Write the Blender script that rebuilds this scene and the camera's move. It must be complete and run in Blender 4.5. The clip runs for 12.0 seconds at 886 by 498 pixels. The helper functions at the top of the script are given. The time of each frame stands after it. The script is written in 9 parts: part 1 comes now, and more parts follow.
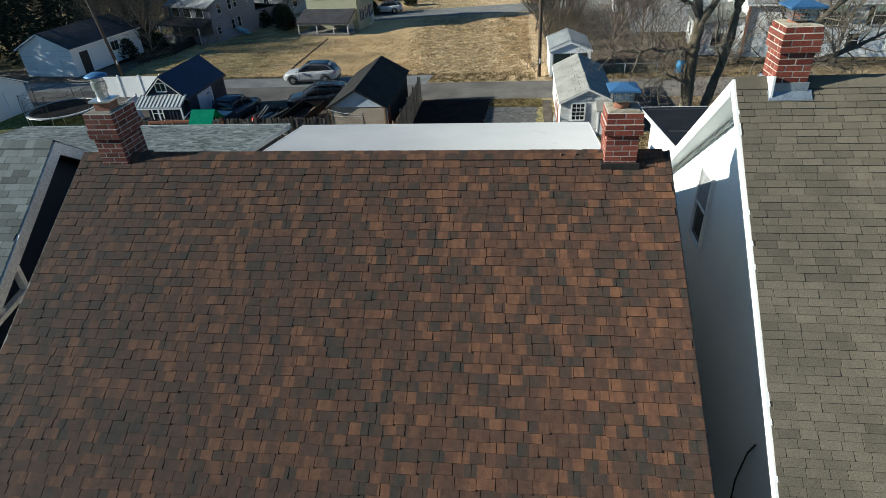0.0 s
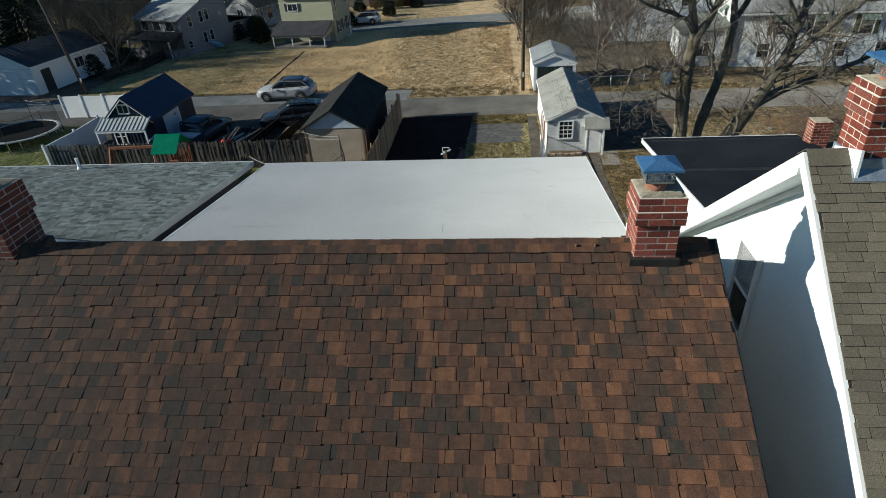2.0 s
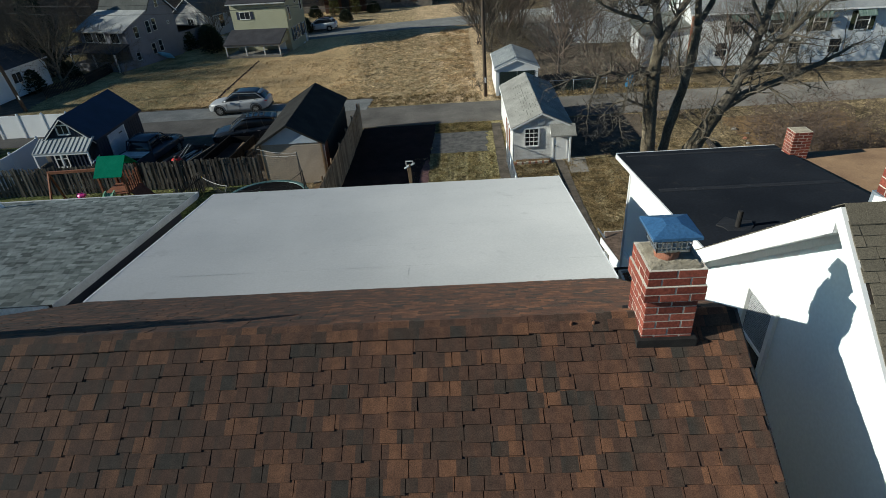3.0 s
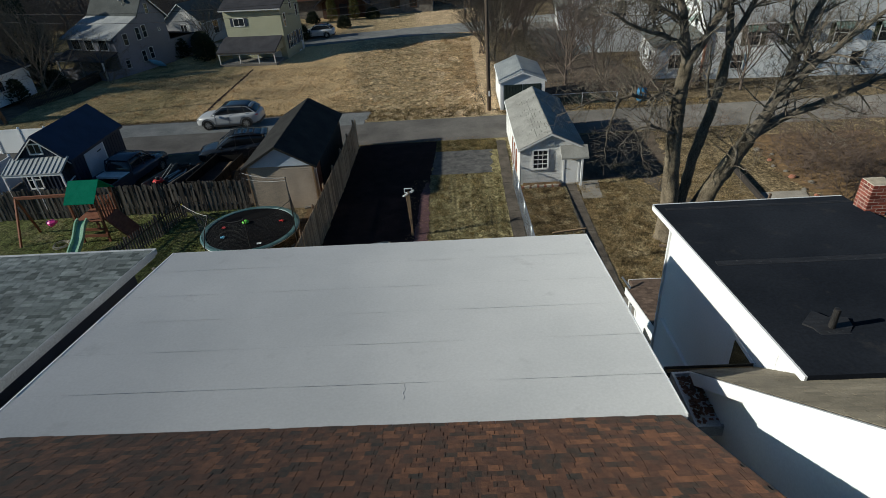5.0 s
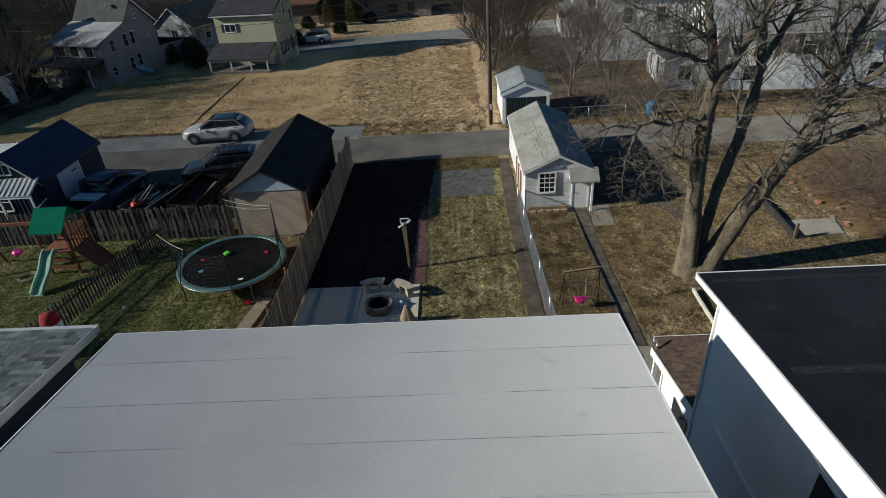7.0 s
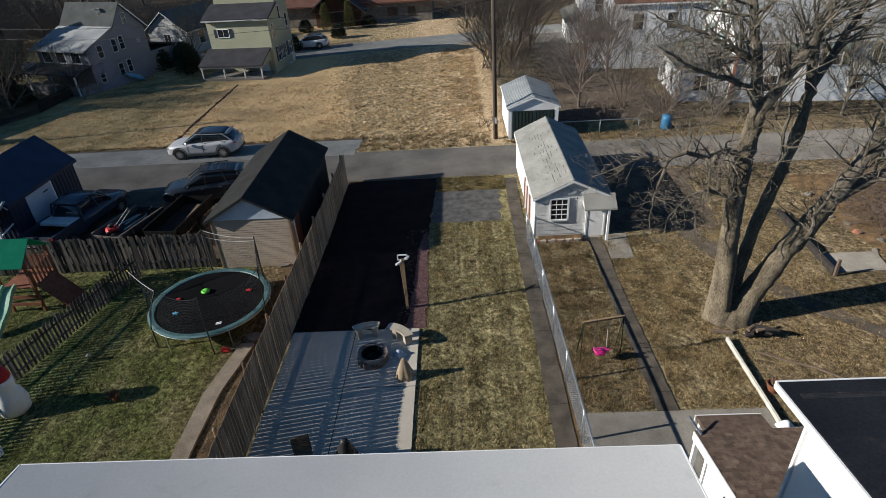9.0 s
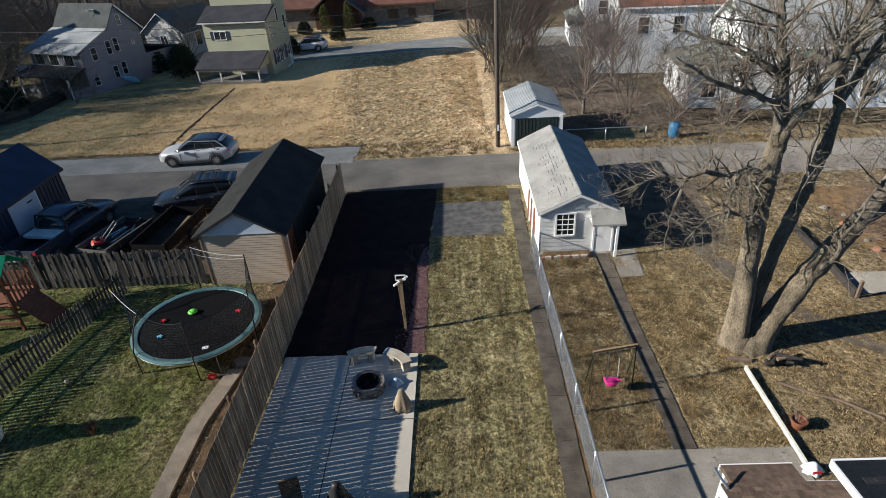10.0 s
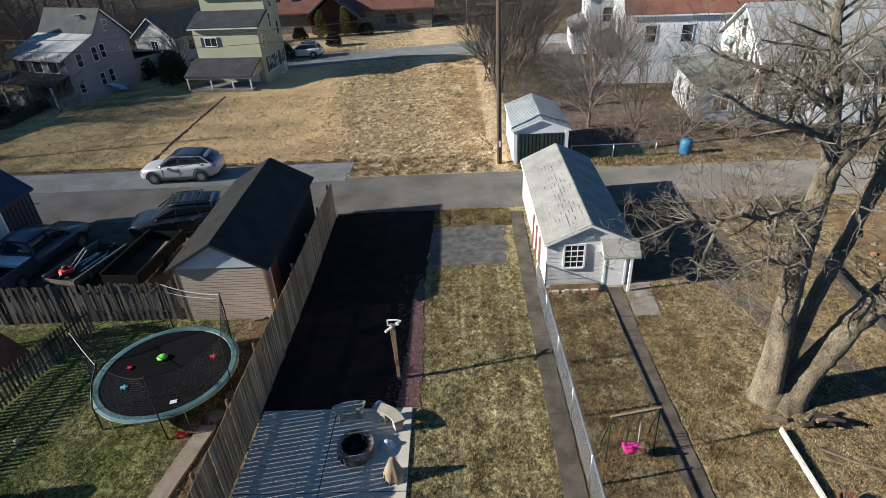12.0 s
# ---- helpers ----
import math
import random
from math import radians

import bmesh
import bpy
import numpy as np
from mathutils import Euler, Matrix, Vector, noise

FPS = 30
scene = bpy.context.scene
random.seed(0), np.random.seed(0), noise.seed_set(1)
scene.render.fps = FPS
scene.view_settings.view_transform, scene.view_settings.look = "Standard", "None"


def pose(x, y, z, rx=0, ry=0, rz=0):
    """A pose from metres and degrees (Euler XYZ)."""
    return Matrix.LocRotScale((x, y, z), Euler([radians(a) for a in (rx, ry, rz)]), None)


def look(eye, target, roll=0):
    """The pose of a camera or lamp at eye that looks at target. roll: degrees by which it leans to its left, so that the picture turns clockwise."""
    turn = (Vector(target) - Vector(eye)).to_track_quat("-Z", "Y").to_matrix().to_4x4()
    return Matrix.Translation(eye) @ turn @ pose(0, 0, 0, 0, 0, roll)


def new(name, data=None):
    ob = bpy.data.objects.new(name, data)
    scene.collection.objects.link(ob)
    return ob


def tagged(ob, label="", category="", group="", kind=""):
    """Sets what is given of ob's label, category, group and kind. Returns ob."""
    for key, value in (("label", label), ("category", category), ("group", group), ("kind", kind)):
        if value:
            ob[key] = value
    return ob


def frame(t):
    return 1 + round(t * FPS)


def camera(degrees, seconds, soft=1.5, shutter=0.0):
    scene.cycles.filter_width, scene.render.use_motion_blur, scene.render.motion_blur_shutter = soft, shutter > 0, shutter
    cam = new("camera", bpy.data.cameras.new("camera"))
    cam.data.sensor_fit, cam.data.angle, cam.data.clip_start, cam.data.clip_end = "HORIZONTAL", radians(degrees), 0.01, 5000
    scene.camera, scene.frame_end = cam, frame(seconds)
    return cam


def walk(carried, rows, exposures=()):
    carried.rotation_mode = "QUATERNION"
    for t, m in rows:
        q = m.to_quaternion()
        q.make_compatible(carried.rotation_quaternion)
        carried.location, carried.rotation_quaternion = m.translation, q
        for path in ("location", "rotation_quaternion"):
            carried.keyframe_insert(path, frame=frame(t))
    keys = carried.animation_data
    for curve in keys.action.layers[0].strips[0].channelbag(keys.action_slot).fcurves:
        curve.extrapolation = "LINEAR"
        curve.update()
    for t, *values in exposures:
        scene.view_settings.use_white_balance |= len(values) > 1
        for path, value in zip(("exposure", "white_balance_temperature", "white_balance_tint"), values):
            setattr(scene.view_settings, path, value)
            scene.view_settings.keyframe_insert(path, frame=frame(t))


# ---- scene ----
cam = camera(75.2, 12.0, soft=0.45)
PATH = [
    (0, (1.215, -7.555, 13.179), (0.972, -5.877, 12.118), -3.5),
    (0.5, (1.187, -7.126, 13.185), (0.944, -5.445, 12.13), -3.5),
    (1, (1.143, -6.548, 13.199), (0.92, -4.861, 12.147), -3.7),
    (1.5, (1.07, -5.929, 13.229), (0.882, -4.237, 12.179), -3.8),
    (2, (1.008, -5.272, 13.235), (0.819, -3.578, 12.188), -3.7),
    (2.5, (0.981, -4.611, 13.239), (0.862, -2.911, 12.192), -4.1),
    (3, (0.953, -3.878, 13.243), (0.874, -2.175, 12.196), -4.2),
    (3.2, (0.945, -3.578, 13.223), (0.869, -1.872, 12.182), -4.2),
    (5, (0.828, -0.995, 13.229), (0.751, 0.712, 12.19), -4.0),
    (5.5, (0.82, -0.321, 13.238), (0.744, 1.387, 12.2), -4.0),
    (6, (0.772, 0.313, 13.268), (0.698, 2.021, 12.231), -3.9),
    (6.5, (0.775, 0.965, 13.279), (0.702, 2.674, 12.242), -3.9),
    (7, (0.75, 1.636, 13.302), (0.68, 3.345, 12.266), -3.8),
    (9, (0.669, 4.501, 13.262), (0.597, 6.212, 12.228), -3.7),
    (9.5, (0.67, 5.237, 13.244), (0.597, 6.948, 12.211), -3.6),
    (10, (0.635, 5.865, 13.234), (0.563, 7.577, 12.202), -3.5),
    (10.5, (0.631, 6.476, 13.244), (0.56, 8.188, 12.213), -3.5),
    (11, (0.616, 7.07, 13.254), (0.548, 8.783, 12.225), -3.4),
    (11.5, (0.594, 7.654, 13.223), (0.527, 9.37, 12.197), -3.2),
    (12, (0.632, 8.28, 13.215), (0.566, 9.996, 12.19), -3.2),
]
walk(cam, [(t, look(eye, target, roll)) for t, eye, target, roll in PATH],
     exposures=[(0, 0.75, 6560, 4), (1.5, 0.5, 6560, 3), (2.5, 0.27, 6560, 3), (3.2, 0.19, 6560, 3), (4.8, 0.06, 6600, 5), (7.2, 0.0, 6640, 7.5), (8.8, 0.33, 6640, 11), (9.5, 0.63, 6600, 11.5), (10.5, 0.81, 6600, 11.5), (12, 0.9, 6600, 11.5)])

# ---- light ----
SUN_EL, SUN_TO = radians(23.5), radians(10.5)   # height of the sun; the way its light travels, from +x towards +y
world = bpy.data.worlds.new("sky")
scene.world = world
world.use_nodes = True
_n = world.node_tree.nodes
_sky = _n.new("ShaderNodeTexSky")
_sky.sky_type, _sky.sun_disc = "NISHITA", False
_sky.dust_density, _sky.ozone_density = 0.4, 4.0
_sky.sun_elevation, _sky.sun_rotation = SUN_EL, radians(270) - SUN_TO
_n["Background"].inputs[1].default_value = 0.048
_clear = _n.new("ShaderNodeMix")               # a deep, clear winter blue
_clear.data_type, _clear.blend_type = "RGBA", "MULTIPLY"
_clear.inputs[0].default_value = 1.0
_clear.inputs[7].default_value = (0.64, 1.05, 1.3, 1.0)
world.node_tree.links.new(_sky.outputs[0], _clear.inputs[6])
world.node_tree.links.new(_clear.outputs[2], _n["Background"].inputs[0])
_sun = bpy.data.lights.new("sun", "SUN")
_sun.energy, _sun.angle, _sun.color = 5.0, radians(0.53), (1.0, 0.97, 0.895)
_way = Vector((math.cos(SUN_EL) * math.cos(SUN_TO), math.cos(SUN_EL) * math.sin(SUN_TO), -math.sin(SUN_EL)))
new("sun", _sun).matrix_world = look((-60, -20, 40), Vector((-60, -20, 40)) + _way)


# ---- materials ----
def _base(name, rough=0.8, metal=0.0, spec=0.4):
    m = bpy.data.materials.new(name)
    m.use_nodes = True
    b = m.node_tree.nodes["Principled BSDF"]
    b.inputs["Roughness"].default_value, b.inputs["Metallic"].default_value = rough, metal
    b.inputs["Specular IOR Level"].default_value = spec
    b.inputs["Diffuse Roughness"].default_value = 1.0 if rough > 0.8 else 0.0
    return m, m.node_tree.nodes, m.node_tree.links, b


def _noise(n, l, scale, detail=3.0, stretch=None, rough=0.55):
    tc = n.new("ShaderNodeTexCoord")
    t = n.new("ShaderNodeTexNoise")
    t.inputs["Scale"].default_value, t.inputs["Detail"].default_value, t.inputs["Roughness"].default_value = scale, detail, rough
    src = tc.outputs["Object"]
    if stretch:
        mp = n.new("ShaderNodeMapping")
        mp.inputs["Scale"].default_value = stretch
        l.new(src, mp.inputs[0])
        src = mp.outputs[0]
    l.new(src, t.inputs["Vector"])
    return t.outputs["Fac"]


def _ramp(n, l, fac, stops, mode="LINEAR"):
    r = n.new("ShaderNodeValToRGB")
    r.color_ramp.interpolation = mode
    while len(r.color_ramp.elements) < len(stops):
        r.color_ramp.elements.new(0.5)
    for e, (p, c) in zip(r.color_ramp.elements, stops):
        e.position, e.color = p, (*c, 1) if len(c) == 3 else (c[0], c[0], c[0], 1)
    l.new(fac, r.inputs[0])
    return r.outputs[0]


def _mix(n, l, a, b, fac, mode="MIX"):
    m = n.new("ShaderNodeMix")
    m.data_type, m.blend_type = "RGBA", mode
    for sock, v in ((m.inputs[6], a), (m.inputs[7], b), (m.inputs[0], fac)):
        if isinstance(v, (int, float)):
            sock.default_value = v
        elif isinstance(v, tuple):
            sock.default_value = (*v, 1)
        else:
            l.new(v, sock)
    return m.outputs[2]


def _bump(n, l, b, height, strength, dist=0.01):
    k = n.new("ShaderNodeBump")
    k.inputs["Strength"].default_value, k.inputs["Distance"].default_value = strength, dist
    l.new(height, k.inputs["Height"])
    l.new(k.outputs[0], b.inputs["Normal"])


def stuff_mat(name, c1, c2, big=1.5, fine=60.0, rough=0.8, bump=0.3, metal=0.0, spec=0.35, stretch=None, wear=None, dist=0.01, grain_amp=0.22):
    """Two tones in broad patches, a fine grain over them, and relief; wear: a third tone in rare spots."""
    m, n, l, b = _base(name, rough, metal, spec)
    col = _ramp(n, l, _noise(n, l, big, 5, stretch), [(0.32, c1), (0.68, c2)])
    grain = _noise(n, l, fine, 3, stretch)
    col = _mix(n, l, col, _ramp(n, l, grain, [(0.3, (1 - grain_amp,)), (0.7, (1 + grain_amp * 0.8,))]), 1.0, "MULTIPLY")
    if wear:
        col = _mix(n, l, col, wear, _ramp(n, l, _noise(n, l, big * 2.7, 6, None, 0.7), [(0.6, (0.0,)), (0.72, (0.85,))]))
    l.new(col, b.inputs["Base Color"])
    if bump:
        _bump(n, l, b, grain, bump, dist)
    return m


def piece_mat(name, stops, island, rough=0.85, fine=90.0, bump=0.4, dirt=0.25, spec=0.3, stretch=None, patch=1.1):
    """Pieces of one kind, each with its own tone from the stops."""
    m, n, l, b = _base(name, rough, 0.0, spec)
    if island:
        rnd = n.new("ShaderNodeNewGeometry").outputs["Random Per Island"]
    else:
        rnd = n.new("ShaderNodeObjectInfo").outputs["Random"]
    col = _ramp(n, l, rnd, stops)
    tc = n.new("ShaderNodeTexCoord")
    geo = n.new("ShaderNodeNewGeometry")
    t = n.new("ShaderNodeTexNoise")
    t.inputs["Scale"].default_value, t.inputs["Detail"].default_value = fine, 3
    big = n.new("ShaderNodeTexNoise")
    big.inputs["Scale"].default_value, big.inputs["Detail"].default_value = patch, 5
    l.new(geo.outputs["Position"], big.inputs["Vector"])
    src = geo.outputs["Position"]
    if stretch:
        mp = n.new("ShaderNodeMapping")
        mp.inputs["Scale"].default_value = stretch
        l.new(src, mp.inputs[0])
        src = mp.outputs[0]
    l.new(src, t.inputs["Vector"])
    col = _mix(n, l, col, _ramp(n, l, t.outputs["Fac"], [(0.3, (0.62,)), (0.7, (1.25,))]), 1.0, "MULTIPLY")
    col = _mix(n, l, col, _ramp(n, l, big.outputs["Fac"], [(0.3, (1.0 - dirt,)), (0.7, (1.0 + dirt,))]), 1.0, "MULTIPLY")
    l.new(col, b.inputs["Base Color"])
    if bump:
        _bump(n, l, b, t.outputs["Fac"], bump, 0.006)
    return m


def glass_mat(name, col=(0.02, 0.024, 0.028), rough=0.06):
    m, n, l, b = _base(name, rough, 0.0, 0.6)
    b.inputs["Base Color"].default_value = (*col, 1)
    _bump(n, l, b, _noise(n, l, 2.0, 1), 0.02)
    return m


OLIVE = [(0.0, (0.105, 0.092, 0.07)), (0.2, (0.122, 0.107, 0.081)), (0.7, (0.138, 0.12, 0.09)), (1.0, (0.158, 0.137, 0.104))]
GREYS = [(0.0, (0.085, 0.102, 0.092)), (0.25, (0.17, 0.194, 0.178)), (0.7, (0.24, 0.266, 0.244)), (1.0, (0.33, 0.358, 0.33))]
BRICK = [(0.0, (0.11, 0.026, 0.018)), (0.35, (0.19, 0.045, 0.03)), (0.8, (0.26, 0.07, 0.046)), (1.0, (0.17, 0.062, 0.048))]
BOARD = [(0.0, (0.2, 0.13, 0.078)), (0.5, (0.31, 0.21, 0.13)), (1.0, (0.41, 0.295, 0.19))]
GREYWOOD = [(0.0, (0.05, 0.042, 0.035)), (0.5, (0.11, 0.096, 0.08)), (1.0, (0.21, 0.188, 0.16))]
M = {}
for _k, _s in (("olive", OLIVE), ("greyshingle", GREYS)):
    M[_k], M[_k + "_rest"] = piece_mat(_k, _s, False), piece_mat(_k + "_rest", _s, True)
M["porchshingle"] = piece_mat("brown_shingle", [(0.0, (0.075, 0.052, 0.04)), (0.5, (0.1, 0.07, 0.053)), (1.0, (0.13, 0.092, 0.07))], True, patch=7.0, dirt=0.35)
M["brick"] = piece_mat("brick", BRICK, False, 0.85, 45.0, 0.5, 0.2)
M["board"] = piece_mat("fence_board", BOARD, False, 0.85, 14.0, 0.5, 0.25, 0.3, (6, 6, 0.7))
M["greywood"] = piece_mat("weathered_wood", GREYWOOD, False, 0.9, 14.0, 0.6, 0.3, 0.3, (6, 6, 0.7))
M["paver"] = piece_mat("stone_block", [(0.0, (0.16, 0.13, 0.11)), (0.5, (0.27, 0.2, 0.16)), (1.0, (0.36, 0.29, 0.24))], False, 0.9, 30.0, 0.6)
M["deck"] = stuff_mat("roof_felt", (0.02, 0.016, 0.014), (0.032, 0.026, 0.022), 2, 80, 0.95, 0.3)
M["membrane"] = stuff_mat("white_roof_membrane", (0.49, 0.495, 0.49), (0.56, 0.56, 0.55), 0.5, 26, 0.9, 0.05, spec=0.03, wear=(0.44, 0.44, 0.435), grain_amp=0.05)
M["seam"] = stuff_mat("membrane_seam", (0.38, 0.385, 0.38), (0.56, 0.56, 0.555), 1.2, 60, 0.9, 0.2, spec=0.03)
M["epdm"] = stuff_mat("black_rubber_roof", (0.008, 0.0098, 0.0135), (0.0135, 0.016, 0.021), 0.6, 22, 0.9, 0.2, spec=0.05, wear=(0.025, 0.025, 0.026))
M["mortar"] = stuff_mat("mortar", (0.44, 0.395, 0.34), (0.58, 0.53, 0.46), 6, 90, 0.95, 0.4)
M["brownfelt"] = stuff_mat("worn_brown_roofing", (0.13, 0.08, 0.048), (0.23, 0.15, 0.088), 0.9, 30, 0.95, 0.5, wear=(0.09, 0.06, 0.04))
M["wash"] = stuff_mat("mortar_wash", (0.17, 0.15, 0.11), (0.34, 0.3, 0.235), 7, 60, 0.95, 0.8, wear=(0.14, 0.12, 0.09))
M["tankerb"] = stuff_mat("weathered_tan_concrete", (0.24, 0.195, 0.145), (0.42, 0.35, 0.265), 1.6, 30, 0.92, 0.5, wear=(0.16, 0.13, 0.095), grain_amp=0.35)
M["concrete"] = stuff_mat("concrete", (0.17, 0.155, 0.132), (0.27, 0.25, 0.218), 1.1, 45, 0.9, 0.4, wear=(0.12, 0.108, 0.09), grain_amp=0.35)
M["oldconcrete"] = stuff_mat("old_concrete", (0.05, 0.041, 0.032), (0.115, 0.096, 0.076), 1.6, 30, 0.92, 0.5, wear=(0.05, 0.044, 0.034), grain_amp=0.4)
M["patio"] = stuff_mat("patio_concrete", (0.5, 0.455, 0.385), (0.6, 0.55, 0.47), 0.5, 40, 0.9, 0.2, wear=(0.38, 0.345, 0.295), spec=0.2, grain_amp=0.12)
M["asphalt"] = stuff_mat("asphalt", (0.106, 0.099, 0.09), (0.178, 0.165, 0.149), 0.5, 22, 0.95, 0.4, wear=(0.12, 0.112, 0.103), spec=0.1, grain_amp=0.3)
M["paleasphalt"] = stuff_mat("pale_asphalt", (0.165, 0.172, 0.166), (0.245, 0.245, 0.234), 0.9, 16, 0.95, 0.5, wear=(0.1, 0.1, 0.092), spec=0.15, grain_amp=0.35)
M["gravel"] = stuff_mat("gravel", (0.05, 0.05, 0.05), (0.13, 0.125, 0.118), 2.5, 20, 0.95, 0.9, dist=0.03)
M["mulch"] = stuff_mat("dark_mulch", (0.016, 0.0095, 0.009), (0.03, 0.017, 0.016), 1.6, 22, 0.97, 0.9, dist=0.04, spec=0.1)
M["redstone"] = stuff_mat("red_gravel", (0.07, 0.03, 0.035), (0.16, 0.085, 0.085), 6, 26, 0.95, 1.0, dist=0.03)
M["leaves"] = stuff_mat("leaf_litter", (0.07, 0.045, 0.022), (0.2, 0.125, 0.06), 2.2, 18, 0.97, 0.9, dist=0.04, wear=(0.3, 0.18, 0.09))
# dark earth, also laid as ground shade beside the sheds and the garage
M["soil"] = stuff_mat("bare_soil_and_shade", (0.055, 0.042, 0.03), (0.13, 0.1, 0.072), 1.5, 20, 0.97, 0.9, dist=0.03)
M["white"] = stuff_mat("white_paint", (0.74, 0.74, 0.73), (0.82, 0.82, 0.81), 0.8, 30, 0.55, 0.06, grain_amp=0.05)
M["whiteold"] = stuff_mat("weathered_white_paint", (0.55, 0.55, 0.53), (0.76, 0.76, 0.74), 1.2, 25, 0.7, 0.15, wear=(0.42, 0.4, 0.36))
M["vinyl"] = stuff_mat("white_vinyl", (0.72, 0.735, 0.74), (0.8, 0.81, 0.81), 0.5, 20, 0.4, 0.03, grain_amp=0.05)
M["greytrim"] = stuff_mat("dull_grey_trim", (0.36, 0.375, 0.38), (0.48, 0.49, 0.49), 1.5, 30, 0.6, 0.1)
M["stucco"] = stuff_mat("white_siding", (0.74, 0.745, 0.75), (0.83, 0.83, 0.825), 0.4, 24, 0.6, 0.1, grain_amp=0.05)
M["navy"] = stuff_mat("navy_siding", (0.012, 0.019, 0.038), (0.02, 0.03, 0.056), 1, 30, 0.6, 0.1, grain_amp=0.05)
M["navyroof"] = stuff_mat("navy_roof", (0.012, 0.02, 0.046), (0.02, 0.032, 0.07), 1.2, 40, 0.55, 0.3)
M["greymetal"] = stuff_mat("ribbed_grey_metal", (0.27, 0.29, 0.295), (0.38, 0.4, 0.4), 0.8, 20, 0.6, 0.02, 0.1, grain_amp=0.05)
M["steel"] = stuff_mat("galvanised_steel", (0.42, 0.44, 0.46), (0.6, 0.62, 0.64), 3, 40, 0.35, 0.08, 0.85)
M["wire"] = stuff_mat("galvanised_wire", (0.38, 0.4, 0.4), (0.52, 0.53, 0.53), 3, 40, 0.5, 0.05, 0.4)
# steel caps, the sky's reflection put into the base colour as blue
M["bluecap"] = stuff_mat("painted_sky_blue_cap", (0.045, 0.13, 0.27), (0.075, 0.19, 0.36), 3, 40, 0.4, 0.05, 0.3)
M["flashing"] = stuff_mat("lead_flashing", (0.24, 0.29, 0.34), (0.38, 0.43, 0.48), 4, 40, 0.5, 0.15, 0.5)
M["coolsiding"] = stuff_mat("cool_white_siding", (0.74, 0.81, 0.82), (0.8, 0.87, 0.88), 0.4, 24, 0.6, 0.1, grain_amp=0.05)
M["slate"] = stuff_mat("dark_grey_roof", (0.035, 0.037, 0.04), (0.06, 0.062, 0.066), 1.2, 40, 0.8, 0.3)
M["tar"] = stuff_mat("roof_tar", (0.012, 0.011, 0.011), (0.03, 0.027, 0.025), 8, 60, 0.7, 0.6)
M["clay"] = stuff_mat("clay_flue", (0.26, 0.1, 0.06), (0.38, 0.17, 0.11), 6, 60, 0.85, 0.3)
M["blackrope"] = stuff_mat("black_plastic", (0.012, 0.012, 0.013), (0.022, 0.022, 0.024), 3, 40, 0.5, 0.1)
M["tramp_bed"] = stuff_mat("trampoline_mat", (0.004, 0.004, 0.005), (0.007, 0.007, 0.008), 1, 60, 0.95, 0.1, spec=0.1)
M["teal"] = stuff_mat("teal_pad", (0.05, 0.12, 0.12), (0.11, 0.19, 0.19), 1.5, 30, 0.5, 0.1, wear=(0.2, 0.29, 0.29))
M["green"] = stuff_mat("green_canvas", (0.0, 0.25, 0.135), (0.008, 0.31, 0.175), 2, 40, 0.95, 0.1, spec=0.05)
M["slide"] = stuff_mat("pale_green_plastic", (0.16, 0.33, 0.22), (0.25, 0.42, 0.3), 2, 20, 0.4, 0.03)
M["cedar"] = stuff_mat("red_stained_cedar", (0.14, 0.045, 0.022), (0.22, 0.085, 0.042), 3, 20, 0.75, 0.3, stretch=(1, 1, 4))
M["pink"] = stuff_mat("pink_plastic", (0.75, 0.03, 0.25), (0.85, 0.08, 0.33), 3, 20, 0.4, 0.03)
M["red"] = stuff_mat("red_plastic", (0.45, 0.02, 0.02), (0.6, 0.05, 0.045), 3, 20, 0.45, 0.05)
M["redcheck"] = stuff_mat("red_chequered_cloth", (0.5, 0.03, 0.03), (0.58, 0.05, 0.045), 3, 20, 0.9, 0.1, wear=(0.12, 0.02, 0.02))
M["lime"] = stuff_mat("lime_plastic", (0.12, 0.6, 0.05), (0.2, 0.75, 0.1), 3, 20, 0.4, 0.05)
M["cyan"] = stuff_mat("light_blue_plastic", (0.1, 0.4, 0.6), (0.2, 0.5, 0.7), 3, 20, 0.4, 0.05)
M["tan"] = stuff_mat("tan_siding", (0.3, 0.245, 0.19), (0.38, 0.315, 0.25), 0.7, 24, 0.7, 0.1)
M["paleblue"] = stuff_mat("pale_blue_board", (0.34, 0.42, 0.52), (0.5, 0.55, 0.6), 1.5, 30, 0.7, 0.15)
M["scuff"] = stuff_mat("scuffed_rubber", (0.012, 0.0125, 0.014), (0.03, 0.03, 0.032), 5, 30, 0.7, 0.2, stretch=(0.6, 3, 1), wear=(0.11, 0.11, 0.11))
M["blind"] = stuff_mat("grey_blind", (0.3, 0.31, 0.32), (0.38, 0.39, 0.4), 3, 30, 0.6, 0.05)
M["blackroof"] = stuff_mat("black_shingle", (0.034, 0.034, 0.033), (0.052, 0.051, 0.049), 1.1, 40, 0.97, 0.6, spec=0.05)
M["shedroof"] = stuff_mat("pale_worn_shingle", (0.25, 0.245, 0.225), (0.36, 0.355, 0.325), 1.2, 40, 0.95, 0.06, wear=(0.17, 0.165, 0.14), spec=0.1, grain_amp=0.3)
M["moss"] = stuff_mat("dry_grey_moss", (0.09, 0.095, 0.078), (0.15, 0.155, 0.13), 4, 40, 0.95, 0.3)
M["stone"] = stuff_mat("cast_stone", (0.4, 0.35, 0.27), (0.52, 0.47, 0.38), 3, 50, 0.9, 0.3)
M["tancloth"] = stuff_mat("tan_cloth", (0.3, 0.23, 0.15), (0.4, 0.32, 0.22), 4, 60, 0.9, 0.4)
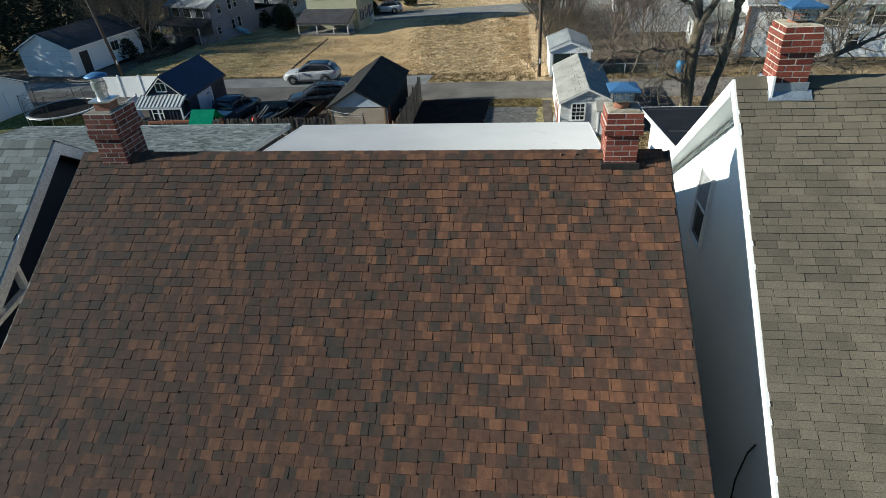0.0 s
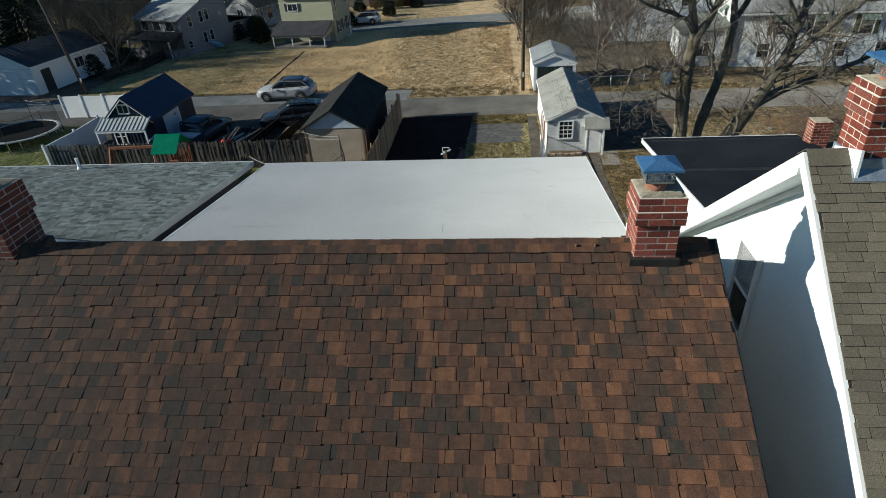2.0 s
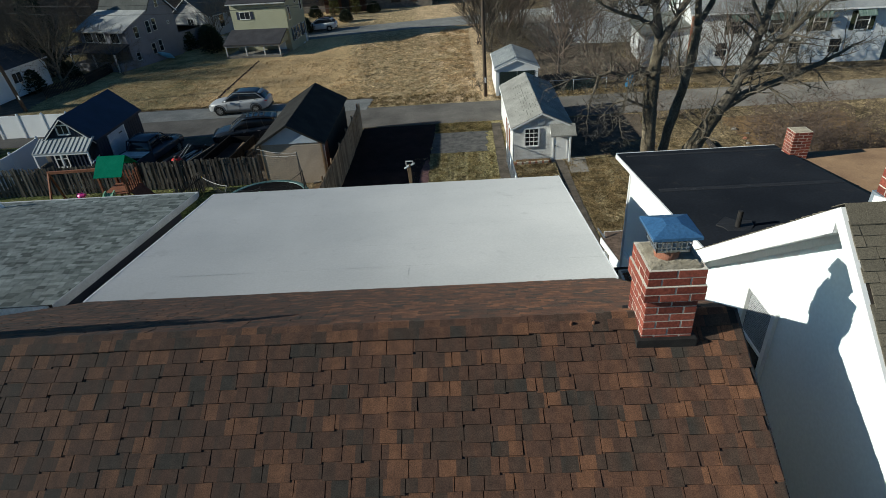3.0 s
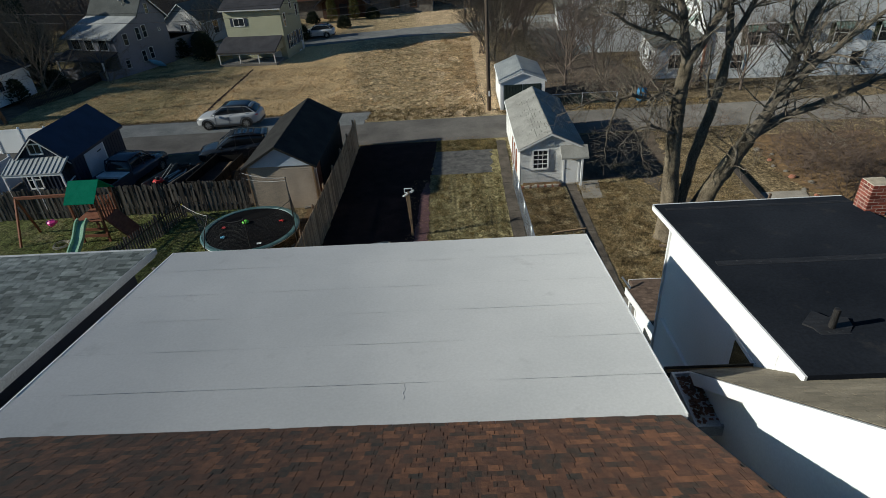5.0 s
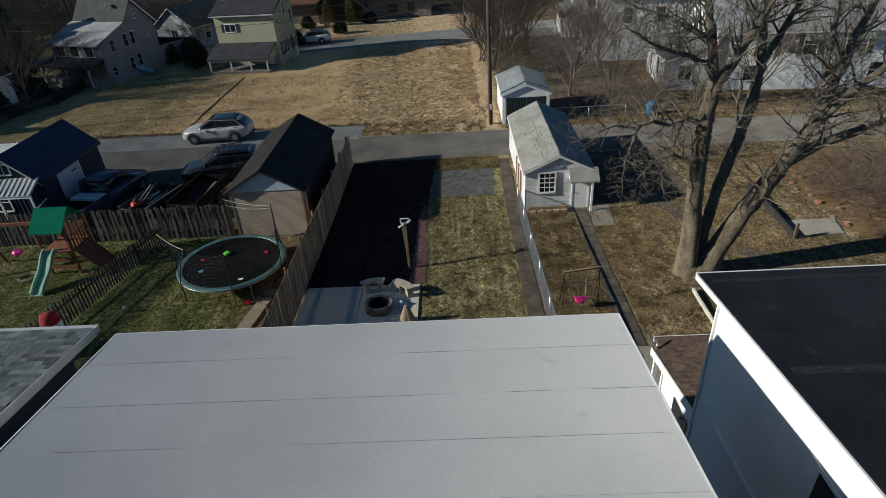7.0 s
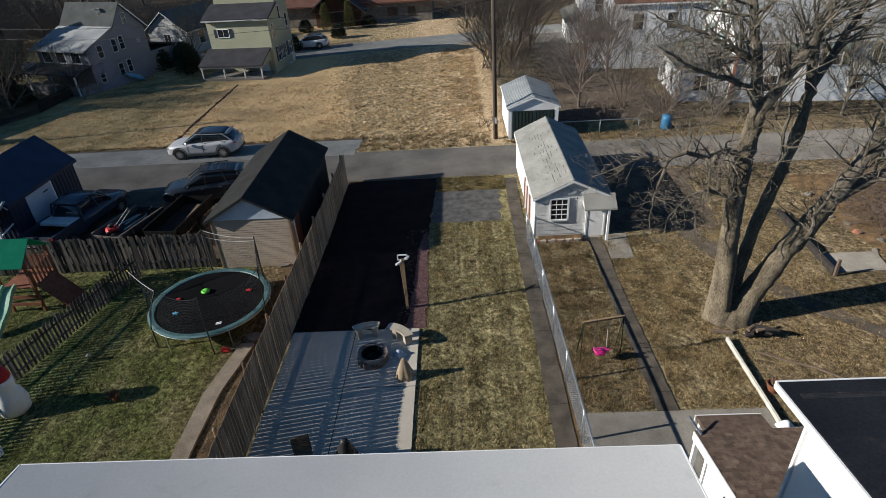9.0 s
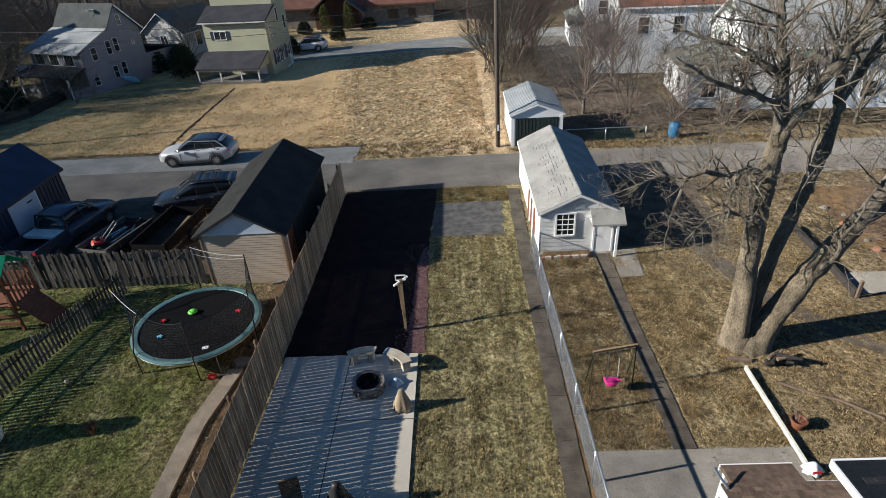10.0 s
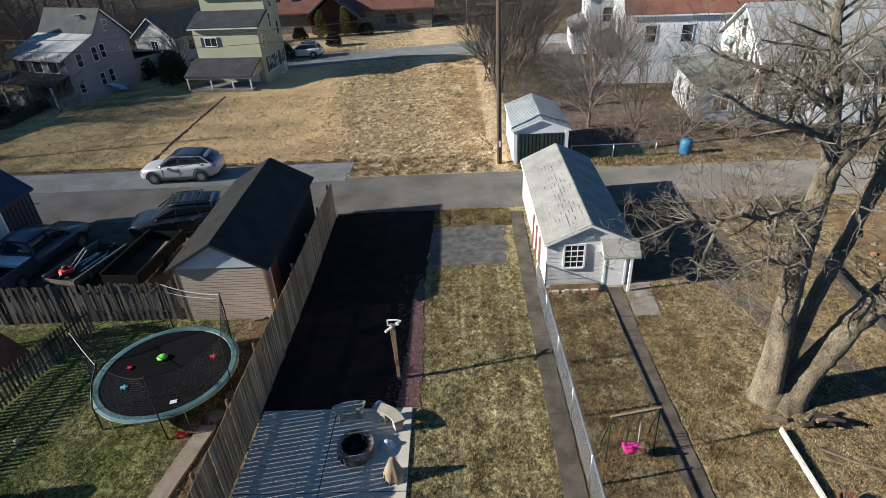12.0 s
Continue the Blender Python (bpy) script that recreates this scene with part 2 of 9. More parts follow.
M["char"] = stuff_mat("charcoal", (0.006, 0.006, 0.006), (0.02, 0.018, 0.016), 8, 40, 0.95, 0.8)
M["timber"] = stuff_mat("raw_timber", (0.2, 0.13, 0.075), (0.32, 0.22, 0.13), 2, 30, 0.85, 0.4, stretch=(1, 1, 0.3))
M["bark"] = stuff_mat("grey_bark", (0.105, 0.083, 0.055), (0.25, 0.205, 0.142), 2.6, 26, 0.95, 0.9, stretch=(1, 1, 0.4), dist=0.03, wear=(0.3, 0.275, 0.22), grain_amp=0.5)
M["twig"] = stuff_mat("grey_twig", (0.085, 0.069, 0.05), (0.24, 0.205, 0.158), 3, 20, 0.95, 0.3)
M["brownwig"] = stuff_mat("brown_twig", (0.14, 0.105, 0.083), (0.25, 0.195, 0.158), 3, 20, 0.95, 0.3)
M["bramble"] = stuff_mat("bramble_stem", (0.075, 0.053, 0.042), (0.17, 0.125, 0.1), 3, 20, 0.95, 0.3)
M["pole"] = stuff_mat("pole_wood", (0.095, 0.068, 0.049), (0.17, 0.124, 0.091), 1.5, 20, 0.92, 0.5, stretch=(1, 1, 0.15))
M["evergreen"] = stuff_mat("evergreen", (0.012, 0.02, 0.009), (0.035, 0.045, 0.02), 3, 20, 0.9, 0.5)
M["golden"] = stuff_mat("golden_evergreen", (0.07, 0.075, 0.02), (0.15, 0.14, 0.04), 3, 20, 0.9, 0.5)
M["darkwood"] = stuff_mat("dark_weathered_wood", (0.02, 0.017, 0.015), (0.045, 0.038, 0.033), 1.5, 16, 0.9, 0.4, stretch=(3, 3, 0.5))
M["blacksteel"] = stuff_mat("black_painted_steel", (0.008, 0.008, 0.008), (0.018, 0.016, 0.015), 3, 30, 0.85, 0.2, spec=0.06)
M["oldplank"] = stuff_mat("weathered_pale_plank", (0.4, 0.37, 0.32), (0.62, 0.58, 0.52), 3, 30, 0.85, 0.3)
M["glass"] = glass_mat("window_glass")
M["tyre"] = stuff_mat("tyre_rubber", (0.012, 0.012, 0.012), (0.022, 0.022, 0.022), 4, 50, 0.85, 0.3)
M["chrome"] = stuff_mat("alloy", (0.5, 0.5, 0.5), (0.62, 0.62, 0.62), 4, 40, 0.3, 0.03, 0.9)
M["plastic"] = stuff_mat("dark_trim", (0.02, 0.02, 0.021), (0.032, 0.032, 0.033), 3, 40, 0.6, 0.1)
M["lamp"] = stuff_mat("lamp_lens", (0.2, 0.2, 0.2), (0.3, 0.3, 0.3), 3, 30, 0.15, 0.02)
M["taillamp"] = stuff_mat("tail_lamp", (0.3, 0.01, 0.012), (0.42, 0.02, 0.02), 3, 30, 0.2, 0.02)
M["rust"] = stuff_mat("rusty_steel", (0.1, 0.04, 0.02), (0.24, 0.11, 0.06), 2, 30, 0.85, 0.4)
M["greenwire"] = stuff_mat("green_coated_wire", (0.035, 0.09, 0.07), (0.07, 0.14, 0.11), 3, 40, 0.6, 0.05)


def paint(name, col, rough=0.3, metal=0.4):
    c2 = tuple(min(1, v * 1.04) for v in col)
    return stuff_mat(name, col, c2, 0.7, 40, rough, 0.0, metal, 0.5, grain_amp=0.02)


def blended_shingle_mat():
    """Three-tab shingles whose tones change in short blocks along each course and drift over the slope."""
    m, n, l, b = _base("red_brown_blended_shingle", 0.9, 0.0, 0.25)
    geo = n.new("ShaderNodeNewGeometry")
    sep = n.new("ShaderNodeSeparateXYZ")
    l.new(geo.outputs["Position"], sep.inputs[0])

    def math_node(op, a, v):
        k = n.new("ShaderNodeMath")
        k.operation = op
        l.new(a, k.inputs[0])
        if isinstance(v, (int, float)):
            k.inputs[1].default_value = v
        elif v is not None:
            l.new(v, k.inputs[1])
        return k.outputs[0]
    row = math_node("FLOOR", math_node("MULTIPLY", math_node("SUBTRACT", sep.outputs["Z"], 6.604), 1 / 0.0663), None)
    shift = n.new("ShaderNodeTexWhiteNoise")
    shift.noise_dimensions = "1D"
    l.new(row, shift.inputs["W"])
    u = math_node("ADD", math_node("MULTIPLY", sep.outputs["X"], 7.1), math_node("MULTIPLY", shift.outputs["Value"], 37.0))
    cell = n.new("ShaderNodeCombineXYZ")
    l.new(math_node("FLOOR", u, None), cell.inputs[0]), l.new(row, cell.inputs[1])
    block = n.new("ShaderNodeTexWhiteNoise")
    block.noise_dimensions = "2D"
    l.new(cell.outputs[0], block.inputs["Vector"])
    wide = n.new("ShaderNodeTexNoise")
    wide.inputs["Scale"].default_value, wide.inputs["Detail"].default_value = 1.3, 3
    l.new(geo.outputs["Position"], wide.inputs["Vector"])
    run = n.new("ShaderNodeTexNoise")
    run.noise_dimensions = "1D"
    run.inputs["Scale"].default_value, run.inputs["Detail"].default_value = 1.0, 1.0
    l.new(math_node("ADD", math_node("MULTIPLY", u, 0.9), math_node("MULTIPLY", row, 5.37)), run.inputs["W"])
    tone = math_node("ADD", math_node("MULTIPLY", block.outputs["Value"], 0.58), math_node("MULTIPLY", run.outputs["Fac"], 0.32))
    tone = math_node("ADD", tone, math_node("MULTIPLY", wide.outputs["Fac"], 0.35))
    col = _ramp(n, l, tone, [(0.3, (0.048, 0.041, 0.034)), (0.42, (0.071, 0.047, 0.035)), (0.6, (0.092, 0.05, 0.035)), (0.76, (0.117, 0.059, 0.038)), (0.93, (0.19, 0.09, 0.05))])
    fine = _noise_at(n, l, geo.outputs["Position"], 110.0)
    mid = _noise_at(n, l, geo.outputs["Position"], 14.0)
    col = _mix(n, l, col, _ramp(n, l, fine, [(0.3, (0.6,)), (0.7, (1.3,))]), 1.0, "MULTIPLY")
    col = _mix(n, l, col, _ramp(n, l, mid, [(0.3, (0.82,)), (0.7, (1.15,))]), 1.0, "MULTIPLY")
    l.new(col, b.inputs["Base Color"])
    _bump(n, l, b, fine, 0.5, 0.006)
    return m


def _noise_at(n, l, src, scale):
    t = n.new("ShaderNodeTexNoise")
    t.inputs["Scale"].default_value, t.inputs["Detail"].default_value = scale, 3
    l.new(src, t.inputs["Vector"])
    return t.outputs["Fac"]


M["shingle"] = blended_shingle_mat()
M["shingle_rest"] = M["shingle"]

# The ground: lawn behind the houses, leaf-strewn lawn on one side, straw-dry field past the road.
def ground_mat():
    m, n, l, b = _base("lawn_and_dry_grass", 0.97, 0, 0.08)
    geo = n.new("ShaderNodeNewGeometry")
    sep = n.new("ShaderNodeSeparateXYZ")
    l.new(geo.outputs["Position"], sep.inputs[0])
    wob = _noise(n, l, 0.5, 4)

    def step(axis, at, soft, amp, lean=0.0):
        """0 to 1 across a wavering line; lean lets the line for X drift with Y."""
        a = n.new("ShaderNodeMath"); a.operation = "MULTIPLY_ADD"
        l.new(wob, a.inputs[0]); a.inputs[1].default_value = amp
        l.new(sep.outputs[axis], a.inputs[2])
        src = a.outputs[0]
        if lean:
            d = n.new("ShaderNodeMath"); d.operation = "MULTIPLY_ADD"
            l.new(sep.outputs["Y"], d.inputs[0]); d.inputs[1].default_value = lean
            l.new(src, d.inputs[2])
            src = d.outputs[0]
        r = n.new("ShaderNodeMapRange")
        r.inputs[1].default_value, r.inputs[2].default_value = at - soft + amp / 2, at + soft + amp / 2
        l.new(src, r.inputs[0])
        return r.outputs[0]

    def tones(scale, stops, rough=0.6):
        return _ramp(n, l, _noise(n, l, scale, 6, None, rough), stops)
    past_lane = step("Y", 40.0, 0.6, 1.5)
    green = tones(0.55, [(0.3, (0.215, 0.185, 0.09)), (0.52, (0.28, 0.24, 0.122)), (0.72, (0.35, 0.285, 0.158))])
    leafy = tones(0.7, [(0.3, (0.225, 0.18, 0.1)), (0.55, (0.3, 0.238, 0.132)), (0.75, (0.37, 0.288, 0.168))])
    leftl = tones(0.6, [(0.3, (0.11, 0.14, 0.036)), (0.5, (0.2, 0.215, 0.07)), (0.7, (0.31, 0.27, 0.13))])
    kerbside = tones(1.1, [(0.32, (0.13, 0.1, 0.055)), (0.52, (0.25, 0.185, 0.105)), (0.7, (0.4, 0.3, 0.185))], 0.7)
    leftl = _mix(n, l, leftl, kerbside, step("X", -6.9, 0.7, 2.4, 0.06))
    # faint wheel tracks along the lawn
    fade = _ramp(n, l, _noise(n, l, 1.3, 4, (0.3, 0.5, 1), 0.6), [(0.35, (0.1,)), (0.6, (0.6,))])
    for x in (0.12, 0.42, 1.98, 2.26):
        off = n.new("ShaderNodeMath"); off.operation = "MULTIPLY_ADD"
        l.new(wob, off.inputs[0]); off.inputs[1].default_value = 0.3
        l.new(sep.outputs["X"], off.inputs[2])
        d = n.new("ShaderNodeMath"); d.operation = "SUBTRACT"
        l.new(off.outputs[0], d.inputs[0]); d.inputs[1].default_value = x + 0.15
        e = n.new("ShaderNodeMath"); e.operation = "ABSOLUTE"
        l.new(d.outputs[0], e.inputs[0])
        k = n.new("ShaderNodeMapRange")
        k.inputs[1].default_value, k.inputs[2].default_value, k.inputs[3].default_value, k.inputs[4].default_value = 0.03, 0.1, 1.0, 0.0
        l.new(e.outputs[0], k.inputs[0])
        w = n.new("ShaderNodeMath"); w.operation = "MULTIPLY"
        l.new(k.outputs[0], w.inputs[0]), l.new(fade, w.inputs[1])
        green = _mix(n, l, green, (0.11, 0.085, 0.05), w.outputs[0])
    col = _mix(n, l, leftl, green, step("X", -5.8, 0.2, 0.2))
    col = _mix(n, l, col, leafy, step("X", 3.7, 0.3, 0.4))
    # bare brown ground on the right, its tone darkened partly for the tree's shadow
    bare = tones(0.8, [(0.32, (0.1, 0.078, 0.045)), (0.52, (0.2, 0.152, 0.088)), (0.72, (0.34, 0.26, 0.155))], 0.7)
    col = _mix(n, l, col, bare, step("X", 10.2, 1.2, 3.5))
    # the field: old grass, then smooth golden straw, then rough tussocks, then a pale trodden band
    old_dry = tones(0.5, [(0.35, (0.17, 0.145, 0.07)), (0.5, (0.34, 0.265, 0.13)), (0.68, (0.54, 0.4, 0.21))], 0.7)
    golden = tones(0.16, [(0.33, (0.43, 0.31, 0.165)), (0.5, (0.62, 0.435, 0.225)), (0.68, (0.77, 0.54, 0.29))], 0.62)
    tussock = tones(1.5, [(0.36, (0.27, 0.215, 0.118)), (0.5, (0.46, 0.345, 0.195)), (0.64, (0.68, 0.5, 0.295))], 0.72)
    trodden = tones(0.6, [(0.35, (0.45, 0.34, 0.205)), (0.5, (0.6, 0.44, 0.265)), (0.68, (0.74, 0.55, 0.34))], 0.65)
    field = _mix(n, l, old_dry, golden, step("X", -22.5, 2.0, 7.0))
    rough_ground = step("X", 2.1, 0.8, 2.5, 0.2)
    field = _mix(n, l, field, tussock, rough_ground)
    field = _mix(n, l, field, trodden, step("X", 2.2, 0.7, 1.2, 0.08))
    scrub = tones(0.9, [(0.35, (0.075, 0.058, 0.036)), (0.52, (0.16, 0.122, 0.075)), (0.7, (0.28, 0.215, 0.13))], 0.7)
    field = _mix(n, l, field, scrub, step("X", 4.4, 0.6, 1.6))
    col = _mix(n, l, col, field, past_lane)
    wood = _ramp(n, l, _noise(n, l, 0.3, 6), [(0.3, (0.04, 0.03, 0.02)), (0.7, (0.1, 0.075, 0.05))])
    col = _mix(n, l, col, wood, step("Y", 101.0, 3, 6))
    far = n.new("ShaderNodeMath")
    far.operation = "MULTIPLY"
    far.inputs[1].default_value = 0.75
    l.new(past_lane, far.inputs[0])
    stripe = _ramp(n, l, _noise(n, l, 2.6, 4, (1, 0.05, 1), 0.6), [(0.38, (0.75,)), (0.62, (1.15,))])
    col = _mix(n, l, col, _mix(n, l, stripe, (1.0, 1.0, 1.0), far.outputs[0]), 1.0, "MULTIPLY")
    clump = _noise(n, l, 6.0, 5, (1, 0.85, 1), 0.7)
    clumps = _mix(n, l, _ramp(n, l, clump, [(0.4, (0.5,)), (0.6, (1.4,))]), (0.97, 0.97, 0.97), far.outputs[0])
    col = _mix(n, l, col, clumps, 1.0, "MULTIPLY")
    blade = _noise(n, l, 14, 5, (1, 0.8, 1), 0.7)
    fine = _noise(n, l, 45, 3)
    col = _mix(n, l, col, _ramp(n, l, blade, [(0.34, (0.32,)), (0.66, (1.6,))]), 1.0, "MULTIPLY")
    col = _mix(n, l, col, _ramp(n, l, fine, [(0.34, (0.45,)), (0.66, (1.45,))]), 1.0, "MULTIPLY")
    l.new(col, b.inputs["Base Color"])
    _bump(n, l, b, blade, 0.9, 0.06)
    # tussocks: lumps half a metre across, high in the rough part of the field and low elsewhere
    lump = n.new("ShaderNodeBump")
    lump.inputs["Distance"].default_value = 0.3
    l.new(_noise(n, l, 2.4, 3, (1, 0.8, 1), 0.5), lump.inputs["Height"])
    high = n.new("ShaderNodeMath")
    high.operation = "MULTIPLY"
    l.new(rough_ground, high.inputs[0]), l.new(past_lane, high.inputs[1])
    low = n.new("ShaderNodeMapRange")
    low.inputs[3].default_value, low.inputs[4].default_value = 0.22, 0.85
    l.new(high.outputs[0], low.inputs[0]), l.new(low.outputs[0], lump.inputs["Strength"])
    l.new(lump.outputs[0], b.inputs["Normal"].links[0].from_node.inputs["Normal"])
    return m


M["ground"] = ground_mat()

# ---- building helpers ----
WORLD = {}


def gz(y):
    """Height of the ground, which falls gently away behind the houses."""
    return float(np.interp(y, [17, 28.4, 35.2, 40.9, 63.6, 102], [0, -0.4, -0.4, -0.51, -1.48, -1.82]))


def thing(name, x, y, z, label, category, group="", kind="", turn=0.0):
    ob = new(name)
    ob.empty_display_size = 0.2
    WORLD[ob] = pose(x, y, z, 0, 0, turn)
    ob.matrix_basis = WORLD[ob]
    return tagged(ob, label, category, group, kind)


def finish(ob, mat, parent, local):
    ob.data.materials.append(mat)
    if parent is not None:
        ob.parent = parent
        base = WORLD[parent]
        if not local:
            ob.data.transform(base.inverted())
        WORLD[ob] = base
    else:
        WORLD[ob] = Matrix()
    return ob


def part(name, bm, mat, parent=None, label="", local=False, smooth=False):
    """Links a bmesh as one mesh object; its corners are in the world, or (local) in the frame of its thing."""
    me = bpy.data.meshes.new(name)
    bm.to_mesh(me)
    bm.free()
    if smooth:
        me.polygons.foreach_set("use_smooth", [True] * len(me.polygons))
    ob = finish(new(name, me), mat, parent, local)
    return tagged(ob, label) if label else ob


def raw(name, verts, faces, mat, parent=None, label="", local=False, smooth=False):
    me = bpy.data.meshes.new(name)
    me.from_pydata([tuple(v) for v in verts], [], faces)
    me.update()
    if smooth:
        me.polygons.foreach_set("use_smooth", [True] * len(me.polygons))
    ob = finish(new(name, me), mat, parent, local)
    return tagged(ob, label) if label else ob


def piece(name, me, parent, m):
    """One of many alike pieces, on a shared mesh, at the world pose m."""
    ob = new(name, me)
    ob.parent = parent
    ob.matrix_basis = WORLD[parent].inverted() @ m
    return ob


def mesh_of(name, bm, mat):
    me = bpy.data.meshes.new(name)
    bm.to_mesh(me)
    bm.free()
    me.materials.append(mat)
    return me


def B():
    return bmesh.new()


def box(bm, x0, x1, y0, y1, z0, z1, m=None):
    v = [bm.verts.new(p) for p in ((x0, y0, z0), (x1, y0, z0), (x1, y1, z0), (x0, y1, z0), (x0, y0, z1), (x1, y0, z1), (x1, y1, z1), (x0, y1, z1))]
    for f in ((3, 2, 1, 0), (4, 5, 6, 7), (0, 1, 5, 4), (1, 2, 6, 5), (2, 3, 7, 6), (3, 0, 4, 7)):
        bm.faces.new([v[i] for i in f])
    if m is not None:
        bmesh.ops.transform(bm, matrix=m, verts=v)
    return bm


def prism(bm, poly, axis, a, b):
    """A polygon of two coordinates (the two axes left, in order), pushed along the third from a to b."""
    def at(p, q):
        c = list(p)
        c.insert(axis, q)
        return c
    lo, hi = [bm.verts.new(at(p, a)) for p in poly], [bm.verts.new(at(p, b)) for p in poly]
    bm.faces.new(lo), bm.faces.new(hi[::-1])
    for i in range(len(poly)):
        j = (i + 1) % len(poly)
        bm.faces.new((lo[j], lo[i], hi[i], hi[j]))
    bmesh.ops.recalc_face_normals(bm, faces=bm.faces)
    return bm


def beam(bm, p, q, w, h=None, up=(0, 0, 1)):
    """A squared bar from p to q."""
    p, q = Vector(p), Vector(q)
    d = (q - p)
    n = d.length
    d.normalize()
    up = Vector(up) if abs(d.dot(Vector(up))) < 0.98 else Vector((0, 1, 0))
    s = d.cross(up).normalized()
    u = s.cross(d)
    m = Matrix((s, d, u)).transposed().to_4x4()
    m.translation = p
    h = h or w
    return box(bm, -w / 2, w / 2, 0, n, -h / 2, h / 2, m)


def tube_arrays(points, radii, sides, verts, faces, cap=True):
    base = len(verts)
    prev = None
    pts = [Vector(p) for p in points]
    for i, p in enumerate(pts):
        d = (pts[min(i + 1, len(pts) - 1)] - pts[max(i - 1, 0)]).normalized()
        a = prev if prev is not None else (Vector((1, 0, 0)) if abs(d.x) < 0.8 else Vector((0, 1, 0)))
        a = (a - d * a.dot(d)).normalized()
        prev = a
        c = d.cross(a)
        for k in range(sides):
            t = 2 * math.pi * k / sides
            verts.append(p + (a * math.cos(t) + c * math.sin(t)) * radii[i])
    for i in range(len(pts) - 1):
        for k in range(sides):
            j = (k + 1) % sides
            faces.append((base + i * sides + k, base + i * sides + j, base + (i + 1) * sides + j, base + (i + 1) * sides + k))
    if cap and sides > 2:
        faces.append(tuple(base + k for k in range(sides))[::-1])
        faces.append(tuple(base + (len(pts) - 1) * sides + k for k in range(sides)))


def tube(name, points, radius, mat, parent, sides=8, label=""):
    v, f = [], []
    radii = radius if isinstance(radius, (list, tuple)) else [radius] * len(points)
    tube_arrays(points, radii, sides, v, f)
    return raw(name, v, f, mat, parent, label, smooth=True)


def lathe(bm, profile, cx, cy, sides=24):
    """Turned shape from (radius, height) pairs round the upright through cx, cy."""
    rings = [[bm.verts.new((cx + r * math.cos(2 * math.pi * k / sides), cy + r * math.sin(2 * math.pi * k / sides), z)) for k in range(sides)] for r, z in profile]
    for a, b in zip(rings, rings[1:]):
        for k in range(sides):
            j = (k + 1) % sides
            bm.faces.new((a[k], a[j], b[j], b[k]))
    bm.faces.new(rings[0][::-1]), bm.faces.new(rings[-1])
    return bm


def sheet(name, rows, dz, mat, label, category, jag=0.0, step=0.35, depth=0.05, parent=None, kind="structure", seed=1):
    """Ground covering between two edges: rows of (y, x0, x1), laid on the ground dz above it, with a skirt."""
    rnd = random.Random(seed)
    ys = list(np.arange(rows[0][0], rows[-1][0], step)) + [rows[-1][0]]
    ry = [r[0] for r in rows]
    verts, faces = [], []
    for y in ys:
        x0, x1 = np.interp(y, ry, [r[1] for r in rows]), np.interp(y, ry, [r[2] for r in rows])
        a, b = x0 + rnd.uniform(-jag, jag), x1 + rnd.uniform(-jag, jag)
        z = gz(y) + dz
        yj = y + (rnd.uniform(-jag, jag) if y in (ys[0], ys[-1]) else 0)
        verts += [(a, yj, z - depth), (a, yj, z), ((a + b) / 2, y, z), (b, yj, z), (b, yj, z - depth)]
    for i in range(len(ys) - 1):
        for k in range(4):
            p = i * 5 + k
            faces.append((p, p + 1, p + 6, p + 5))
    for e in (0, (len(ys) - 1) * 5):
        faces.append((e, e + 1, e + 2, e + 3, e + 4))
    ob = raw(name, verts, faces, mat, parent)
    bm = bmesh.new(); bm.from_mesh(ob.data); bmesh.ops.recalc_face_normals(bm, faces=bm.faces); bm.to_mesh(ob.data); bm.free()
    return tagged(ob, label, category, "", kind) if parent is None else ob


def laps(bm, axis, at, a, b, zlo, ztop, pitch, out, thick=0.012):
    """Lapped boards on a wall facing along axis ('x' or 'y') at the coordinate at, from a to b; ztop(c) gives the wall's height at c."""
    z = zlo
    n = max(2, int((b - a) / 0.25))
    while True:
        cs = [a + (b - a) * i / n for i in range(n + 1)]
        spans = [c for c in cs if ztop(c) > z + 0.01]
        if not spans:
            break
        lo, hi = min(spans), max(spans)
        t = min(z + pitch, max(ztop(c) for c in spans))
        hi2 = [c for c in cs if ztop(c) >= t - 0.02] or [(lo + hi) / 2]
        pts = [(lo, z, thick), (hi, z, thick), (max(hi2), t, 0.002), (min(hi2), t, 0.002)]
        vs = []
        for c, zz, o in pts:
            vs.append(bm.verts.new((at + out * o, c, zz) if axis == "x" else (c, at + out * o, zz)))
        bm.faces.new(vs)
        lips = [bm.verts.new((at, c, zz) if axis == "x" else (c, at, zz)) for c, zz, o in pts[:2]]
        bm.faces.new((vs[1], vs[0], lips[0], lips[1]))
        z += pitch
    return bm


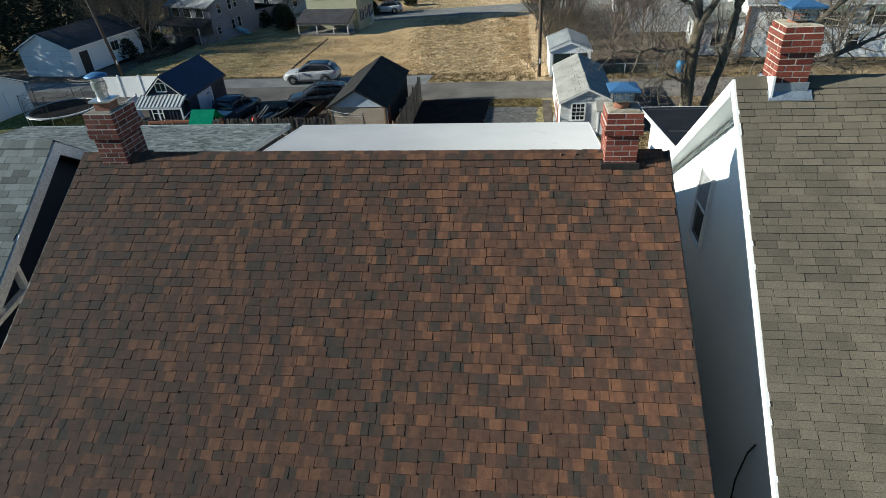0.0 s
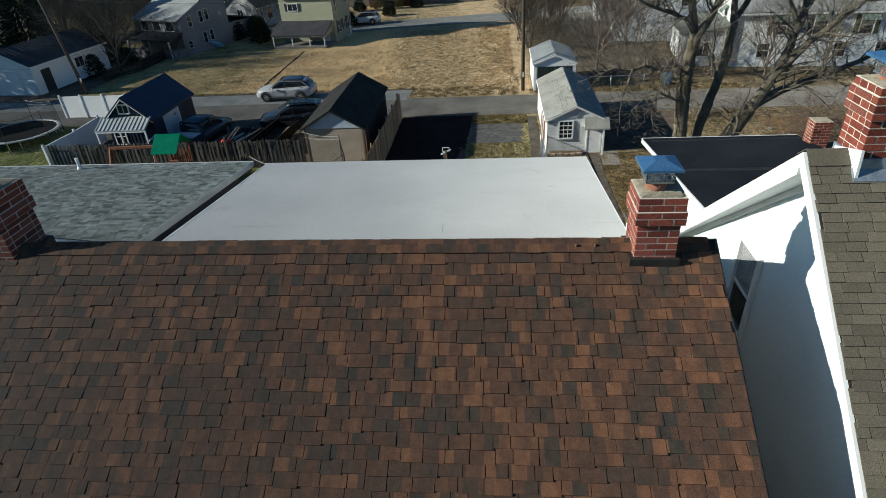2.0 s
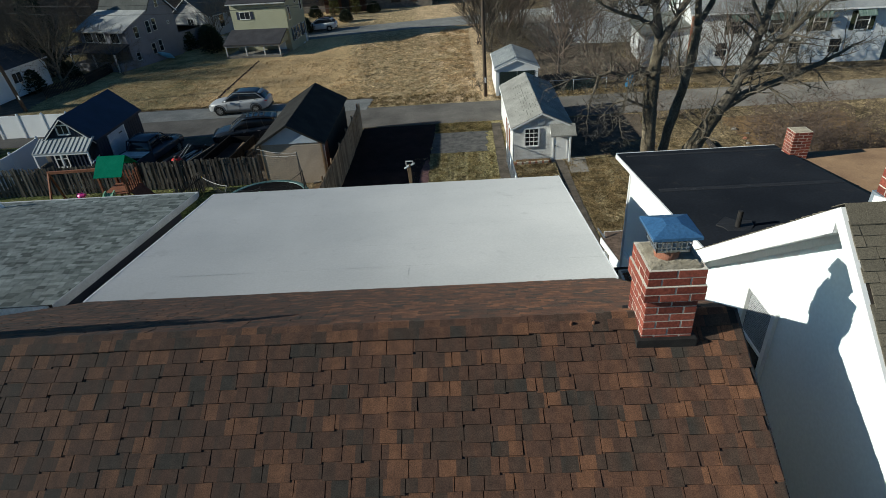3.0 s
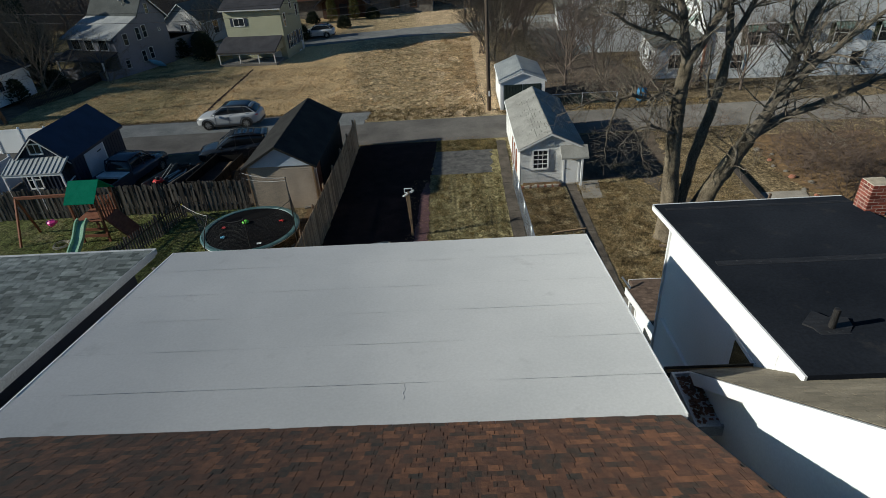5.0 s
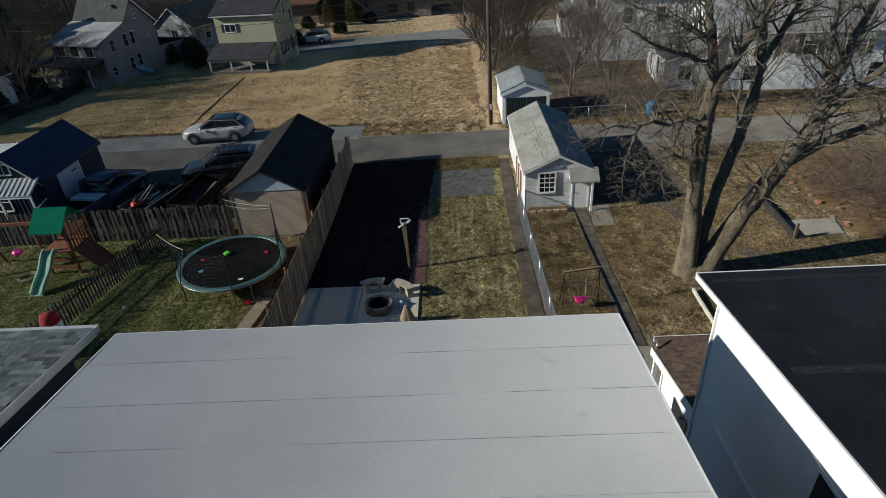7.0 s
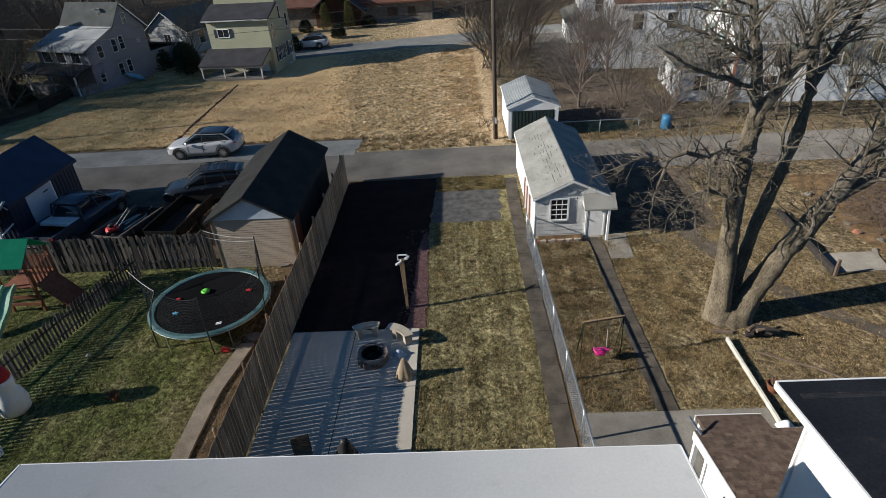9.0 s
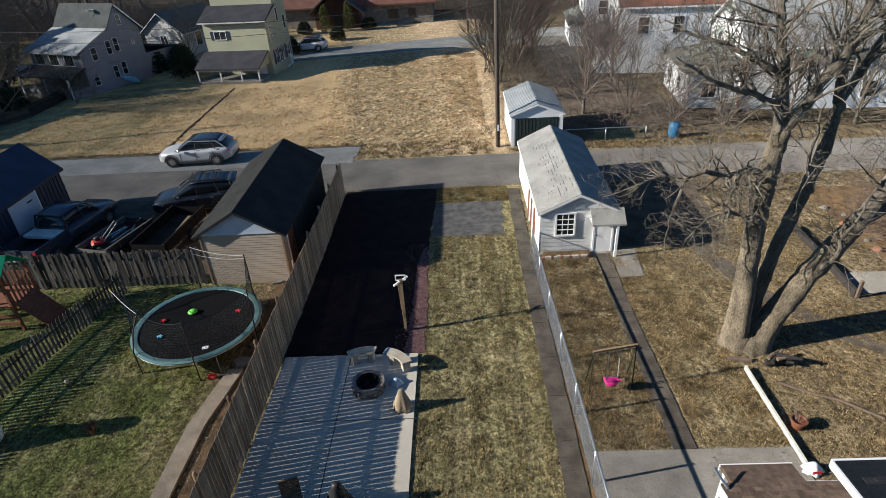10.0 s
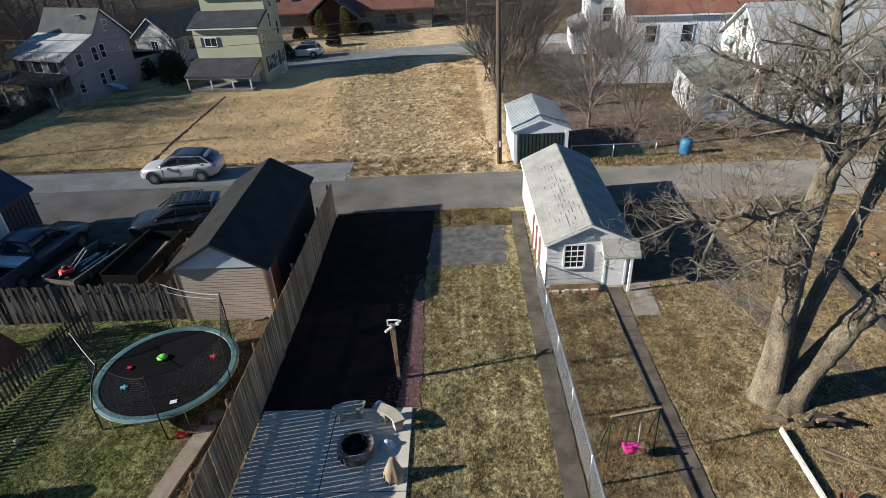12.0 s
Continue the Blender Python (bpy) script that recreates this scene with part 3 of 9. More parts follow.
def window(parent, axis, at, a, b, z0, z1, out, frame_mat=None, cols=1, rows=2, shutter=None, name="window", w=0.07):
    """A sash window set on a wall: frame, sill, panes and bars; out is +1 or -1 along the axis."""
    fm = frame_mat or M["white"]

    def slab(bm, c0, c1, lo, hi, d0, d1):
        p0, p1 = sorted((at + out * d0, at + out * d1))
        return box(bm, p0, p1, c0, c1, lo, hi) if axis == "x" else box(bm, c0, c1, p0, p1, lo, hi)
    bm = B()
    slab(bm, a - w, a, z0 - w, z1 + w, 0.0, 0.05), slab(bm, b, b + w, z0 - w, z1 + w, 0.0, 0.05)
    slab(bm, a, b, z1, z1 + w, 0.0, 0.05), slab(bm, a, b, z0 - w, z0, 0.0, 0.07)
    win = part(name, bm, fm, parent)
    for i in range(cols):
        for j in range(rows):
            ca, cb = a + (b - a) * i / cols + 0.015, a + (b - a) * (i + 1) / cols - 0.015
            za, zb = z0 + (z1 - z0) * j / rows + 0.015, z0 + (z1 - z0) * (j + 1) / rows - 0.015
            part("pane", slab(B(), ca, cb, za, zb, 0.004, 0.012), M["glass"], win)
    bm = B()
    for i in range(1, cols):
        c = a + (b - a) * i / cols
        slab(bm, c - 0.015, c + 0.015, z0, z1, 0.004, 0.03)
    for j in range(1, rows):
        c = z0 + (z1 - z0) * j / rows
        slab(bm, a, b, c - 0.02, c + 0.02, 0.004, 0.035)
    if len(bm.verts):
        part("glazing_bar", bm, fm, win)
    else:
        bm.free()
    if shutter:
        for lo in (a - w - 0.36, b + w):
            part("shutter", slab(B(), lo, lo + 0.36, z0 - 0.04, z1 + 0.04, 0.0, 0.035), shutter, win)
    return win


def lay_shingles(roof, mats, origin, along, up, width, length, pitch, widths, thick, window_uv, seed, name="shingle", limit=300, row0=0.0, teeth=0.0):
    """Courses of single shingles on a slope: origin is the eave corner, along and up its two directions."""
    rnd = random.Random(seed)
    along, up = Vector(along).normalized(), Vector(up).normalized()
    nor = along.cross(up).normalized()
    frame_m = Matrix((along, up, nor)).transposed().to_4x4()
    meshes = {}

    def shape(w, th):
        bm = B()
        g, over = 0.0035, 0.03
        prism(bm, [(0, 0.0), (0, th), (pitch + over, 0.0015), (pitch + over, 0.0)], 0, g, w - g)
        return bm
    kinds = [(w, th) for w in widths for th in thick]
    singles, rest_v, rest_f, count = 0, [], [], 0
    arrays = {}
    for k in kinds:
        bm = shape(*k)
        bm.verts.index_update()
        arrays[k] = (np.array([v.co[:] for v in bm.verts]), [tuple(v.index for v in f.verts) for f in bm.faces])
        meshes[k] = mesh_of(name, bm, mats[0])
    rows = int(length / pitch)
    for r in range(rows):
        u = -rnd.uniform(0, widths[0]) if len(widths) > 1 else -((r * 0.41) % 1.0) * widths[0] - rnd.uniform(0, 0.02)
        v = row0 + r * pitch
        while u < width - 0.03:
            k = rnd.choice(kinds)
            w = k[0]
            u0 = max(u, 0.0)
            if u + w > 0.04:
                if u < 0 or u + w > width:
                    fit_w = min(u + w, width) - u0
                else:
                    fit_w = w
                m = Matrix.Translation(Vector(origin) + along * u0 + up * (v + rnd.uniform(-0.003, 0.003) - rnd.choice((0.0, teeth))) + nor * rnd.uniform(0.0, 0.002)) @ frame_m
                inside = window_uv[0] <= u <= window_uv[1] and window_uv[2] <= v <= window_uv[3] and fit_w == w
                if inside and singles < limit:
                    piece(name, meshes[k], roof, m)
                    singles += 1
                else:
                    a, fs = arrays[k]
                    a = a * np.array((fit_w / w, 1, 1))
                    mm = np.array(m)
                    base = len(rest_v)
                    rest_v.extend((a @ mm[:3, :3].T + mm[:3, 3]).tolist())
                    rest_f.extend(tuple(i + base for i in f) for f in fs)
            u += w
    ob = raw(name + "_field", rest_v, rest_f, mats[1], roof)
    tagged(ob, kind="stuff")
    return ob

# ---- ground and paving ----
def ground():
    ys = [-60, -20, 0, 17, 28.4, 35.2, 40.9, 63.6, 102, 200, 700]
    xs = [-700, -120, -60, -30, -15, 0, 15, 30, 60, 120, 700]
    verts = [(x, y, gz(y)) for y in ys for x in xs]
    n = len(xs)
    faces = [(j * n + i, j * n + i + 1, (j + 1) * n + i + 1, (j + 1) * n + i) for j in range(len(ys) - 1) for i in range(n - 1)]
    tagged(raw("ground", verts, faces, M["ground"]), "winter lawn with dry straw field behind it", "ground", "", "structure")


ground()
sheet("road", [(35.1, -120, 120), (39.4, -120, 120), (39.9, -120, 30)], 0.02, M["asphalt"], "worn grey asphalt lane behind the yards", "road", 0.12)
sheet("road_shoulder", [(39.35, -120, -6.2), (42.5, -120, -5.9)], 0.03, M["paleasphalt"], "pale worn parking strip along the lane", "road", 0.15)
sheet("far_road", [(73.0, -60, -18.8), (73.9, -60, -15.7), (75.3, -60, -11.2), (76.0, -60, -6.0), (76.8, -60, 2.5), (78.5, -60, 60), (79.4, -60, 60), (80.0, -15.5, 60), (81.8, -6.8, 60), (83.7, 3.1, 60), (86.0, 14, 60)], 0.03, M["paleasphalt"], "pale asphalt street past the dry field", "road", 0.2)
sheet("side_street", [(60.0, 9.6, 14.8), (75.0, 9.0, 14.2), (80.0, 8.5, 14.5)], 0.035, M["asphalt"], "asphalt drive beside the white house", "road", 0.15)
sheet("patio", [(9.0, -5.72, -1.03), (21.05, -5.72, -1.08)], 0.06, M["patio"], "pale concrete patio slab with saw-cut joints", "patio", 0.0, 1.0, 0.2)
sheet("mulch_bed", [(21.06, -5.8, -1.15), (24.5, -5.8, -1.1), (29.0, -5.8, -1.0), (33.0, -5.8, -0.75), (35.05, -5.8, -0.3)], 0.014, M["mulch"], "dark damp mulch bed along the wooden fence", "mulch bed", 0.06)
sheet("red_gravel_edge", [(21.1, -1.55, -0.88), (24.0, -1.45, -0.86), (27.0, -1.4, -0.95), (28.6, -1.2, -1.0)], 0.022, M["redstone"], "strip of dark red gravel beside the lawn", "gravel", 0.06)
sheet("gravel_pad", [(29.6, -0.9, 2.55), (33.2, -0.8, 2.75)], 0.012, M["gravel"], "patch of dark grey gravel for parking", "gravel", 0.16)
sheet("garden_path", [(9.0, 3.0, 3.62), (28.0, 3.08, 3.66), (34.6, 3.15, 3.75)], 0.03, M["oldconcrete"], "stained narrow concrete garden path", "path", 0.02, 0.5)
sheet("fence_strip", [(13.0, 3.63, 3.98), (27.6, 3.67, 4.05)], 0.01, M["leaves"], "strip of dead leaves under the wire fence", "leaf litter", 0.05)
sheet("yard_slab", [(9.0, 3.98, 9.4), (16.62, 3.98, 9.4)], 0.03, M["concrete"], "stained concrete yard behind the white house", "yard slab", 0.02, 0.8)
sheet("slab_walk", [(16.63, 6.2, 6.82), (24.0, 6.28, 6.86), (27.5, 6.42, 7.02)], 0.025, M["oldconcrete"], "old narrow concrete walk to the shed door", "path", 0.02, 0.4)
sheet("door_slab", [(25.5, 7.0, 7.95), (27.75, 7.1, 8.2)], 0.03, M["concrete"], "square concrete slab beside the shed", "slab", 0.03)
sheet("dirt_walk", [(15.0, 19.0, 19.8), (18.5, 15.6, 16.5), (21.5, 13.0, 13.9), (24.2, 11.45, 12.3), (27.6, 10.55, 11.5), (31.0, 9.6, 10.6)], 0.012, M["oldconcrete"], "broken flagstone walk past the big tree", "path", 0.09)
# the white shed's cast shadow, put into the ground colour as a dark sheet
sheet("shed_yard", [(27.9, 7.5, 12.6), (34.9, 7.6, 13.2)], 0.008, M["soil"], "dark sheet standing in for the white shed's shadow on the ground", "soil", 0.2)
sheet("leaf_bed", [(22.0, 18.4, 24.0), (27.0, 18.0, 25.0), (33.0, 18.0, 26.0)], 0.01, M["leaves"], "drift of brown fallen leaves by the thicket", "leaf litter", 0.4)
sheet("garden_slab", [(23.7, 15.35, 17.5), (25.2, 15.7, 17.9)], 0.04, M["concrete"], "grey concrete slab in the garden", "slab", 0.03)
sheet("concrete_kerb", [(9.0, -8.0, -7.5), (18.0, -7.95, -7.4), (20.5, -7.55, -7.05)], 0.09, M["tankerb"], "raised weathered concrete kerb beside the fence", "kerb", 0.02, 0.6, 0.2)
sheet("fence_leaves", [(9.0, -7.45, -5.95), (20.6, -7.1, -5.95), (26.0, -7.4, -5.95)], 0.012, M["leaves"], "dry leaves and pebbles along the fence foot", "leaf litter", 0.1)
sheet("parking_yard", [(26.6, -28.0, -10.4), (35.0, -28.0, -5.9)], 0.01, M["soil"], "trodden dark dirt parking yard", "soil", 0.25)
# bare soil whose dark tone also carries the metal shed's shadow
sheet("shadow_lawn", [(44.0, 7.4, 18.0), (60.0, 7.0, 15.5)], 0.008, M["soil"], "leaf-strewn bare yard behind the metal shed, darkened for its shadow", "soil", 0.4)
# drive surface with the shade before the garage put into its dark colour
sheet("garage_drive", [(37.6, -60.0, -36.5), (46.0, -56.0, -37.5), (54.0, -40.3, -38.4)], 0.015, M["soil"], "drive before the white garage, darkened for the shade on it", "drive", 0.3)
sheet("field_kerb", [(42.5, -46, -6.0), (42.75, -46, -6.0)], 0.05, M["soil"], "low earth edge of the field by the lane", "kerb", 0.06, 0.2)
# a ditch of dark earth running up the field
sheet("field_path", [(43.3, -19.95, -19.75), (50.0, -20.6, -20.35), (62.6, -21.45, -21.25)], 0.014, M["mulch"], "narrow dark worn track across the dry field", "path", 0.1)

# joints sawn into the patio
pat = bpy.data.objects["patio"]
for y in (12.0, 15.0, 18.0):
    part("joint", box(B(), -5.72, -1.05, y - 0.012, y + 0.012, gz(y) + 0.056, gz(y) + 0.0635), M["oldconcrete"], pat)
part("joint", prism(B(), [(9.0, 0.056), (17, 0.056), (21.04, gz(21.04) + 0.056), (21.04, gz(21.04) + 0.0635), (17, 0.0635), (9.0, 0.0635)], 0, -3.42, -3.396), M["oldconcrete"], pat)


# joints and cracks across the garden path and the shed walk
def joints(owner, ys, x0, x1, dz, w=0.012):
    ob = bpy.data.objects[owner]
    rnd = random.Random(len(owner))
    for y in ys:
        y += rnd.uniform(-0.06, 0.06)
        t = rnd.uniform(-0.03, 0.03)
        part("path_joint", prism(B(), [(x0, y - t), (x1, y + t), (x1, y + t + w), (x0, y - t + w)], 2, gz(y) + dz - 0.01, gz(y) + dz + 0.004), M["char"], ob)


joints("garden_path", [9.6 + 1.85 * i for i in range(13)], 3.1, 3.63, 0.03)
joints("slab_walk", [17.4 + 1.15 * i for i in range(9)], 6.33, 6.84, 0.025)
joints("yard_slab", [11.6, 14.1], 4.0, 9.38, 0.03, 0.03)

# ---- houses ----
def chimney(x0, x1, y0, y1, z0, courses, label, swell, crown_h=0.022, mat=None):
    """A brick stack: courses of single bricks round a mortar core; swell gives how far each course stands out."""
    c = thing("chimney", (x0 + x1) / 2, (y0 + y1) / 2, z0, label, "chimney")
    h, j = 0.0645, 0.0117
    course = h + j
    rnd = random.Random(int(x0 * 100))
    bm = B()
    rings = []
    for i in range(courses):
        s = swell(i) - 0.0025
        for z in (z0 + i * course - (0.25 if i == 0 else 0), z0 + (i + 1) * course):
            rings.append([bm.verts.new(p) for p in ((x0 - s, y0 - s, z), (x1 + s, y0 - s, z), (x1 + s, y1 + s, z), (x0 - s, y1 + s, z))])
    for a, b in zip(rings, rings[1:]):
        for k in range(4):
            bm.faces.new((a[k], a[(k + 1) % 4], b[(k + 1) % 4], b[k]))
    bm.faces.new(rings[0][::-1]), bm.faces.new(rings[-1])
    part("mortar_core", bm, M["mortar"], c)
    shapes = {}

    def brick(ax, ay, bx, by, z):
        w, d = round(bx - ax, 3), round(by - ay, 3)
        if (w, d) not in shapes:
            b = B()
            box(b, -w / 2, w / 2, -d / 2, d / 2, 0, h)
            bmesh.ops.bevel(b, geom=[e for e in b.edges if abs(e.verts[0].co.z - e.verts[1].co.z) > 0.01], offset=0.004, segments=1, affect="EDGES")
            shapes[(w, d)] = mesh_of("brick", b, mat or M["brick"])
        piece("brick", shapes[(w, d)], c, pose((ax + bx) / 2 + rnd.uniform(-0.0012, 0.0012), (ay + by) / 2 + rnd.uniform(-0.0012, 0.0012), z + j / 2, 0, 0, rnd.uniform(-0.3, 0.3)))
    t = 0.095
    for i in range(courses):
        s, z = swell(i), z0 + i * course
        ax, bx, ay, by = x0 - s, x1 + s, y0 - s, y1 + s
        w = bx - ax
        if i % 2 == 0:
            cuts_x = [ax, ax + w / 2, bx]
        else:
            cuts_x = [ax, ax + w / 4, ax + 3 * w / 4, bx]
        for p, q in zip(cuts_x, cuts_x[1:]):
            brick(p + (j / 2 if p > ax else 0), ay, q - (j / 2 if q < bx else 0), ay + t, z)
            brick(p + (j / 2 if p > ax else 0), by - t, q - (j / 2 if q < bx else 0), by, z)
        mid = [ay + t, (ay + by) / 2, by - t] if i % 2 else [ay + t, by - t]
        for p, q in zip(mid, mid[1:]):
            brick(ax, p + j / 2, ax + t, q - j / 2, z), brick(bx - t, p + j / 2, bx, q - j / 2, z)
    top = z0 + courses * course
    s = swell(courses - 1) - 0.008
    bm = B()
    n = 12
    grid = [[None] * (n + 1) for _ in range(n + 1)]
    for a in range(n + 1):
        for b in range(n + 1):
            edge = min(a, b, n - a, n - b)
            x, y = x0 - s + (x1 - x0 + 2 * s) * a / n, y0 - s + (y1 - y0 + 2 * s) * b / n
            z = top - 0.004 if edge == 0 else top + crown_h * min(1.0, 0.35 + edge * 0.2) + rnd.uniform(-0.003, 0.004)
            jog = rnd.uniform(-0.006, 0.01) if edge == 0 else 0
            grid[a][b] = bm.verts.new((x + (jog if a in (0, n) else 0), y + (jog if b in (0, n) else 0), z))
    for a in range(n):
        for b in range(n):
            bm.faces.new((grid[a][b], grid[a + 1][b], grid[a + 1][b + 1], grid[a][b + 1]))
    part("crown", bm, M["wash"], c, "crumbling mortar crown")
    return c, top + crown_h


def box_cap(c, cx, cy, z, w, d, h, over, metal):
    """A square chimney cap: mesh cage of upright and level wires and a hipped lid."""
    bm = B()
    box(bm, cx - w / 2, cx + w / 2, cy - d / 2, cy + d / 2, z, z + 0.02)
    cage = part("cap_base", bm, M["steel"], c)
    n = 7
    for i in range(n + 1):
        for s in (0, 1):
            x = cx - w / 2 + w * i / n
            part("cage_wire", box(B(), x - 0.004, x + 0.004, cy + (s - 0.5) * d - 0.004, cy + (s - 0.5) * d + 0.004, z, z + h), M["steel"], cage)
            y = cy - d / 2 + d * i / n
            part("cage_wire", box(B(), cx + (s - 0.5) * w - 0.004, cx + (s - 0.5) * w + 0.004, y - 0.004, y + 0.004, z, z + h), M["steel"], cage)
    for k in (0.33, 0.66, 1.0):
        bm = B()
        for s in (0, 1):
            box(bm, cx - w / 2, cx + w / 2, cy + (s - 0.5) * d - 0.005, cy + (s - 0.5) * d + 0.005, z + h * k - 0.004, z + h * k + 0.004)
            box(bm, cx + (s - 0.5) * w - 0.005, cx + (s - 0.5) * w + 0.005, cy - d / 2, cy + d / 2, z + h * k - 0.004, z + h * k + 0.004)
        part("cage_ring", bm, M["steel"], cage)
    bm = B()
    W, D = w / 2 + over, d / 2 + over
    lo = [bm.verts.new((cx + a * W, cy + b * D, z + h + 0.0)) for a, b in ((-1, -1), (1, -1), (1, 1), (-1, 1))]
    md = [bm.verts.new((cx + a * W, cy + b * D, z + h + 0.025)) for a, b in ((-1, -1), (1, -1), (1, 1), (-1, 1))]
    hi = [bm.verts.new((cx + a * W * 0.3, cy + b * D * 0.3, z + h + 0.075)) for a, b in ((-1, -1), (1, -1), (1, 1), (-1, 1))]
    bm.faces.new(lo[::-1]), bm.faces.new(hi)
    for i in range(4):
        k = (i + 1) % 4
        bm.faces.new((lo[i], lo[k], md[k], md[i])), bm.faces.new((md[i], md[k], hi[k], hi[i]))
    part("cap_lid", bm, metal, c, "sheet-metal cap lid with the blue sky's reflection painted in")


RX0, RX1, RY, RZ = -5.53, 3.34, 0.25, 9.93     # the red-brown roof: its two rakes and its ridge
FS = 0.6                                        # rise over run


def main_house():
    h = thing("house", -1.1, 2.0, 0.0, "house with red-brown shingle roof and white flat rear roof", "house")
    part("wall", prism(B(), [(-4.9, 0), (9.35, 0), (9.35, 6.75), (3.6, 7.55), (RY, 9.6), (-4.9, 6.5)], 0, -5.3, 3.1), M["tan"], h)
    ey = -5.3
    ez = RZ - FS * (RY - ey)
    front = part("front_roof", prism(B(), [(ey, ez - 0.16), (ey, ez - 0.012), (RY, RZ - 0.012), (RY, RZ - 0.16)], 0, RX0 + 0.01, RX1 - 0.01), M["deck"], h, "roof slope of red-brown blended shingles")
    ry, rz = 3.95, RZ - FS * 3.7
    rear = part("rear_roof", prism(B(), [(RY, RZ - 0.16), (RY, RZ - 0.012), (ry, rz - 0.012), (ry, rz - 0.16)], 0, RX0 + 0.01, RX1 - 0.01), M["deck"], h)
    # thin metal drip edges on both rakes
    for x in (RX0, RX1):
        part("drip_edge", prism(B(), [(ey, ez - 0.14), (ey, ez + 0.004), (RY, RZ + 0.004), (ry, rz + 0.004), (ry, rz - 0.14), (RY, RZ - 0.14)], 0, x - 0.012, x + 0.012), M["plastic"], h)
    sl = math.hypot(1, FS)
    mats = (M["shingle"], M["shingle_rest"])
    w = RX1 - RX0
    lay_shingles(front, mats, (RX0, ey, ez), (1, 0, 0), (0, 1, FS), w, (RY - ey) * sl - 0.14, 0.129, [0.24, 0.23, 0.26, 0.21, 0.24, 0.165], [0.012, 0.018], (3.2, 8.4, 3.8, 5.2), 11, teeth=0.017)
    lay_shingles(rear, mats, (RX1, ry, rz), (-1, 0, 0), (0, -1, FS), w, 3.7 * sl - 0.1, 0.129, [0.24, 0.23, 0.26, 0.21, 0.24, 0.165], [0.009, 0.012], (0, 0, 0, 0), 12, teeth=0.017)
    # bent caps along the ridge
    rnd = random.Random(3)
    me = []
    for th in (0.006, 0.007):
        bm = B()
        L, d = 0.2, 0.15
        for s in (1, -1):
            a = [(0, 0, 0.021), (L, 0, 0.017), (L, s * d, 0.017 - d * FS + 0.01), (0, s * d, 0.021 - d * FS + 0.01)]
            vs = [bm.verts.new(p) for p in a] + [bm.verts.new((p[0], p[1], p[2] - th)) for p in a]
            bm.faces.new(vs[:4]), bm.faces.new(vs[4:][::-1])
            for i in range(4):
                k = (i + 1) % 4
                bm.faces.new((vs[i], vs[k], vs[4 + k], vs[4 + i]))
        bmesh.ops.recalc_face_normals(bm, faces=bm.faces)
        me.append(mesh_of("ridge_cap", bm, M["shingle"]))
    x = RX0
    while x < RX1 - 0.18:
        piece("ridge_cap", rnd.choice(me), h, pose(x, RY + rnd.uniform(-0.006, 0.006), RZ + rnd.uniform(-0.001, 0.001), 0, 0, rnd.uniform(-0.4, 0.4)))
        x += 0.148
    # white flat roof behind, in rolled strips
    y0, y1, z0, z1 = 3.93, 9.7, 7.735, 6.93
    sx0, sx1 = -5.58, 3.42
    flat = part("flat_roof", prism(B(), [(y0, z0 - 0.2), (y0, z0 - 0.01), (y1, z1 - 0.01), (y1, z1 - 0.2)], 0, sx0 + 0.02, sx1 - 0.02), M["white"], h, "low white membrane roof with lapped seams")
    g = (z1 - z0) / (y1 - y0)
    cuts = [y0, 4.74, 5.74, 6.7, 7.63, 8.72, y1]
    for i, (a, b) in enumerate(zip(cuts, cuts[1:])):
        bm = B()
        lift = 0.002
        za, zb = z0 + g * (a - y0), z0 + g * (b - y0)
        n = 14
        r2 = random.Random(i)
        xs = [sx0 + (sx1 - sx0) * k / n for k in range(n + 1)]
        lowv = [bm.verts.new((x, b + (r2.uniform(-0.012, 0.012) if b < y1 else 0), zb + 0.001)) for x in xs]
        lip = [bm.verts.new((v.co.x, v.co.y, zb + 0.001 + lift)) for v in lowv]
        hiv = [bm.verts.new((x, a - 0.04, za - g * 0.0 + 0.0008)) for x in xs]
        for k in range(n):
            bm.faces.new((hiv[k], hiv[k + 1], lip[k + 1], lip[k])[::-1])
            bm.faces.new((lip[k], lip[k + 1], lowv[k + 1], lowv[k])[::-1])
        bmesh.ops.recalc_face_normals(bm, faces=bm.faces)
        part("roof_strip", bm, M["membrane"], flat)
        if b < y1:
            v, f = [], []
            for k, x in enumerate(xs):
                yy = b + 0.006
                wdt = r2.uniform(0.003, 0.009)
                v += [(x, yy, zb + 0.006 + g * 0.006), (x, yy + wdt, zb + 0.006 + g * (0.006 + wdt))]
            f = [(2 * k, 2 * k + 2, 2 * k + 3, 2 * k + 1) for k in range(n)]
            raw("lap_seam", v, f, M["seam"], flat)
    raw("wrinkle", [(-0.075 + 0.012 * math.sin(i * 1.3) + s * 0.006, 4.4 + i * 0.035, z0 + g * (0.47 + i * 0.035) + (0.005 if s == 0 else 0.001)) for i in range(10) for s in (-1, 0, 1)], [(3 * i + k, 3 * i + k + 1, 3 * i + k + 4, 3 * i + k + 3) for i in range(9) for k in (0, 1)], M["membrane"], flat)
    part("fascia", box(B(), sx0, sx1, y1 - 0.005, y1 + 0.02, z1 - 0.16, z1 - 0.005), M["white"], h)
    for x in (sx0 - 0.012, sx1 - 0.008):
        part("roof_edge", prism(B(), [(y0, z0 - 0.17), (y0, z0 + 0.008), (y1, z1 + 0.008), (y1, z1 - 0.17)], 0, x, x + 0.02), M["white"], h)
    # two little studs by the stack
    for x in (1.86, 2.06):
        bm = lathe(B(), [(0.013, 9.86), (0.013, 9.925), (0.008, 9.93)], x, 0.16, 10)
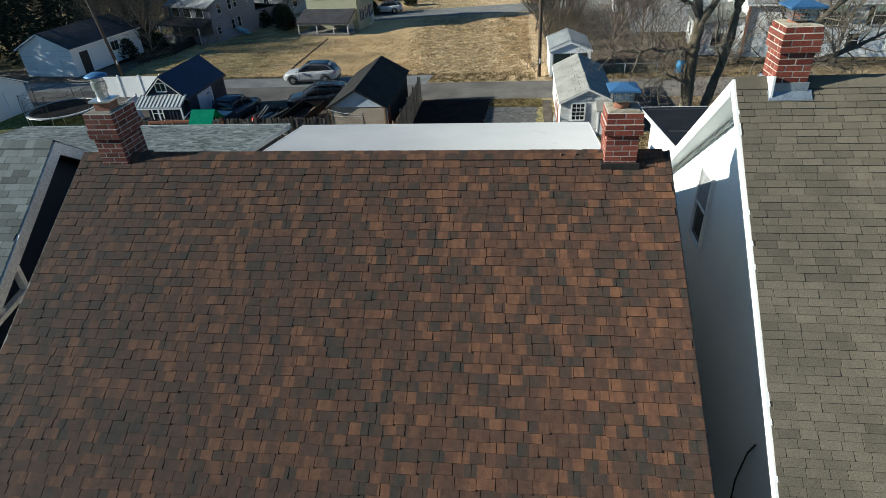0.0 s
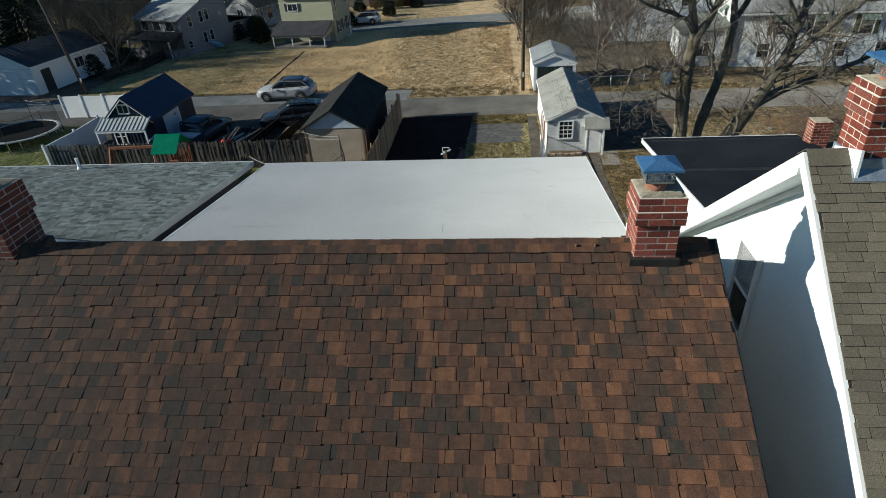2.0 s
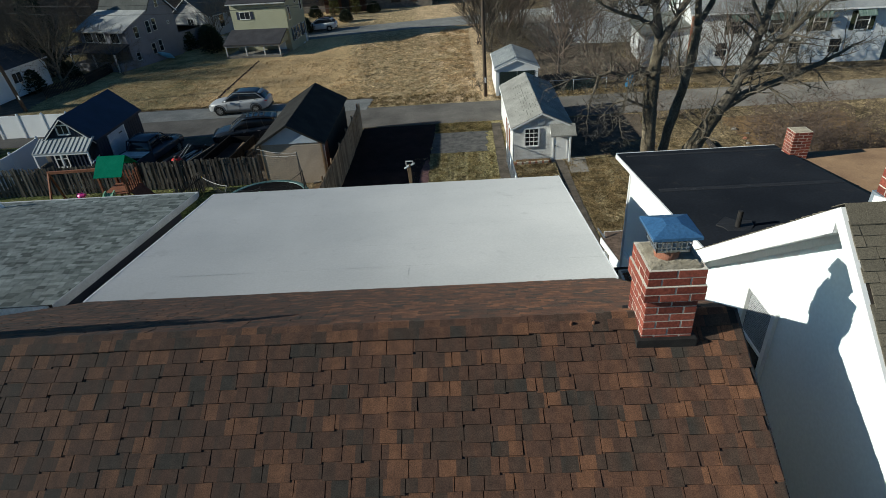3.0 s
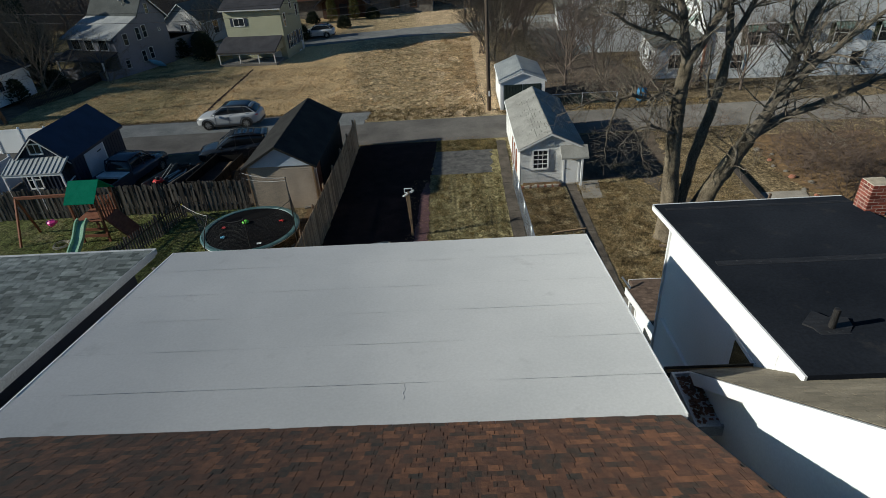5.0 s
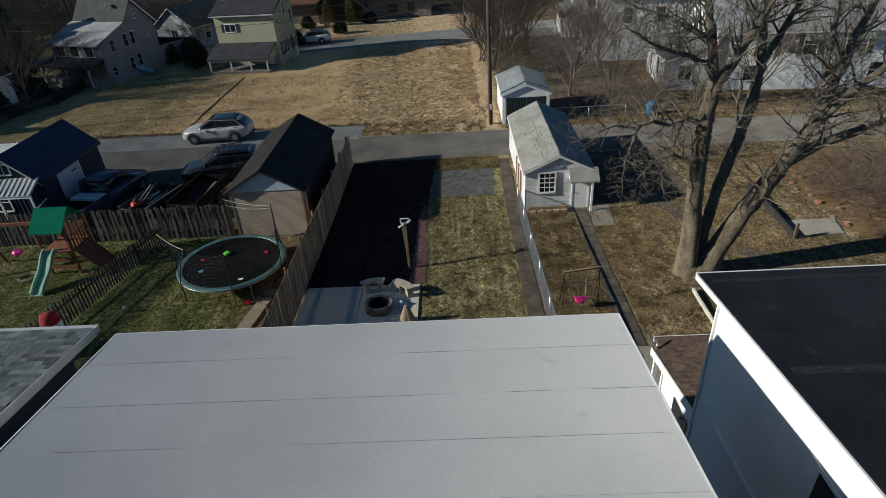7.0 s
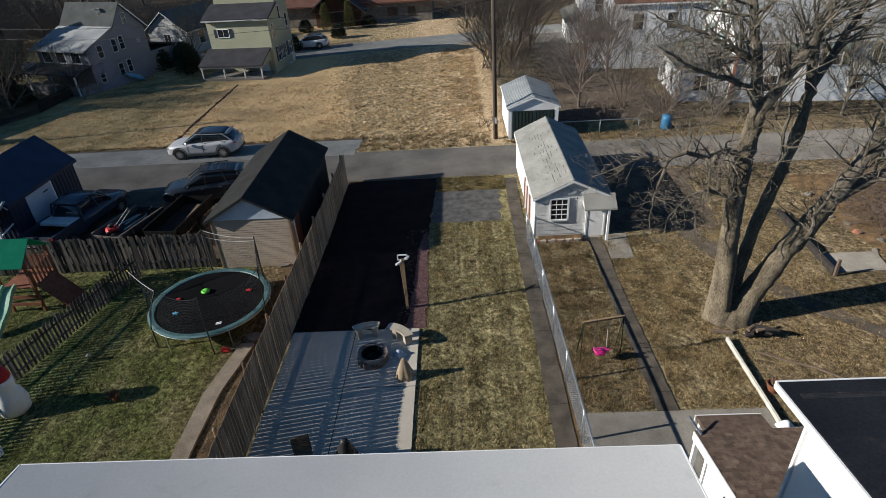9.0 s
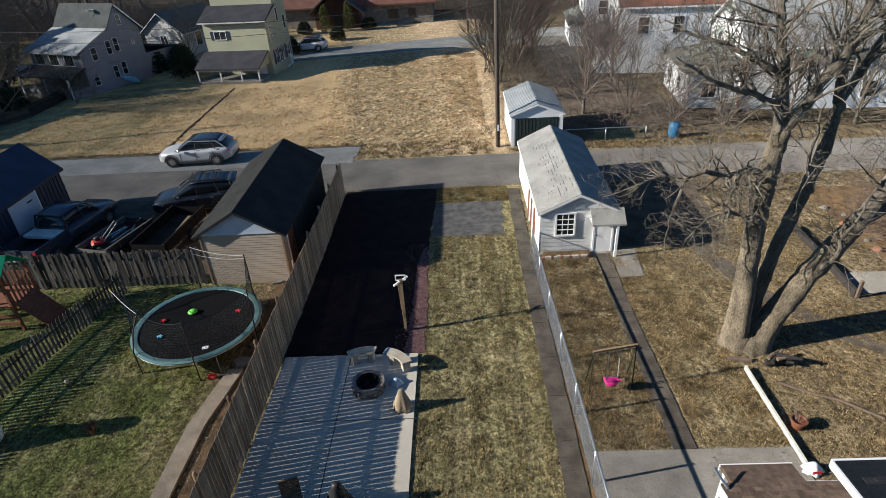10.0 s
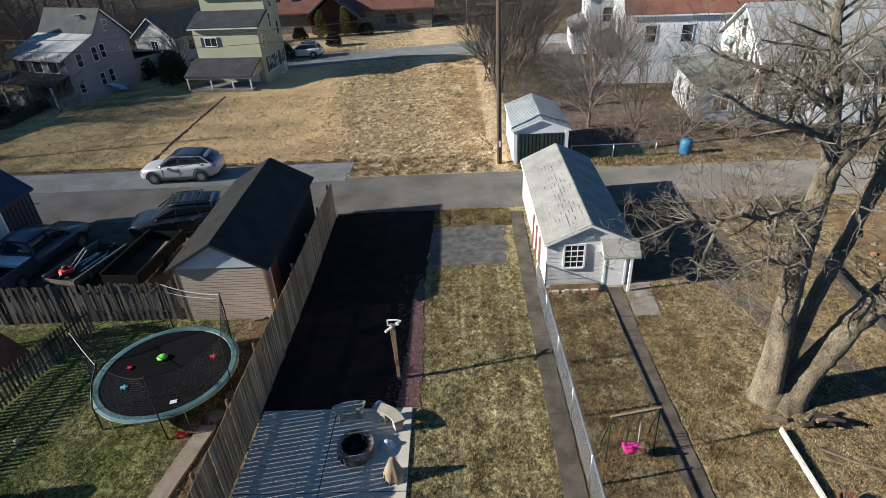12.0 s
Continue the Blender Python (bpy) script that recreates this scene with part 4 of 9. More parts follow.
        part("roof_stud", bm, M["rust"], h)
    return h


main_house()

# the stack on the right of the red-brown roof
c, top = chimney(2.44, 2.87, 0.0, 0.43, 9.72, 11, "red brick chimney with square metal cap on brown roof", lambda i: 0.0 if i < 7 else (0.035 if i < 9 else 0.02))
part("flashing", box(B(), 2.40, 2.91, -0.04, 0.47, 9.55, 9.85), M["tar"], c, "black tarred flashing")
part("flue_tile", lathe(B(), [(0.1, top - 0.03), (0.105, top + 0.11), (0.09, top + 0.115)], 2.62, 0.2, 20), M["clay"], c, "terracotta flue tile", smooth=True)
box_cap(c, 2.62, 0.2, top + 0.1, 0.27, 0.27, 0.14, 0.06, M["bluecap"])
# the stack on the left, with a round steel flue
c, top = chimney(-5.12, -4.7, 0.05, 0.62, 9.71, 12, "red brick chimney with round steel flue on brown roof", lambda i: 0.0 if i < 7 else (0.035 if i < 9 else 0.02))
part("flashing", box(B(), -5.17, -4.65, 0.0, 0.67, 9.55, 9.81), M["tar"], c, "crumbling tarred flashing")
part("flue_base", box(B(), -4.99, -4.76, 0.15, 0.38, top - 0.02, top + 0.12), M["clay"], c)
part("flue_plate", box(B(), -5.03, -4.72, 0.11, 0.42, top + 0.12, top + 0.15), M["steel"], c)
part("flue_pipe", lathe(B(), [(0.085, top + 0.15), (0.085, top + 0.27), (0.1, top + 0.28), (0.1, top + 0.4), (0.085, top + 0.41), (0.085, top + 0.46)], -4.875, 0.265, 20), M["steel"], c, "round galvanised flue pipe")
part("rain_cap", lathe(B(), [(0.15, top + 0.47), (0.16, top + 0.48), (0.14, top + 0.5), (0.05, top + 0.53)], -4.875, 0.265, 24), M["bluecap"], c, "round steel rain cap with the sky's reflection painted in", smooth=True)


def right_house():
    h = thing("neighbour_house", 8.0, 2.0, 0.0, "white house with olive-brown shingle roof and black rear roof", "house")
    ry, rz, fs, bs = 0.3, 10.9, 0.885, 0.78
    fy, by = -5.2, 5.95
    fz, bz = rz - fs * (ry - fy), rz - bs * (by - ry)
    wx, ex = 4.43, 16.0
    part("wall", prism(B(), [(-4.8, 0), (5.5, 0), (5.5, 6.6), (ry, rz - 0.22), (-4.8, 6.25)], 0, wx, ex), M["stucco"], h)
    bm = laps(B(), "x", wx, -4.8, 5.5, 3.0, lambda y: (rz - 0.22 - (ry - y) * fs) if y < ry else (rz - 0.22 - (y - ry) * bs), 0.115, -1, 0.011)
    part("siding", bm, M["coolsiding"], h, "white lapped siding on the gable wall")
    x0 = 4.03
    front = part("front_roof", prism(B(), [(fy, fz - 0.15), (fy, fz - 0.01), (ry, rz - 0.01), (ry, rz - 0.15)], 0, x0 + 0.02, ex + 0.3), M["deck"], h, "roof slope of olive-brown shingles")
    rear = part("rear_roof", prism(B(), [(ry, rz - 0.15), (ry, rz - 0.01), (by, bz - 0.01), (by, bz - 0.15)], 0, x0 + 0.02, ex + 0.3), M["deck"], h)
    mats = (M["olive"], M["olive_rest"])
    lay_shingles(front, mats, (x0, fy, fz), (1, 0, 0), (0, 1, fs), 12.25, (ry - fy) * math.hypot(1, fs) - 0.1, 0.097, [0.24, 0.22, 0.26, 0.18], [0.011, 0.016], (0, 3.0, 5.4, 7.4), 21)
    lay_shingles(rear, mats, (16.28, by, bz), (-1, 0, 0), (0, -1, bs), 12.25, (by - ry) * math.hypot(1, bs) - 0.1, 0.097, [0.24, 0.22, 0.26, 0.18], [0.009, 0.013], (0, 0, 0, 0), 22)
    rnd = random.Random(5)
    bm = B()
    d = 0.14
    for s, k in ((-1, fs), (1, bs)):
        vs = [bm.verts.new(p) for p in ((0, 0, 0.02), (0.32, 0, 0.014), (0.32, s * d, 0.014 - d * k + 0.004), (0, s * d, 0.02 - d * k + 0.004))]
        lo = [bm.verts.new((v.co.x, v.co.y, v.co.z - 0.008)) for v in vs]
        bm.faces.new(vs), bm.faces.new(lo[::-1])
        for i in range(4):
            q = (i + 1) % 4
            bm.faces.new((vs[i], vs[q], lo[q], lo[i]))
    bmesh.ops.recalc_face_normals(bm, faces=bm.faces)
    cap = mesh_of("ridge_cap", bm, M["olive"])
    x = x0
    while x < 16.0:
        piece("ridge_cap", cap, h, pose(x, ry, rz + rnd.uniform(0, 0.004)))
        x += 0.15
    # wide white rake boards and boxed soffits on the gable
    for poly in ([(fy, fz), (ry, rz), (ry, rz - 0.14), (fy, fz - 0.14)], [(ry, rz), (by, bz), (by, bz - 0.24), (ry, rz - 0.24)]):
        lo = [(y, z - 0.013) for y, z in poly]
        part("rake_board", prism(B(), lo, 0, x0 - 0.022, x0 + 0.018), M["white"], h)
        sof = [(poly[0][0], poly[0][1] - 0.17), (poly[1][0], poly[1][1] - 0.17), (poly[1][0], poly[1][1] - 0.2), (poly[0][0], poly[0][1] - 0.2)]
        part("soffit", prism(B(), sof, 0, x0 + 0.02, wx), M["white"], h)
    part("frieze", prism(B(), [(ry, rz - 0.2), (5.5, rz - 0.2 - 5.2 * bs), (5.5, rz - 0.3 - 5.2 * bs), (ry, rz - 0.3)], 0, wx - 0.03, wx - 0.013), M["white"], h)
    # the rear roof's edge draws in towards the wall as it comes down
    for ob in [o for o in h.children_recursive if o is rear or o.parent is rear or o.name.split(".")[0] in ("rake_board", "soffit")]:
        for vert in ob.data.vertices:
            wx2, wy2 = vert.co.x + 8.0, vert.co.y + 2.0
            if wy2 > ry and wx2 < 4.8:
                vert.co.x += 0.3 * (wy2 - ry) / (by - ry) * min(1.0, (4.8 - wx2) / 0.6)
    # gable window with a half-drawn slatted blind
    w = window(h, "x", wx - 0.012, 1.3, 1.86, 7.7, 8.95, -1, None, 1, 2)
    for i in range(24):
        z = 8.92 - i * 0.025
        part("blind_slat", box(B(), wx - 0.029, wx - 0.026, 1.33, 1.83, z - 0.009, z + 0.009), M["blind"], w)
    # loose cable drooping down the gable wall
    tube("loose_cable", [(4.41, -2.13, 6.78), (4.4, -2.04, 6.5), (4.41, -1.99, 6.2), (4.4, -1.97, 5.83), (4.41, -2.0, 5.5), (4.4, -2.08, 5.0)], 0.012, M["blackrope"], h, 5)
    # gutter at the rear eave
    bm = B()
    for y0, y1, z0, z1 in ((by - 0.01, by + 0.0, bz - 0.14, bz - 0.03), (by + 0.12, by + 0.13, bz - 0.14, bz - 0.02), (by, by + 0.12, bz - 0.15, bz - 0.14)):
        box(bm, x0 - 0.03, 5.7, y0, y1, z0, z1)
    box(bm, x0 - 0.04, x0 - 0.03, by - 0.01, by + 0.13, bz - 0.15, bz - 0.02)
    part("gutter", bm, M["blackrope"], h, "dark gutter clogged with leaves")
    part("gutter_leaves", box(B(), x0, 5.6, by + 0.01, by + 0.115, bz - 0.13, bz - 0.07), M["leaves"], h)
    # boxed ledge at the foot of the gable, its tray full of leaves
    bm = B()
    box(bm, 4.02, 4.41, 4.74, 5.86, 6.36, 6.5)
    for a in ((4.02, 4.06, 4.74, 5.86), (4.06, 4.41, 4.74, 4.78), (4.06, 4.41, 5.82, 5.86)):
        box(bm, *a, 6.502, 6.56)
    ledge = part("ledge", bm, M["greytrim"], h, "grey metal-clad ledge under the rake")
    bm = B()
    lr = random.Random(8)
    for i in range(140):
        x, y = lr.uniform(4.09, 4.38), 4.83 + 0.95 * lr.random() ** 0.8
        box(bm, -0.03, 0.03, -0.02, 0.02, 0.0, 0.006, pose(x, y, 6.504 + lr.uniform(0, 0.03), lr.uniform(-25, 25), lr.uniform(-25, 25), lr.uniform(0, 180)))
    tagged(part("ledge_leaves", bm, M["rust"], ledge, "rust-brown dead leaves"), kind="stuff")
    # rear wing under a black rubber roof
    wy0, wy1 = 4.5, 10.68
    part("wing_wall", prism(B(), [(4.6, 0), (10.27, 0), (10.27, 6.9), (4.6, 7.54)], 0, 5.46, 9.25), M["stucco"], h)
    bm = laps(B(), "x", 5.46, 5.6, 10.27, 2.6, lambda y: 7.54 - (y - 4.6) * 0.111, 0.23, -1, 0.008)
    part("wing_siding", bm, M["stucco"], h)
    part("black_roof", prism(B(), [(wy0, 7.62), (wy0, 7.73), (wy1, 7.03), (wy1, 6.92)], 0, 5.15, 9.3), M["epdm"], h, "low black rubber roof, patched and scuffed")
    part("roof_edge", prism(B(), [(wy0, 7.6), (wy0, 7.71), (wy1, 7.01), (wy1, 6.9)], 0, 5.115, 5.147), M["white"], h)
    part("roof_edge", box(B(), 5.12, 9.3, wy1 + 0.002, wy1 + 0.03, 6.9, 7.035), M["white"], h)
    part("wing_soffit", prism(B(), [(wy0, 7.6), (wy0, 7.615), (wy1, 6.915), (wy1, 6.9)], 0, 5.148, 5.46), M["white"], h)
    slope = -0.7 / 6.18
    for y, w2 in ((7.6, 0.16), (10.3, 0.1)):
        z = 7.73 + slope * (y - wy0)
        part("roof_seam", box(B(), 5.3, 9.28, y, y + w2, z - 0.01, z + 0.004), M["scuff"], h)
    bm = lathe(B(), [(0.19, 7.52), (0.17, 7.585), (0.05, 7.62), (0.048, 7.95), (0.03, 7.955)], 6.05, 5.55, 14)
    part("vent_pipe", bm, M["tar"], h, "black plumbing vent with tar patch")
    tar_v = [(6.05 + (0.3 + 0.1 * math.sin(k * 2.3)) * math.cos(k * 0.45), 5.55 + (0.34 + 0.12 * math.sin(k * 1.7)) * math.sin(k * 0.45)) for k in range(14)]
    part("tar_patch", prism(B(), [(x, y) for x, y in tar_v], 2, 7.5, 7.63), M["scuff"], h, "rough tar patch")
    # conduit and downpipe on the wing wall
    part("downpipe", beam(B(), (5.43, 10.22, 6.8), (5.43, 10.22, 0.4), 0.05), M["white"], h)
    part("conduit", beam(B(), (5.41, 9.9, 4.35), (5.41, 6.1, 4.5), 0.07), M["vinyl"], h)
    part("wing_window", box(B(), 5.428, 5.445, 6.1, 6.75, 5.1, 6.4), M["glass"], h)
    part("wing_window_frame", box(B(), 5.43, 5.44, 6.02, 6.95, 5.02, 6.48), M["white"], h)
    # the adjoining brown roof
    part("brown_roof", prism(B(), [(4.5, 7.35), (4.5, 7.5), (10.3, 6.95), (10.3, 6.8)], 0, 9.32, 16.2), M["brownfelt"], h, "adjoining worn brown roof")
    part("far_wall", box(B(), 9.3, 16.0, 5.0, 10.0, 0, 6.75), M["stucco"], h)
    # porch roof low at the back
    part("porch_wall", prism(B(), [(10.36, 0), (13.2, 0), (13.2, 2.55), (10.36, 3.15)], 0, 6.0, 8.0), M["white"], h)
    pr = part("porch_roof", prism(B(), [(10.37, 3.26), (10.37, 3.38), (13.55, 2.7), (13.55, 2.58)], 0, 5.72, 8.2), M["deck"], h, "low porch roof of brown shingles")
    part("porch_end_roof", prism(B(), [(13.552, 2.58), (13.552, 2.7), (14.1, 2.58), (14.1, 2.46)], 0, 5.97, 7.45), M["porchshingle"], h)
    lay_shingles(pr, (M["porchshingle"], M["porchshingle"]), (8.2, 13.56, 2.702), (-1, 0, 0), (0, -1, 0.2138), 2.48, 3.1, 0.125, [0.15, 0.2, 0.26], [0.006, 0.01], (0, 0, 0, 0), 23)
    part("porch_fascia", prism(B(), [(10.4, 3.12), (10.4, 3.36), (13.55, 2.69), (13.55, 2.45)], 0, 5.69, 5.715), M["white"], h)
    part("porch_fascia", box(B(), 5.95, 7.47, 14.105, 14.13, 2.4, 2.58), M["white"], h)
    part("porch_fascia", box(B(), 7.47, 8.2, 13.56, 13.585, 2.5, 2.69), M["white"], h)
    part("porch_window", box(B(), 5.965, 5.99, 11.4, 12.3, 1.1, 2.1), M["glass"], h)
    for y in (13.35, 14.0):
        part("porch_post", box(B(), 6.02, 6.12, y - 0.05, y + 0.05, 0, 2.46), M["white"], h)
    part("lantern", lathe(B(), [(0.03, 2.2), (0.07, 2.22), (0.07, 2.36), (0.02, 2.42)], 5.9, 13.3, 10), M["plastic"], h)
    part("antenna_bracket", beam(B(), (5.8, 13.4, 2.75), (5.62, 13.75, 2.95), 0.04), M["steel"], h)


right_house()
c, top = chimney(4.45, 4.85, 0.14, 0.56, 10.79, 10, "red brick chimney with wide steel cap on olive roof", lambda i: 0.0 if i < 6 else (0.03 if i < 9 else 0.015))
part("flashing", box(B(), 4.43, 4.87, 0.115, 0.58, 10.5, 10.88), M["flashing"], c, "grey lead flashing")
part("apron", prism(B(), [(0.03, 10.9 - 0.885 * 0.27 + 0.018), (0.13, 10.9 - 0.885 * 0.17 + 0.018), (0.13, 10.9 - 0.885 * 0.17 + 0.04), (0.03, 10.9 - 0.885 * 0.27 + 0.03)], 0, 4.4, 4.92), M["flashing"], c, "grey lead apron")
part("sealant", prism(B(), [(0.04, 10.6), (0.52, 10.7), (0.52, 10.86), (0.08, 10.98)], 0, 4.415, 4.442), M["white"], c, "smear of white sealant")
part("flue_tile", lathe(B(), [(0.11, top - 0.03), (0.115, top + 0.08), (0.1, top + 0.085)], 4.64, 0.36, 20), M["clay"], c, smooth=True)
box_cap(c, 4.66, 0.36, top + 0.03, 0.27, 0.27, 0.14, 0.07, M["bluecap"])
c, top = chimney(9.2, 9.64, 9.75, 10.15, 6.95, 10, "small red brick chimney at edge of black roof", lambda i: 0.0)


def left_house():
    h = thing("grey_roofed_house", -10.0, 2.0, 0.0, "navy house with white trim and pale grey shingle roofs", "house")
    ry, rz, fs = 0.6, 10.0, 0.69
    fy, by = -5.0, 4.3
    fz, bz = rz - fs * (ry - fy), rz - fs * (by - ry)
    x1, wx = -6.3, -6.75
    part("wall", prism(B(), [(-4.6, 0), (4.2, 0), (4.2, 7.2), (ry, rz - 0.2), (-4.6, 6.2)], 0, -16.0, wx), M["navy"], h)
    part("siding", laps(B(), "x", wx, -4.6, 4.2, 3.0, lambda y: rz - 0.2 - abs(ry - y) * fs, 0.14, 1, 0.012), M["navy"], h)
    front = part("front_roof", prism(B(), [(fy, fz - 0.15), (fy, fz - 0.01), (ry, rz - 0.01), (ry, rz - 0.15)], 0, -16.3, x1 - 0.02), M["deck"], h, "front roof slope of pale grey shingles")
    rear = part("rear_roof", prism(B(), [(ry, rz - 0.15), (ry, rz - 0.01), (by, bz - 0.01), (by, bz - 0.15)], 0, -16.3, x1 - 0.02), M["deck"], h)
    mats = (M["greyshingle"], M["greyshingle_rest"])
    lay_shingles(front, mats, (x1 - 9.7, fy, fz), (1, 0, 0), (0, 1, fs), 9.7, (ry - fy) * math.hypot(1, fs) - 0.08, 0.125, [0.28], [0.009, 0.013], (7.7, 9.7, 3.8, 7.0), 31, limit=150)
    lay_shingles(rear, mats, (x1, by, bz), (-1, 0, 0), (0, -1, fs), 9.7, (by - ry) * math.hypot(1, fs) - 0.08, 0.125, [0.28], [0.009, 0.013], (0, 0, 0, 0), 32)
    bm = B()
    for s in (-1, 1):
        vs = [bm.verts.new(p) for p in ((0, 0, 0.03), (0.3, 0, 0.024), (0.3, s * 0.14, 0.026 - 0.14 * fs), (0, s * 0.14, 0.032 - 0.14 * fs))]
        lo = [bm.verts.new((v.co.x, v.co.y, v.co.z - 0.01)) for v in vs]
        bm.faces.new(vs), bm.faces.new(lo[::-1])
        for i in range(4):
            q = (i + 1) % 4
            bm.faces.new((vs[i], vs[q], lo[q], lo[i]))
    bmesh.ops.recalc_face_normals(bm, faces=bm.faces)
    cap = mesh_of("ridge_cap", bm, M["greyshingle"])
    for i in range(64):
        piece("ridge_cap", cap, h, pose(x1 - 0.3 - i * 0.15, ry, rz))
    for poly in ([(fy, fz), (ry, rz), (ry, rz - 0.22), (fy, fz - 0.22)], [(ry, rz), (by, bz), (by, bz - 0.22), (ry, rz - 0.22)]):
        part("rake_board", prism(B(), [(y, z - 0.013) for y, z in poly], 0, x1 - 0.02, x1 + 0.02), M["whiteold"], h)
    # braces under the rake
    for y in (-1.6, -3.6):
        z = rz - fs * (ry - y) - 0.25
        part("brace", beam(B(), (wx, y, z - 0.55), (x1 - 0.02, y, z), 0.09), M["white"], h)
        part("brace", beam(B(), (wx + 0.03, y, z - 0.6), (wx + 0.03, y, z + 0.1), 0.09), M["white"], h)
    # short braces on the gable
    for p, q in (((-1.04, 8.79), (-1.06, 8.0)), ((-1.06, 8.2), (-2.2, 8.0))):
        part("truss_bar", beam(B(), (-6.36, p[0], p[1]), (-6.36, q[0], q[1]), 0.07, 0.12, (1, 0, 0)), M["whiteold"], h)
    # rear wing
    y0, y1, z0, z1 = 4.0, 10.0, 7.66, 6.85
    g = (z1 - z0) / (y1 - y0)
    part("wing_wall", prism(B(), [(4.21, 0), (9.65, 0), (9.65, 6.68), (4.21, 7.4)], 0, -16.0, -6.6), M["navy"], h)
    wing = part("wing_roof", prism(B(), [(y0, z0 - 0.15), (y0, z0 - 0.01), (y1, z1 - 0.01), (y1, z1 - 0.15)], 0, -16.0, -6.24), M["deck"], h, "rear roof of mottled pale grey shingles")
    lay_shingles(wing, mats, (-6.22, y1, z1), (-1, 0, 0), (0, -1, -g), 9.6, (y1 - y0) * math.hypot(1, g) - 0.02, 0.118, [0.1, 0.16, 0.24], [0.008, 0.013], (0, 3.0, 2.4, 5.4), 33, limit=150)
    part("wing_rake", prism(B(), [(y0, z0 - 0.17), (y0, z0 + 0.004), (y1, z1 + 0.004), (y1, z1 - 0.17)], 0, -6.215, -6.195), M["greytrim"], h, "dull grey-white rake board")
    part("wing_gutter", prism(B(), [(y1, z1 - 0.14), (y1 + 0.11, z1 - 0.14), (y1 + 0.13, z1 - 0.02), (y1, z1 - 0.02)], 0, -16.0, -6.19), M["greytrim"], h)
    part("vent_pipe", lathe(B(), [(0.1, 6.85), (0.07, 6.96), (0.045, 7.0), (0.045, 7.25), (0.03, 7.255)], -11.3, 9.6, 12), M["white"], h, "white plastic vent pipe")


left_house()

# ---- fences ----
def privacy_fence():
    y0, y1, x = 9.8, 34.6, -5.84
    f = thing("privacy_fence", x, 22, gz(22), "tall tan close-boarded wooden fence between the yards", "fence")
    rnd = random.Random(7)
    shapes = []
    for h in (1.945, 1.95, 1.956):
        shapes.append(mesh_of("board", prism(B(), [(-0.0745, 0.0), (0.0745, 0.0), (0.0745, h - 0.02), (0.058, h), (-0.058, h), (-0.0745, h - 0.02)], 0, -0.009, 0.009), M["board"]))
    y = y0
    while y < y1:
        piece("board", rnd.choice(shapes), f, pose(x + 0.03 + rnd.uniform(-0.004, 0.004), y, gz(y) + 0.03, rnd.uniform(-0.1, 0.1), rnd.uniform(-0.4, 0.4), rnd.uniform(-1.2, 1.2)))
        y += 0.166
    post = mesh_of("post", lathe(B(), [(0.055, 0.0), (0.055, 1.99), (0.045, 2.04), (0.02, 2.06)], 0, 0, 10), M["board"])
    y = y0
    while y < y1 + 0.2:
        piece("post", post, f, pose(x - 0.085, y, gz(y), 0, 0, rnd.uniform(0, 90)))
        y += 2.44
    for h in (0.35, 1.0, 1.65):
        ys = [y0, 17, 28.4, y1]
        for a, b in zip(ys, ys[1:]):
            part("rail", beam(B(), (x, a, gz(a) + h), (x, b, gz(b) + h), 0.04, 0.085), M["timber"], f)
    return f


def stockade_fence():
    f = thing("stockade_fence", -17, 26.3, gz(26.3), "weathered grey picket stockade fence, boards leaning", "fence")
    rnd = random.Random(9)
    shapes = [mesh_of("slat", prism(B(), [(-0.056, 0), (0.056, 0), (0.056, h - 0.04), (0.03, h), (-0.03, h), (-0.056, h - 0.04)], 1, -0.01, 0.01), M["greywood"]) for h in (1.66, 1.7, 1.73)]
    x = -27.0
    while x < -10.5:
        piece("slat", rnd.choice(shapes), f, pose(x, 26.3 + (0.03 if int(x * 8) % 2 else -0.03), gz(26.3) + rnd.uniform(0, 0.05), rnd.uniform(-1.2, 1.2), 1.2 + rnd.uniform(-1.3, 1.3), rnd.uniform(-4, 4)))
        x += 0.13
    for z in (0.4, 1.35):
        part("rail", beam(B(), (-27, 26.3, gz(26.3) + z), (-10.5, 26.3, gz(26.3) + z), 0.035, 0.08), M["greywood"], f)
    for i in range(8):
        part("post", box(B(), -27 + i * 2.36 - 0.05, -27 + i * 2.36 + 0.05, 26.22, 26.28, gz(26.3), gz(26.3) + 1.84), M["greywood"], f)


def picket_fence():
    f = thing("picket_fence", -14.6, 20, gz(20), "low dark weathered picket fence across the lawn", "fence")
    a, b = Vector((-16.3, 10.4, 0)), Vector((-13.75, 25.7, 0))
    n = 92
    d = (b - a)
    turn = math.degrees(math.atan2(d.y, d.x))
    rnd = random.Random(4)
    pk = mesh_of("picket", prism(B(), [(-0.046, 0), (0.046, 0), (0.046, 1.04), (0.0, 1.13), (-0.046, 1.04)], 1, -0.011, 0.011), M["greywood"])
    for i in range(n):
        p = a + d * (i / (n - 1))
        piece("picket", pk, f, pose(p.x, p.y, gz(p.y) + 0.04, 0, rnd.uniform(-1.5, 1.5), turn))
    for z in (0.3, 0.85):
        part("rail", beam(B(), (a.x, a.y, z + gz(a.y)), (a.x + d.x * 0.43, 17, z), 0.04, 0.07), M["greywood"], f)
        part("rail", beam(B(), (a.x + d.x * 0.43, 17, z), (b.x, b.y, z + gz(b.y)), 0.04, 0.07), M["greywood"], f)
    for i in range(8):
        p = a + d * (i / 7)
        part("post", box(B(), p.x - 0.1, p.x - 0.02, p.y - 0.04, p.y + 0.04, gz(p.y), gz(p.y) + 1.18), M["greywood"], f)


